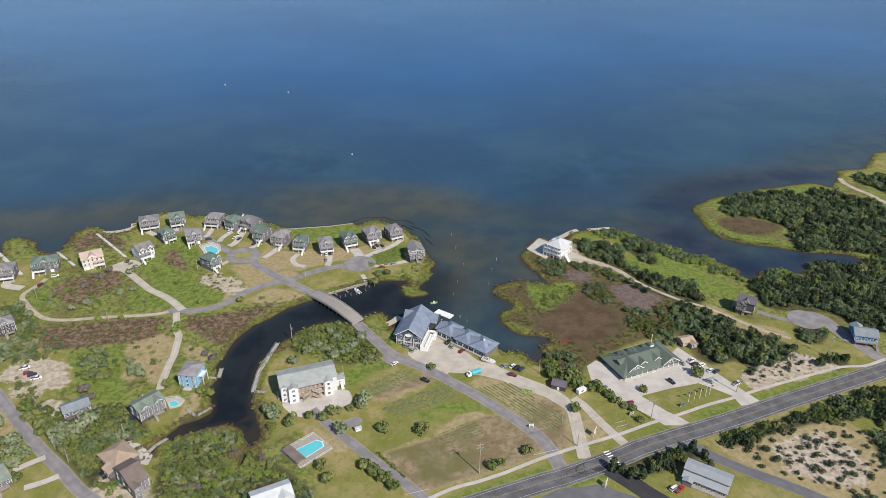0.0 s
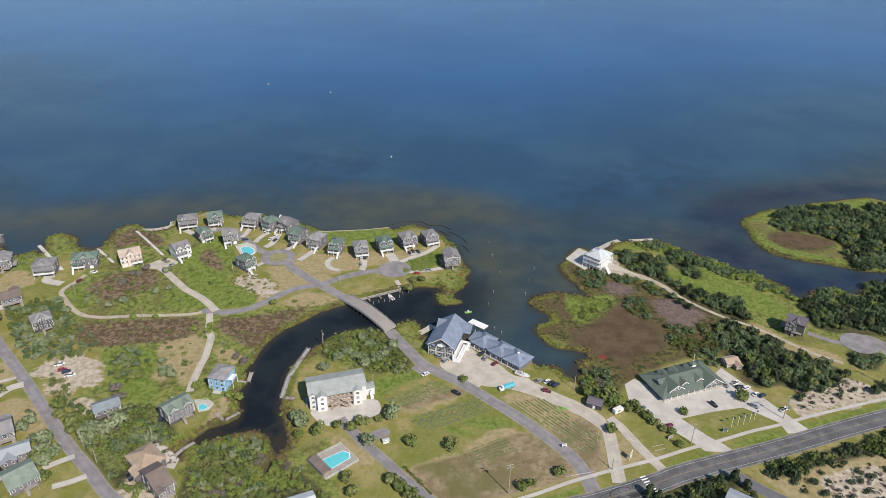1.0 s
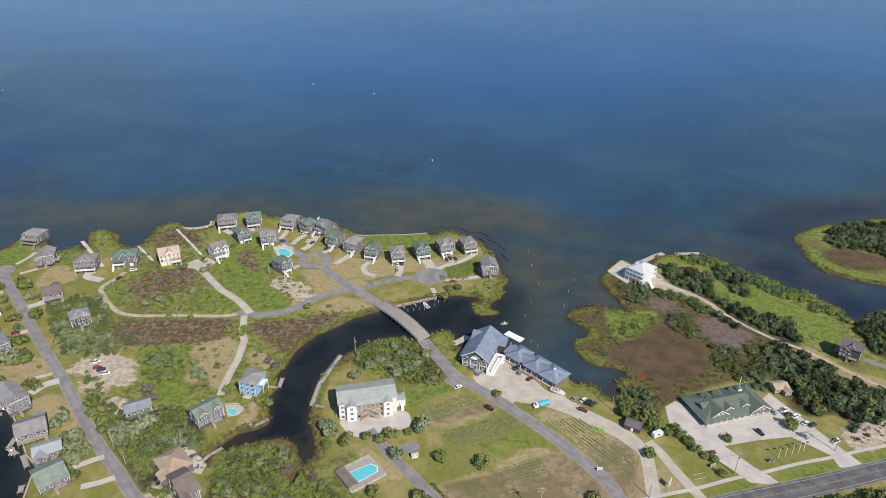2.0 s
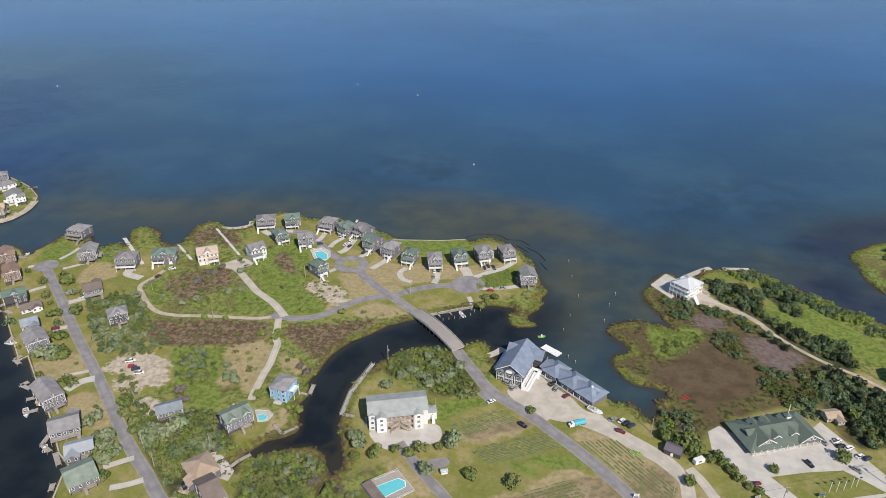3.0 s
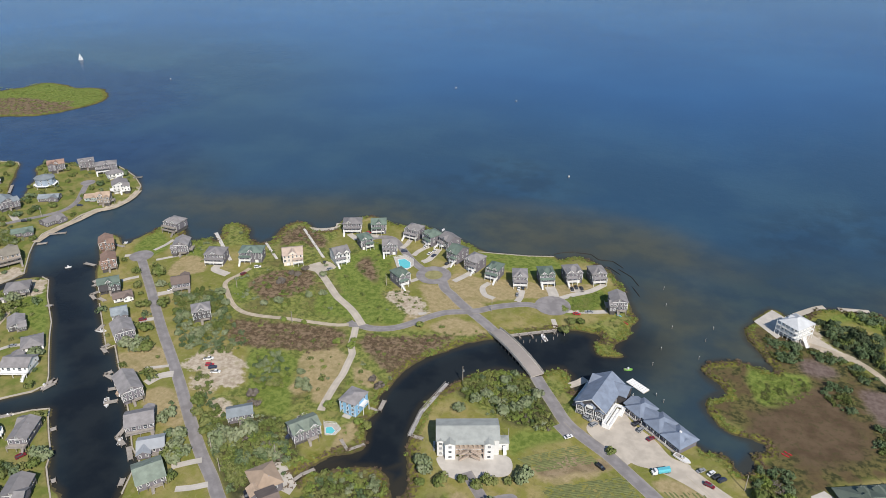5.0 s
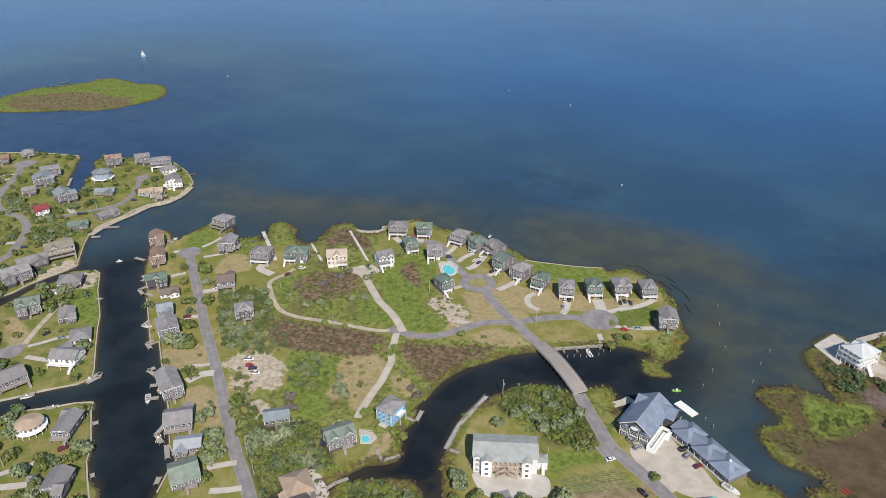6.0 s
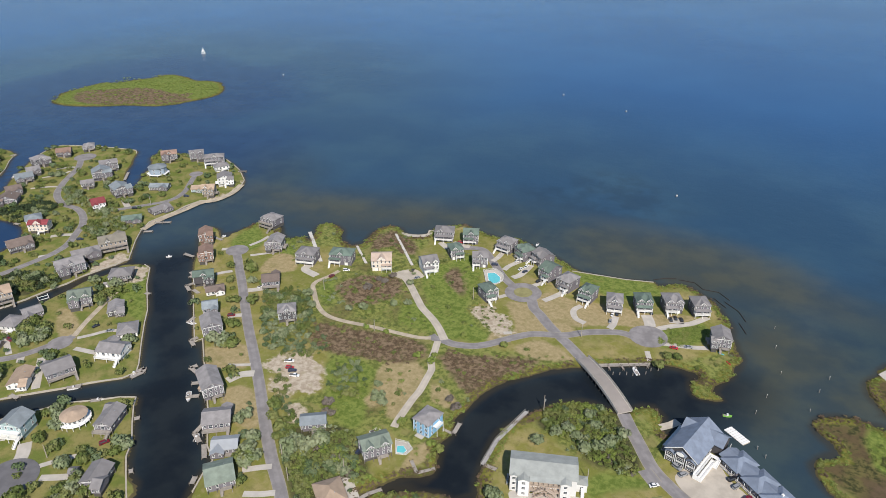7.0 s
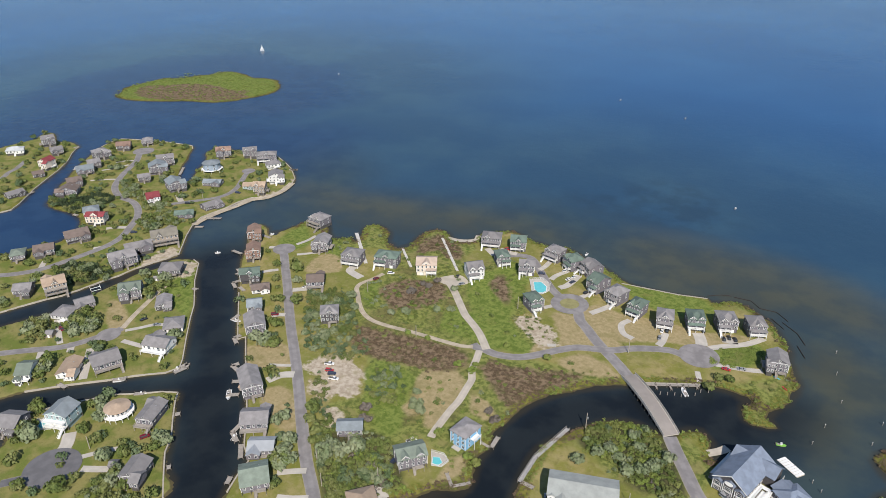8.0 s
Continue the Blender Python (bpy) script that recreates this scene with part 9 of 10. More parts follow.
for kind, colour, line in (
    ("pickup", "white", [(-221.1, 302.1), (-215.7, 304.1)]), ("pickup", "white", [(-232.2, 310.4), (-226.4, 313.5)]), ("suv", "red", [(-227.7, 306.4), (-222.6, 308.4)]), ("suv", "navy", [(-224.2, 304.5), (-220.2, 307.5)]),
    ("sedan", "white", [(-27.4, 316.2), (-23.8, 319.4)]), ("suv", "black", [(-10.1, 304.3), (-5.7, 301.5)]), ("suv", "gray", [(-20.7, 334.7), (-17.5, 333.1)]), ("suv", "gray", [(-16.7, 329), (-14.1, 332.4)]),
    ("suv", "black", [(3.3, 336.6), (6, 340.1)]), ("suv", "gray", [(5.9, 332.5), (8.3, 336.8)]), ("sedan", "maroon", [(10.8, 328.2), (13.8, 331.7)]),
    ("sedan", "gray", [(34.3, 314.7), (37.7, 317.8)]), ("sedan", "white", [(39, 314.2), (41.8, 317.9)]), ("suv", "black", [(41.1, 312.7), (44.2, 316.3)]), ("suv", "navy", [(43.5, 311.7), (46.6, 314.8)]), ("suv", "maroon", [(37.6, 308.7), (41.8, 307.2)]),
    ("sedan", "blue", [(85.5, 296.1), (89.9, 299.2)]), ("sedan", "maroon", [(96.6, 284.3), (100.9, 286.5)]), ("suv", "black", [(124, 304.8), (126.6, 301)]), ("suv", "gray", [(134.6, 320.7), (136.9, 318.3)]),
    ("pickup", "white", [(140, 320.3), (144.5, 323.5)]), ("suv", "black", [(141.1, 317.7), (145.4, 319.3)]), ("suv", "white", [(144.6, 316.7), (149, 319.3)]), ("sedan", "white", [(148, 311.6), (152.2, 314.7)]), ("suv", "navy", [(150.8, 310.6), (155.3, 313.7)]), ("suv", "gray", [(144.4, 304.7), (147.7, 301.8)]), ("pickup", "white", [(158.1, 299.9), (163.3, 303.4)]),
    ("suv", "white", [(103, 226.2), (106.6, 228.8)]), ("pickup", "red", [(105.3, 225.5), (108.9, 228.2)]),
    ("suv", "red", [(-213.6, 487.1), (-209.5, 490.8)]), ("sedan", "black", [(-201.4, 489.7), (-201.8, 495.8)]), ("suv", "navy", [(-177.2, 468.6), (-171.9, 471.1)]), ("suv", "black", [(-176.7, 488.4), (-175.8, 494)]), ("suv", "white", [(-163.4, 480.4), (-161.1, 484.8)]), ("sedan", "white", [(-156.9, 469.8), (-154.9, 475.7)]), ("sedan", "white", [(-154.6, 475), (-153, 480.7)]), ("sedan", "navy", [(-153.1, 467.8), (-150.8, 473.8)]), ("suv", "black", [(-139.9, 459.8), (-137.2, 465.8)]),
    ("sedan", "white", [(-82.2, 443.1), (-83.3, 449.6)]), ("suv", "black", [(-79.8, 445.4), (-80.4, 451.5)]), ("sedan", "gray", [(-81.3, 436.1), (-82.2, 441)]), ("suv", "black", [(-61.1, 457.6), (-62.1, 462.7)]), ("suv", "black", [(-48.5, 456), (-50.4, 459.7)]), ("suv", "black", [(-46.3, 458.9), (-48.1, 462.5)]), ("suv", "black", [(-42.8, 459.1), (-44.5, 462.1)]), ("sedan", "red", [(-43.1, 428.5), (-38.9, 428.8)]), ("sedan", "gray", [(-35.8, 432.7), (-31.7, 434.2)]),
    ("suv", "maroon", [(-266.8, 398.7), (-265.6, 404.8)]), ("suv", "white", [(-263.9, 412.3), (-260.5, 414.3)]), ("sedan", "black", [(-220.8, 432.4), (-221.9, 437.2)]), ("sedan", "gray", [(-214.7, 425.3), (-212.3, 430.3)]), ("suv", "maroon", [(-293.9, 330.2), (-289.8, 333.4)]), ("pickup", "white", [(-299.8, 365.9), (-298.6, 370.1)]), ("suv", "navy", [(-154, 270.6), (-153.9, 273.2)]), ("pickup", "white", [(-156, 285.7), (-154.1, 289.2)]),
    ("suv", "maroon", [(-266.8, 216), (-264.7, 220.4)]), ("suv", "maroon", [(-389.8, 249.3), (-386.4, 249.3)]), ("sedan", "black", [(-356.4, 281.2), (-355.5, 285.3)]), ("sedan", "gray", [(-345.8, 282.4), (-342.7, 285.7)]), ("suv", "navy", [(-469.5, 354.1), (-466, 357.6)]), ("suv", "black", [(-480.2, 413.8), (-475.8, 416.7)]), ("suv", "navy", [(-463.1, 452.5), (-456.3, 455.4)]), ("suv", "black", [(-430.7, 333.2), (-426.3, 338.1)]), ("sedan", "maroon", [(-391.5, 250.2), (-386, 248.7)]), ("suv", "white", [(-488.4, 292.6), (-490, 297.7)]), ("suv", "black", [(-153.6, 234.6), (-151, 231.9)]),
):
    (x0, y0), (x1, y1) = line
    vehicle(kind, colour, (x0 + x1) / 2, (y0 + y1) / 2, math.degrees(math.atan2(y1 - y0, x1 - x0)))

# tanker truck
(x0, y0), (x1, y1) = [(22.7, 311.4), (14.7, 306.6)]
tk = thing("tanker_truck", pose((x0 + x1) / 2, (y0 + y1) / 2, 0.1, 0, 0, math.degrees(math.atan2(y1 - y0, x1 - x0))), "white tanker truck with an aqua tank on the gravel", "truck")
part("cab", loft("cab", [(2.2, 1.1, 0.5, 2.6, 1.0), (3.2, 1.15, 0.5, 2.7, 1.0), (4.0, 1.1, 0.5, 1.7, 1.0), (4.6, 1.0, 0.5, 1.5, 0.9)], PAINT["white"]), tk)
part("windscreen", boxes("windscreen", GLASS, [(3.3, -0.95, 1.8, 3.75, 0.95, 2.45)]), tk)
part("chassis", boxes("chassis", VOID, [(-4.4, -0.8, 0.5, 4.2, 0.8, 0.8)]), tk)
part("tank", loft("tank", [(-4.4, 0.7, 1.1, 2.3, 0.5), (-4.2, 1.15, 0.85, 2.7, 0.8), (1.8, 1.15, 0.85, 2.7, 0.8), (2.0, 0.7, 1.1, 2.3, 0.5)], PAINT["aqua"]), tk)
for wx in (-3.6, -2.4, 3.4):
    for wy in (-0.95, 0.95):
        w = part("wheel", wheel_meshes()[0], tk, at=pose(wx, wy, 0.45) @ Matrix.Scale(1.3, 4))
        part("rim", wheel_meshes()[1], w)
# camper by the hedge
(x0, y0), (x1, y1) = [(72.8, 292.7), (76.9, 295.5)]
cp = thing("camper_trailer", pose((x0 + x1) / 2, (y0 + y1) / 2, 0.1, 0, 0, math.degrees(math.atan2(y1 - y0, x1 - x0))), "white camper trailer parked by the hedge", "trailer")
part("body", loft("body", [(-2.8, 1.1, 0.5, 2.7, 1.0), (-2.6, 1.2, 0.45, 2.9, 1.1), (2.4, 1.2, 0.45, 2.9, 1.1), (2.9, 1.1, 0.6, 2.2, 1.0)], PAINT["white"]), cp)
part("window", boxes("window", GLASS, [(-1.0, -1.25, 1.5, 0.6, -1.19, 2.2)]), cp)
for wy in (-1.0, 1.0):
    part("wheel", wheel_meshes()[0], cp, at=pose(-0.2, wy, 0.36))

# ---- boats ----


def boat(x, y, yaw, long, z=WATER_Z, label="small white motor boat moored by the dock", colour="white"):
    ob = thing("boat", pose(x, y, z, 0, 0, yaw), label, "boat", "boats")
    w = long * 0.17
    part("hull", loft("hull", [(-long / 2, w * 0.85, -0.3, 0.55, w * 0.95), (0, w, -0.35, 0.6, w * 1.05), (long * 0.3, w * 0.7, -0.25, 0.7, w * 0.85), (long / 2, 0.05, 0.1, 0.85, 0.1)], PAINT[colour]), ob)
    part("cockpit", boxes("cockpit", DECKWOOD, [(-long * 0.42, -w * 0.7, 0.5, long * 0.1, w * 0.7, 0.68)]), ob)
    con = part("console", boxes("console", PAINT["white"], [(-0.5, -0.5, 0.6, 0.4, 0.5, 1.6)]), ob)
    part("windscreen", boxes("windscreen", GLASS, [(0.4, -0.5, 1.3, 0.5, 0.5, 1.9)]), con)
    part("outboard", boxes("outboard", VOID, [(-long / 2 - 0.5, -0.25, 0.1, -long / 2, 0.25, 1.0)]), ob)
    return ob


for long, line in ((7.0, [(-52.6, 394.3), (-57.4, 400.5)]), (7.5, [(-311.4, 314.4), (-304.8, 314.9)]), (8.0, [(-259.2, 265.8), (-254.3, 260.3)]), (5.0, [(-229.1, 240.9), (-230.4, 244.5)]), (4.5, [(-160.2, 516.5), (-160.2, 512.4)]), (5.0, [(-534.9, 453.2), (-530.2, 446.4)]), (5.5, [(-634.5, 409.1), (-635.9, 413.5)]), (5.0, [(-376.7, 410.6), (-376.4, 414.3)]), (6.5, [(-297.4, 237.5), (-295.2, 239.3)]), (6.5, [(-317.6, 237.5), (-315.1, 240.1)]), (5.0, [(-298.2, 260.5), (-298.3, 265.2)])):
    (x0, y0), (x1, y1) = line
    boat((x0 + x1) / 2, (y0 + y1) / 2, math.degrees(math.atan2(y1 - y0, x1 - x0)), long)
boat(-388, 369.5, 40, 4.0, label="small white skiff out on the canal")
boat(-4.2, 383.2, 15, 4.5, label="pale green skiff tied up by the hall", colour="green")
# boat shape put where a white box truck is parked
boat(27.4, 320.8, -28, 8.5, 0.8, label="white boat shape standing in for a white box truck")
for spot in ([(-285.8, 918.8)], [(-88.3, 657.3)], [(-667.9, 829.9)], [(-195.8, 885)]):
    boat(*spot[0], 60, 2.3, label="gray motor boat far out on the sound", colour="gray")
sx, sy = [(-873.7, 881.4)][0]
sail = thing("sailboat", pose(sx, sy, WATER_Z, 0, 0, 20) @ Matrix.Scale(0.72, 4), "white sailboat with raised sails far out on the sound", "sailboat")
part("hull", loft("hull", [(-5, 1.0, -0.4, 1.0, 1.2), (0, 1.6, -0.5, 1.0, 1.7), (3, 1.1, -0.3, 1.1, 1.2), (5.2, 0.05, 0.5, 1.3, 0.1)], PAINT["white"]), sail)
part("mast", boxes("mast", GALV, [(-0.1, -0.1, 1, 0.1, 0.1, 14)]), sail)
part("sail", mesh_of("sail", [(-0.2, 0, 2.2), (-5.0, 0.9, 2.4), (-2.4, 0.75, 7.5), (-0.2, 0, 13.6)], [(0, 1, 2, 3)], WHITE), sail)
part("jib", mesh_of("jib", [(0.3, 0, 11.5), (5.0, 0, 1.6), (0.5, 0.9, 2.2)], [(0, 1, 2)], WHITE), sail)

# kayaks on the grass
for i, (c, line) in enumerate((("green", [(43.4, 295.2), (45.8, 292.5)]), ("green", [(45.4, 296.7), (47.7, 293.4)]), ("green", [(47.1, 295.7), (49.6, 294.3)]), ("red", [(71.6, 341), (74.7, 339.4)]), ("red", [(72.9, 342.8), (76, 341.1)]), ("aqua", [(-17.6, 436.7), (-14.4, 435.6)]), ("red", [(-12, 429.9), (-9.6, 427.9)]))):
    (x0, y0), (x1, y1) = line
    k = thing("kayak", pose((x0 + x1) / 2, (y0 + y1) / 2, 0.1, 0, 0, math.degrees(math.atan2(y1 - y0, x1 - x0))), f"{'lime green' if c == 'green' else 'red' if c == 'red' else 'pale blue'} plastic kayak lying on the grass", "kayak", "kayaks")
    part("hull", loft("hull", [(-2.1, 0.03, 0.15, 0.3, 0.03), (-1.2, 0.36, 0.0, 0.35, 0.3), (1.2, 0.36, 0.0, 0.35, 0.3), (2.1, 0.03, 0.15, 0.3, 0.03)], PAINT[c]), k)
    part("seat", boxes("seat", VOID, [(-0.4, -0.2, 0.34, 0.4, 0.2, 0.38)]), k)

# ---- poles, markers, signs ----


def pole(x, y, h, arms=1, label="tall weathered wooden utility pole with crossarm"):
    ob = thing("utility_pole", pose(x, y, 0), label, "pole", "utility poles")
    v = [(r * math.cos(t * math.pi / 4), r * math.sin(t * math.pi / 4), z) for r, z in ((0.24, 0), (0.15, h)) for t in range(8)]
    part("shaft", mesh_of("shaft", v, [(t, (t + 1) % 8, 8 + (t + 1) % 8, 8 + t) for t in range(8)] + [tuple(range(8, 16))], POLEWOOD), ob)
    for i in range(arms):
        part("crossarm", boxes("crossarm", POLEWOOD, [(-1.6, -0.1, h - 1.0 - 1.6 * i, 1.6, 0.1, h - 0.8 - 1.6 * i)]), ob, at=pose(0, 0, 0, 0, 0, 18))
    if h > 10:
        part("transformer", boxes("transformer", GALV, [(0.2, -0.3, h - 3.6, 0.8, 0.3, h - 2.4)]), ob)
    return ob


POLEWOOD = surface("pole_wood", (0.36, 0.32, 0.27), 0.95, vary=0.2)
for spot, h in (([(18.2, 236.4)], 18), ([(157.9, 295.2)], 15), ([(222.1, 326.9)], 14), ([(54.6, 310.8)], 9), ([(-52.7, 305.9)], 8), ([(-87.3, 340.7)], 11), ([(106.7, 273.6)], 13), ([(66.2, 254.1)], 8), ([(-281.4, 198.9)], 8), ([(-167.6, 421.5)], 9), ([(-92.2, 414.4)], 9), ([(-260.2, 385.3)], 8), ([(-152.4, 257.9)], 9), ([(-184.2, 252.3)], 8), ([(-172.3, 242.1)], 8), ([(-204.2, 361.2)], 8), ([(-472.7, 427.2)], 8), ([(61.6, 272)], 6)):
    pole(*spot[0], h, 2 if h > 16 else 1 if h > 12 else 0, "tall weathered wooden utility pole with crossarm" if h > 12 else "slim weathered wooden pole")


def wire(a, b, za, zb, name="power_line", sag=1.2):
    """A hanging cable between two poles."""
    cu = bpy.data.curves.new(name, "CURVE")
    cu.dimensions, cu.bevel_depth = "3D", 0.035
    sp = cu.splines.new("POLY")
    sp.points.add(12)
    for i in range(13):
        s = i / 12
        sp.points[i].co = (a[0] + (b[0] - a[0]) * s, a[1] + (b[1] - a[1]) * s, za + (zb - za) * s - sag * 4 * s * (1 - s), 1)
    cu.materials.append(VOID)
    return tagged(new(name, cu), "thin dark overhead power line between poles", "power line", "power lines")


for a, b, za, zb in (([(18.2, 236.4)], [(106.7, 273.6)], 17.0, 12.2), ([(106.7, 273.6)], [(157.9, 295.2)], 12.2, 14.2), ([(157.9, 295.2)], [(222.1, 326.9)], 14.2, 13.2)):
    wire(a[0], b[0], za, zb)

for spot in [(8.2, 479.5), (11, 458.2), (16.2, 433.3), (11.6, 408.4), (8.2, 392.1), (39.9, 440.8), (35.7, 425.9), (32.5, 406.7), (12.2, 365.1), (16.3, 360.9)]:
    mk = thing("channel_marker", pose(*spot, -2.0), "white-topped timber channel marker post in the water", "marker", "channel markers")
    post(mk, 0, 0, 0, 3.2, DECKWOOD, 0.2)
    part("cap", boxes("cap", WHITE, [(-0.13, -0.13, 3.2, 0.13, 0.13, 3.5)]), mk)
for spot in [(-68.7, 386.7), (-65.2, 388.6), (-61.9, 390.4), (-58.6, 392.2), (-49.4, 397.7), (-47.7, 402.1), (-44.1, 404.1), (-55.3, 392.8)]:
    mk = thing("mooring_post", pose(*spot, -2.0), "bare gray timber mooring post in the creek", "post", "mooring posts")
    post(mk, 0, 0, 0, 3.3, DECKWOOD, 0.3)


def board_sign(x, y, turn, w, h, z, face, label):
    ob = thing("sign", pose(x, y, 0, 0, 0, turn), label, "sign", "roadside signs")
    for px in (-w / 2 + 0.1, w / 2 - 0.1):
        post(ob, px, 0.05, 0, z + h, WHITE, 0.2)
    part("board", boxes("board", face, [(-w / 2, -0.08, z, w / 2, 0.0, z + h)]), ob)
    part("lettering", boxes("lettering", PAINT["navy"], [(-w * 0.38, -0.1, z + h * 0.62, w * 0.38, -0.08, z + h * 0.74), (-w * 0.3, -0.1, z + h * 0.32, w * 0.3, -0.08, z + h * 0.44)]), ob)
    return ob


board_sign(75.7, 261.1, 60, 2.6, 3.2, 2.0, WHITE, "tall white roadside sign board with dark lettering bars")
board_sign(97.6, 276.5, 30, 3.0, 1.6, 0.6, CONCRETE, "low pale roadside sign by the car park")
board_sign(74.6, 228.6, 60, 2.4, 2.6, 2.0, WHITE, "white roadside sign board on the grass island")
board_sign(125.6, 283.2, 20, 2.8, 1.5, 1.0, PAINT["blue"], "small blue roadside sign on the grass")
board_sign(162.5, 301.9, 10, 2.0, 1.2, 0.8, PAINT["blue"], "small blue sign board beside the drive")
board_sign(45.4, 266.9, 10, 2.4, 1.4, 1.0, WHITE, "small white sign board beside the lane")
# poles and flags added where only dark pole shadows mark the lawn
for spot in [(129.6, 286.8), (133, 288.1), (136.4, 289.5), (140, 291.4), (142.6, 292.8)]:
    fp = thing("flagpole", pose(*spot, 0), "slim white flagpole added over a pole shadow on the restaurant lawn", "flagpole", "flagpoles")
    post(fp, 0, 0, 0, 6.5, WHITE, 0.14)
    part("flag", mesh_of("flag", [(0.07, 0, 5.4), (1.3, 0.3, 5.3), (1.3, 0.25, 6.2), (0.07, 0, 6.4)], [(0, 1, 2, 3)], PAINT["navy"]), fp)

# ---- road markings, drives, fields ----
MARK_Y, MARK_W = surface("yellow_road_paint", (0.28, 0.24, 0.14), 0.8, vary=0.35), surface("white_road_paint", (0.48, 0.47, 0.45), 0.8, vary=0.3)
hw = curve_through(HIGHWAY, 4.0)
hd = np.gradient(hw, axis=0)
hd /= np.linalg.norm(hd, axis=1)[:, None]
hn = np.stack([-hd[:, 1], hd[:, 0]], -1)
for off, mat, what in ((-0.22, MARK_Y, "yellow"), (0.22, MARK_Y, "yellow"), (-4.1, MARK_W, "white"), (4.1, MARK_W, "white")):
    strip("road_marking", hw + hn * off, 0.15, 0.19, mat, smooth=False, label=f"thin {what} line painted along the highway", category="road marking")
cx, cy = [(81.3, 246)][0]
k = int(np.argmin(((hw - (cx, cy)) ** 2).sum(1)))
yaw = math.degrees(math.atan2(hd[k][1], hd[k][0]))
for i in range(7):
    o = -4.8 + 1.6 * i
    m_ = tagged_at(new("crosswalk_bar", boxes("crosswalk_bar", WHITE, [(-1.5, -0.35, 0.185, 1.5, 0.35, 0.20)])), pose(cx + hn[k][0] * o, cy + hn[k][1] * o, 0, 0, 0, yaw), "white painted crosswalk bar on the highway", "road marking", "crosswalk bars", "structure")
for line, w in (([(-216.9, 487), (-209.1, 485.7), (-202.7, 486.8)], 5), ([(-225.4, 482.6), (-215.6, 476.3)], 5), ([(-177.5, 490.9), (-177.2, 481.1), (-178.4, 474.5)], 4), ([(-160.8, 484.1), (-165, 473.7), (-165.9, 466.7)], 4), ([(-152, 482.2), (-153.1, 466), (-156.3, 459.5)], 5), ([(-136.1, 464), (-140.3, 455.3), (-145.5, 453.6)], 4), ([(-118.5, 458.9), (-122.5, 449.8), (-126.7, 441.6)], 4.5), ([(-103.2, 447.7), (-105.8, 440.1), (-101.7, 431.9), (-94.8, 429.3)], 4),
                ([(-80.3, 445.8), (-79.3, 436), (-79.9, 430.8)], 4.5), ([(-64.1, 456.4), (-60.7, 450.2), (-58.6, 444.7)], 7), ([(-29.6, 471.8), (-37.3, 460), (-46.6, 451.9), (-54.3, 444.2)], 4.5), ([(-47.3, 461.7), (-45.3, 456.1)], 9), ([(-23.6, 438.2), (-31.8, 434.7), (-40.3, 432.2), (-47.6, 430.5)], 4), ([(-130.2, 398.4), (-134.5, 395.8)], 3), ([(-154.3, 431.5), (-148.8, 439.1)], 3.5), ([(-54, 418.5), (-50.2, 409.6)], 3.0),
                ([(-239.4, 294.4), (-245, 290.1), (-248, 282.5)], 5.5), ([(-348.2, 410.3), (-346, 419.7), (-345.8, 429)], 3), ([(-336.8, 398.5), (-329, 406.2), (-323.9, 411.8)], 3), ([(-304.1, 360.2), (-298.6, 365.1), (-295.5, 369.4)], 5), ([(-331.8, 374.9), (-336.5, 369.9), (-338.8, 366.4)], 3.5), ([(-356.1, 399.7), (-362.1, 395.7)], 4), ([(-184.4, 245.1), (-190.3, 240.7), (-194.9, 236.7)], 3.5), ([(-172.5, 233.5), (-178.3, 229.4), (-184.6, 226.2)], 3.5), ([(-286.7, 335.6), (-290.5, 332.9), (-292.8, 329.8)], 4), ([(-246.6, 299.4), (-254, 295), (-257.9, 293.1)], 2.5),
                ([(-356.1, 247.5), (-345.4, 238.3), (-333.4, 228.1)], 4.5), ([(-379.2, 231.8), (-371.7, 225.7)], 4), ([(-370.6, 245.3), (-363.1, 238.8)], 4), ([(-401.8, 254.1), (-389.3, 247.5), (-375.5, 240.4)], 3.5), ([(-299.7, 200), (-293.6, 194.7), (-289.9, 189.5)], 6.5), ([(-272.6, 189), (-265.5, 193.3), (-259.4, 197.7)], 4), ([(-279.9, 193), (-275.2, 200), (-269.8, 206.7)], 3), ([(-289.6, 408.3), (-288.9, 401.1), (-276.1, 397.7)], 6), ([(-347.5, 262.3), (-339.3, 263.9), (-331.2, 265.5)], 3.5),
                ([(-617, 442), (-611.9, 450.9), (-604.9, 455.4)], 3), ([(-609.3, 421.9), (-603.4, 432.8), (-601, 445.1)], 3), ([(-594.9, 401.1), (-584.4, 411.1), (-577.9, 415.4)], 3), ([(-492.6, 348.7), (-488.1, 354), (-480.6, 358.9)], 4.5), ([(-501, 423.3), (-492.7, 418.5), (-483.2, 413.3)], 5), ([(-470.4, 323.2), (-466.7, 327.7), (-463.9, 332.8)], 4), ([(-481.6, 292.9), (-476.8, 288), (-470.6, 282.4)], 4)):
    strip("driveway", line, w, 0.105, PAVE["concrete"], 2.0, label="pale concrete driveway to a beach house", category="driveway")
strip("lay_by", [(-25.1, 319.3), (-28.5, 322.5), (-31.9, 325.6)], 7, 0.105, PAVE["asphalt"], 2.0, label="worn asphalt lay-by beside the lane", category="road")
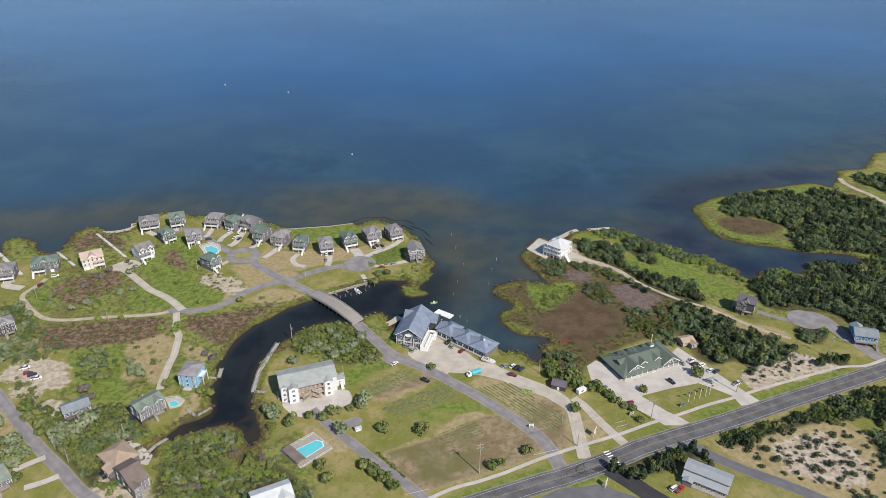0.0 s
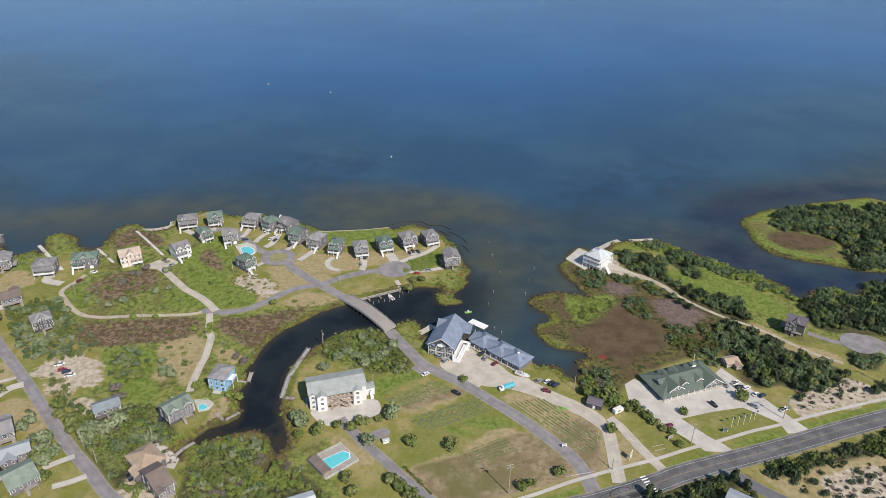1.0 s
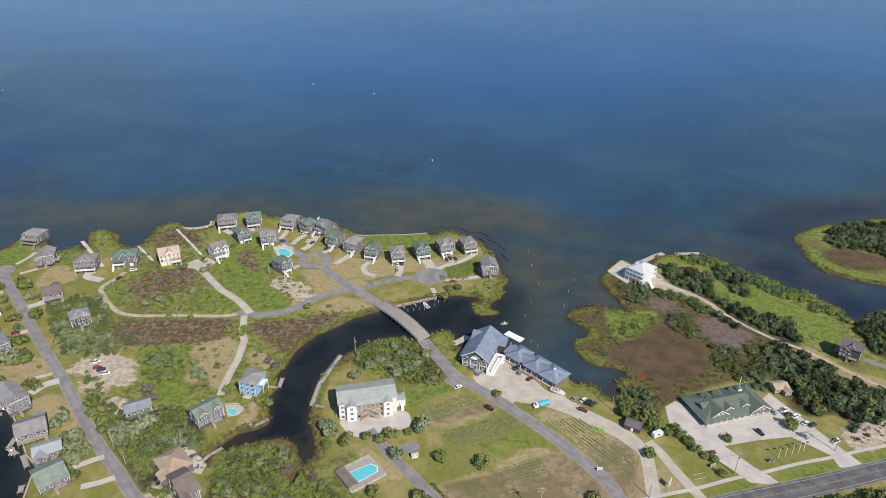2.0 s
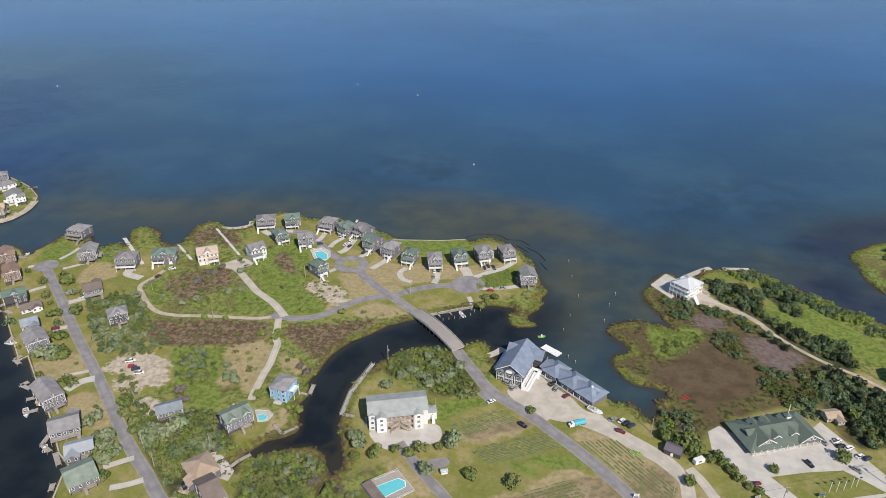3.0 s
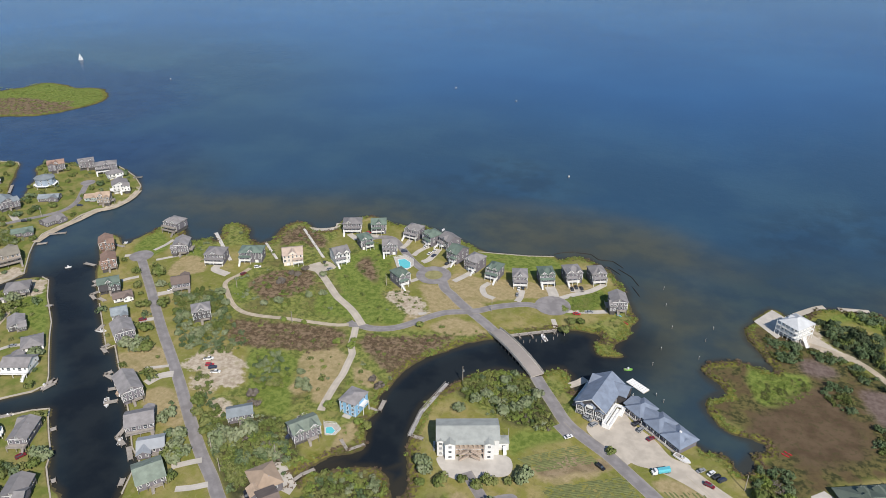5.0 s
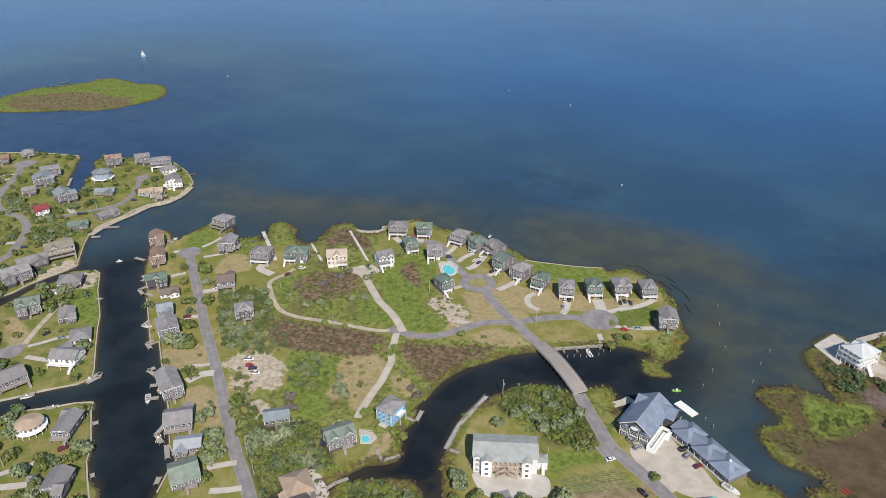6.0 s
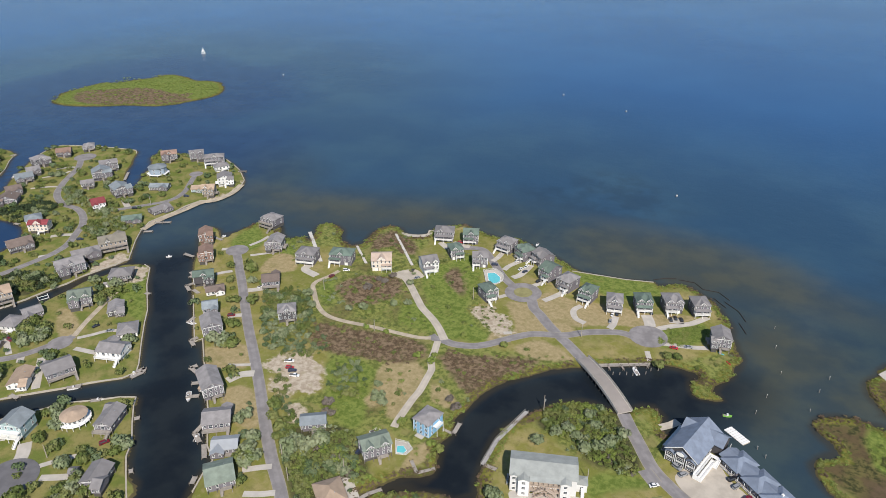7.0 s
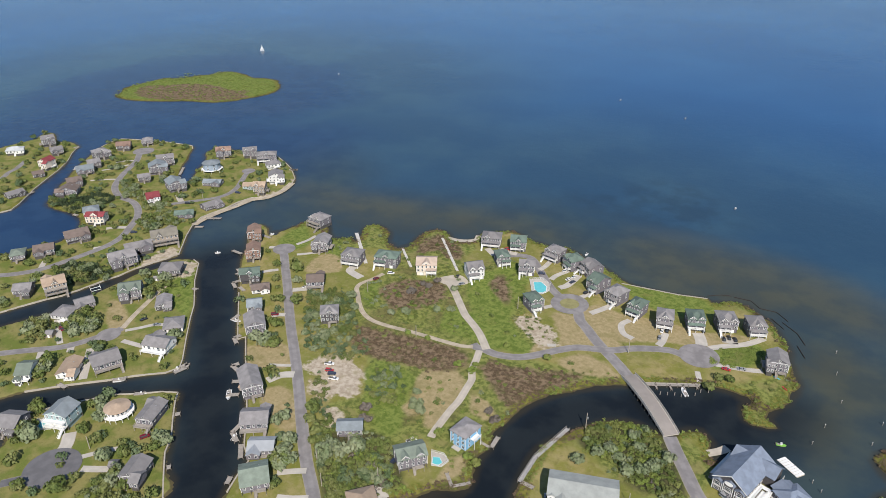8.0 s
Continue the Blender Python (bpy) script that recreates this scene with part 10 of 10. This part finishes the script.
for line in [[(44.1, 247.9), (57.8, 252.1)], [(44.5, 244.7), (58.7, 249.2)], [(66.2, 253.7), (71.9, 255.7)], [(66.2, 250.7), (72.0, 253.0)], [(87.6, 270.1), (93.2, 272.2)], [(87.6, 267.2), (93.4, 269.3)], [(-15.6, 223.1), (-4.5, 226.8)]]:
    strip("road_marking", line, 0.3, 0.215, MARK_W, smooth=False, label="white line painted across a side lane", category="road marking")
# tyre marks and fresh asphalt at the junction
SKID = surface("rubber_marks", (0.045, 0.045, 0.047), 0.8, vary=0.3, grain=0.3)
for i, (ox, oy, rx, ry, a0, a1) in enumerate(((-3, 0, 5.5, 2.6, 0, 300), (3, 0.6, 6.5, 3.0, 40, 330), (-9, -0.6, 5.0, 2.2, 60, 350), (0, -0.8, 8.5, 3.4, 100, 290), (8, 0.4, 4.2, 2.4, 0, 260))):
    base_ = np.array([(70.4, 241.6)][0])
    pts = [base_ + hd[k] * (ox + rx * math.cos(radians(a))) + hn[k] * (oy + ry * math.sin(radians(a))) for a in range(a0, a1, 15)]
    strip("tyre_mark", pts, 0.32, 0.175 + 0.003 * i, SKID, smooth=False, label="curved dark tyre mark on the highway", category="road marking")
patch("junction_apron", [(69.9, 238.8), (83.8, 243.9), (85.5, 238.9), (85.5, 232), (79.3, 235.4)], 0.168, PAVE["fresh"], "dark fresh asphalt flare at the junction", "road", False)
# planted rows and mown stripes in the fields
rng = np.random.default_rng(7)
ROWGREEN = surface("row_crop", (0.150, 0.166, 0.062), 0.9, vary=0.35, grain=0.6, patch=2.0)
for a, b, c, d, count, in (([(-45.3, 295.4)][0], [(-19.8, 314.2)][0], [(-35.3, 290.9)][0], [(-9.5, 306.3)][0], 11), ([(-32.1, 281.1)][0], [(3.4, 300.6)][0], [(-21, 274.3)][0], [(10.8, 291.3)][0], 13), ([(21, 297.9)][0], [(57.2, 261)][0], [(36.5, 302.8)][0], [(63.5, 274.9)][0], 9), ([(-3.9, 259.4)][0], [(16.9, 271.6)][0], [(2.1, 252.9)][0], [(23.3, 263.9)][0], 6)):
    for i in range(count):
        s = i / (count - 1)
        p0, p1 = np.array(a) + (np.array(c) - a) * s, np.array(b) + (np.array(d) - b) * s
        n = 26
        v, f = [], []
        for j in range(n + 1):
            q = p0 + (p1 - p0) * j / n
            wj = rng.uniform(0.2, 0.68)
            e = np.array([-(p1 - p0)[1], (p1 - p0)[0]]) / np.linalg.norm(p1 - p0)
            v += [(*(q - e * wj), 0.03), (*q, rng.uniform(0.06, 0.2)), (*(q + e * wj), 0.03)]
        f = [(3 * j + k + 1, 3 * j + k, 3 * j + k + 3, 3 * j + k + 4) for j in range(n) if rng.random() > 0.2 for k in range(2)]
        tagged(new("planted_row", mesh_of("planted_row", v, f, ROWGREEN)), "low green planted row across the dry field", "planting", "planted rows", "stuff")
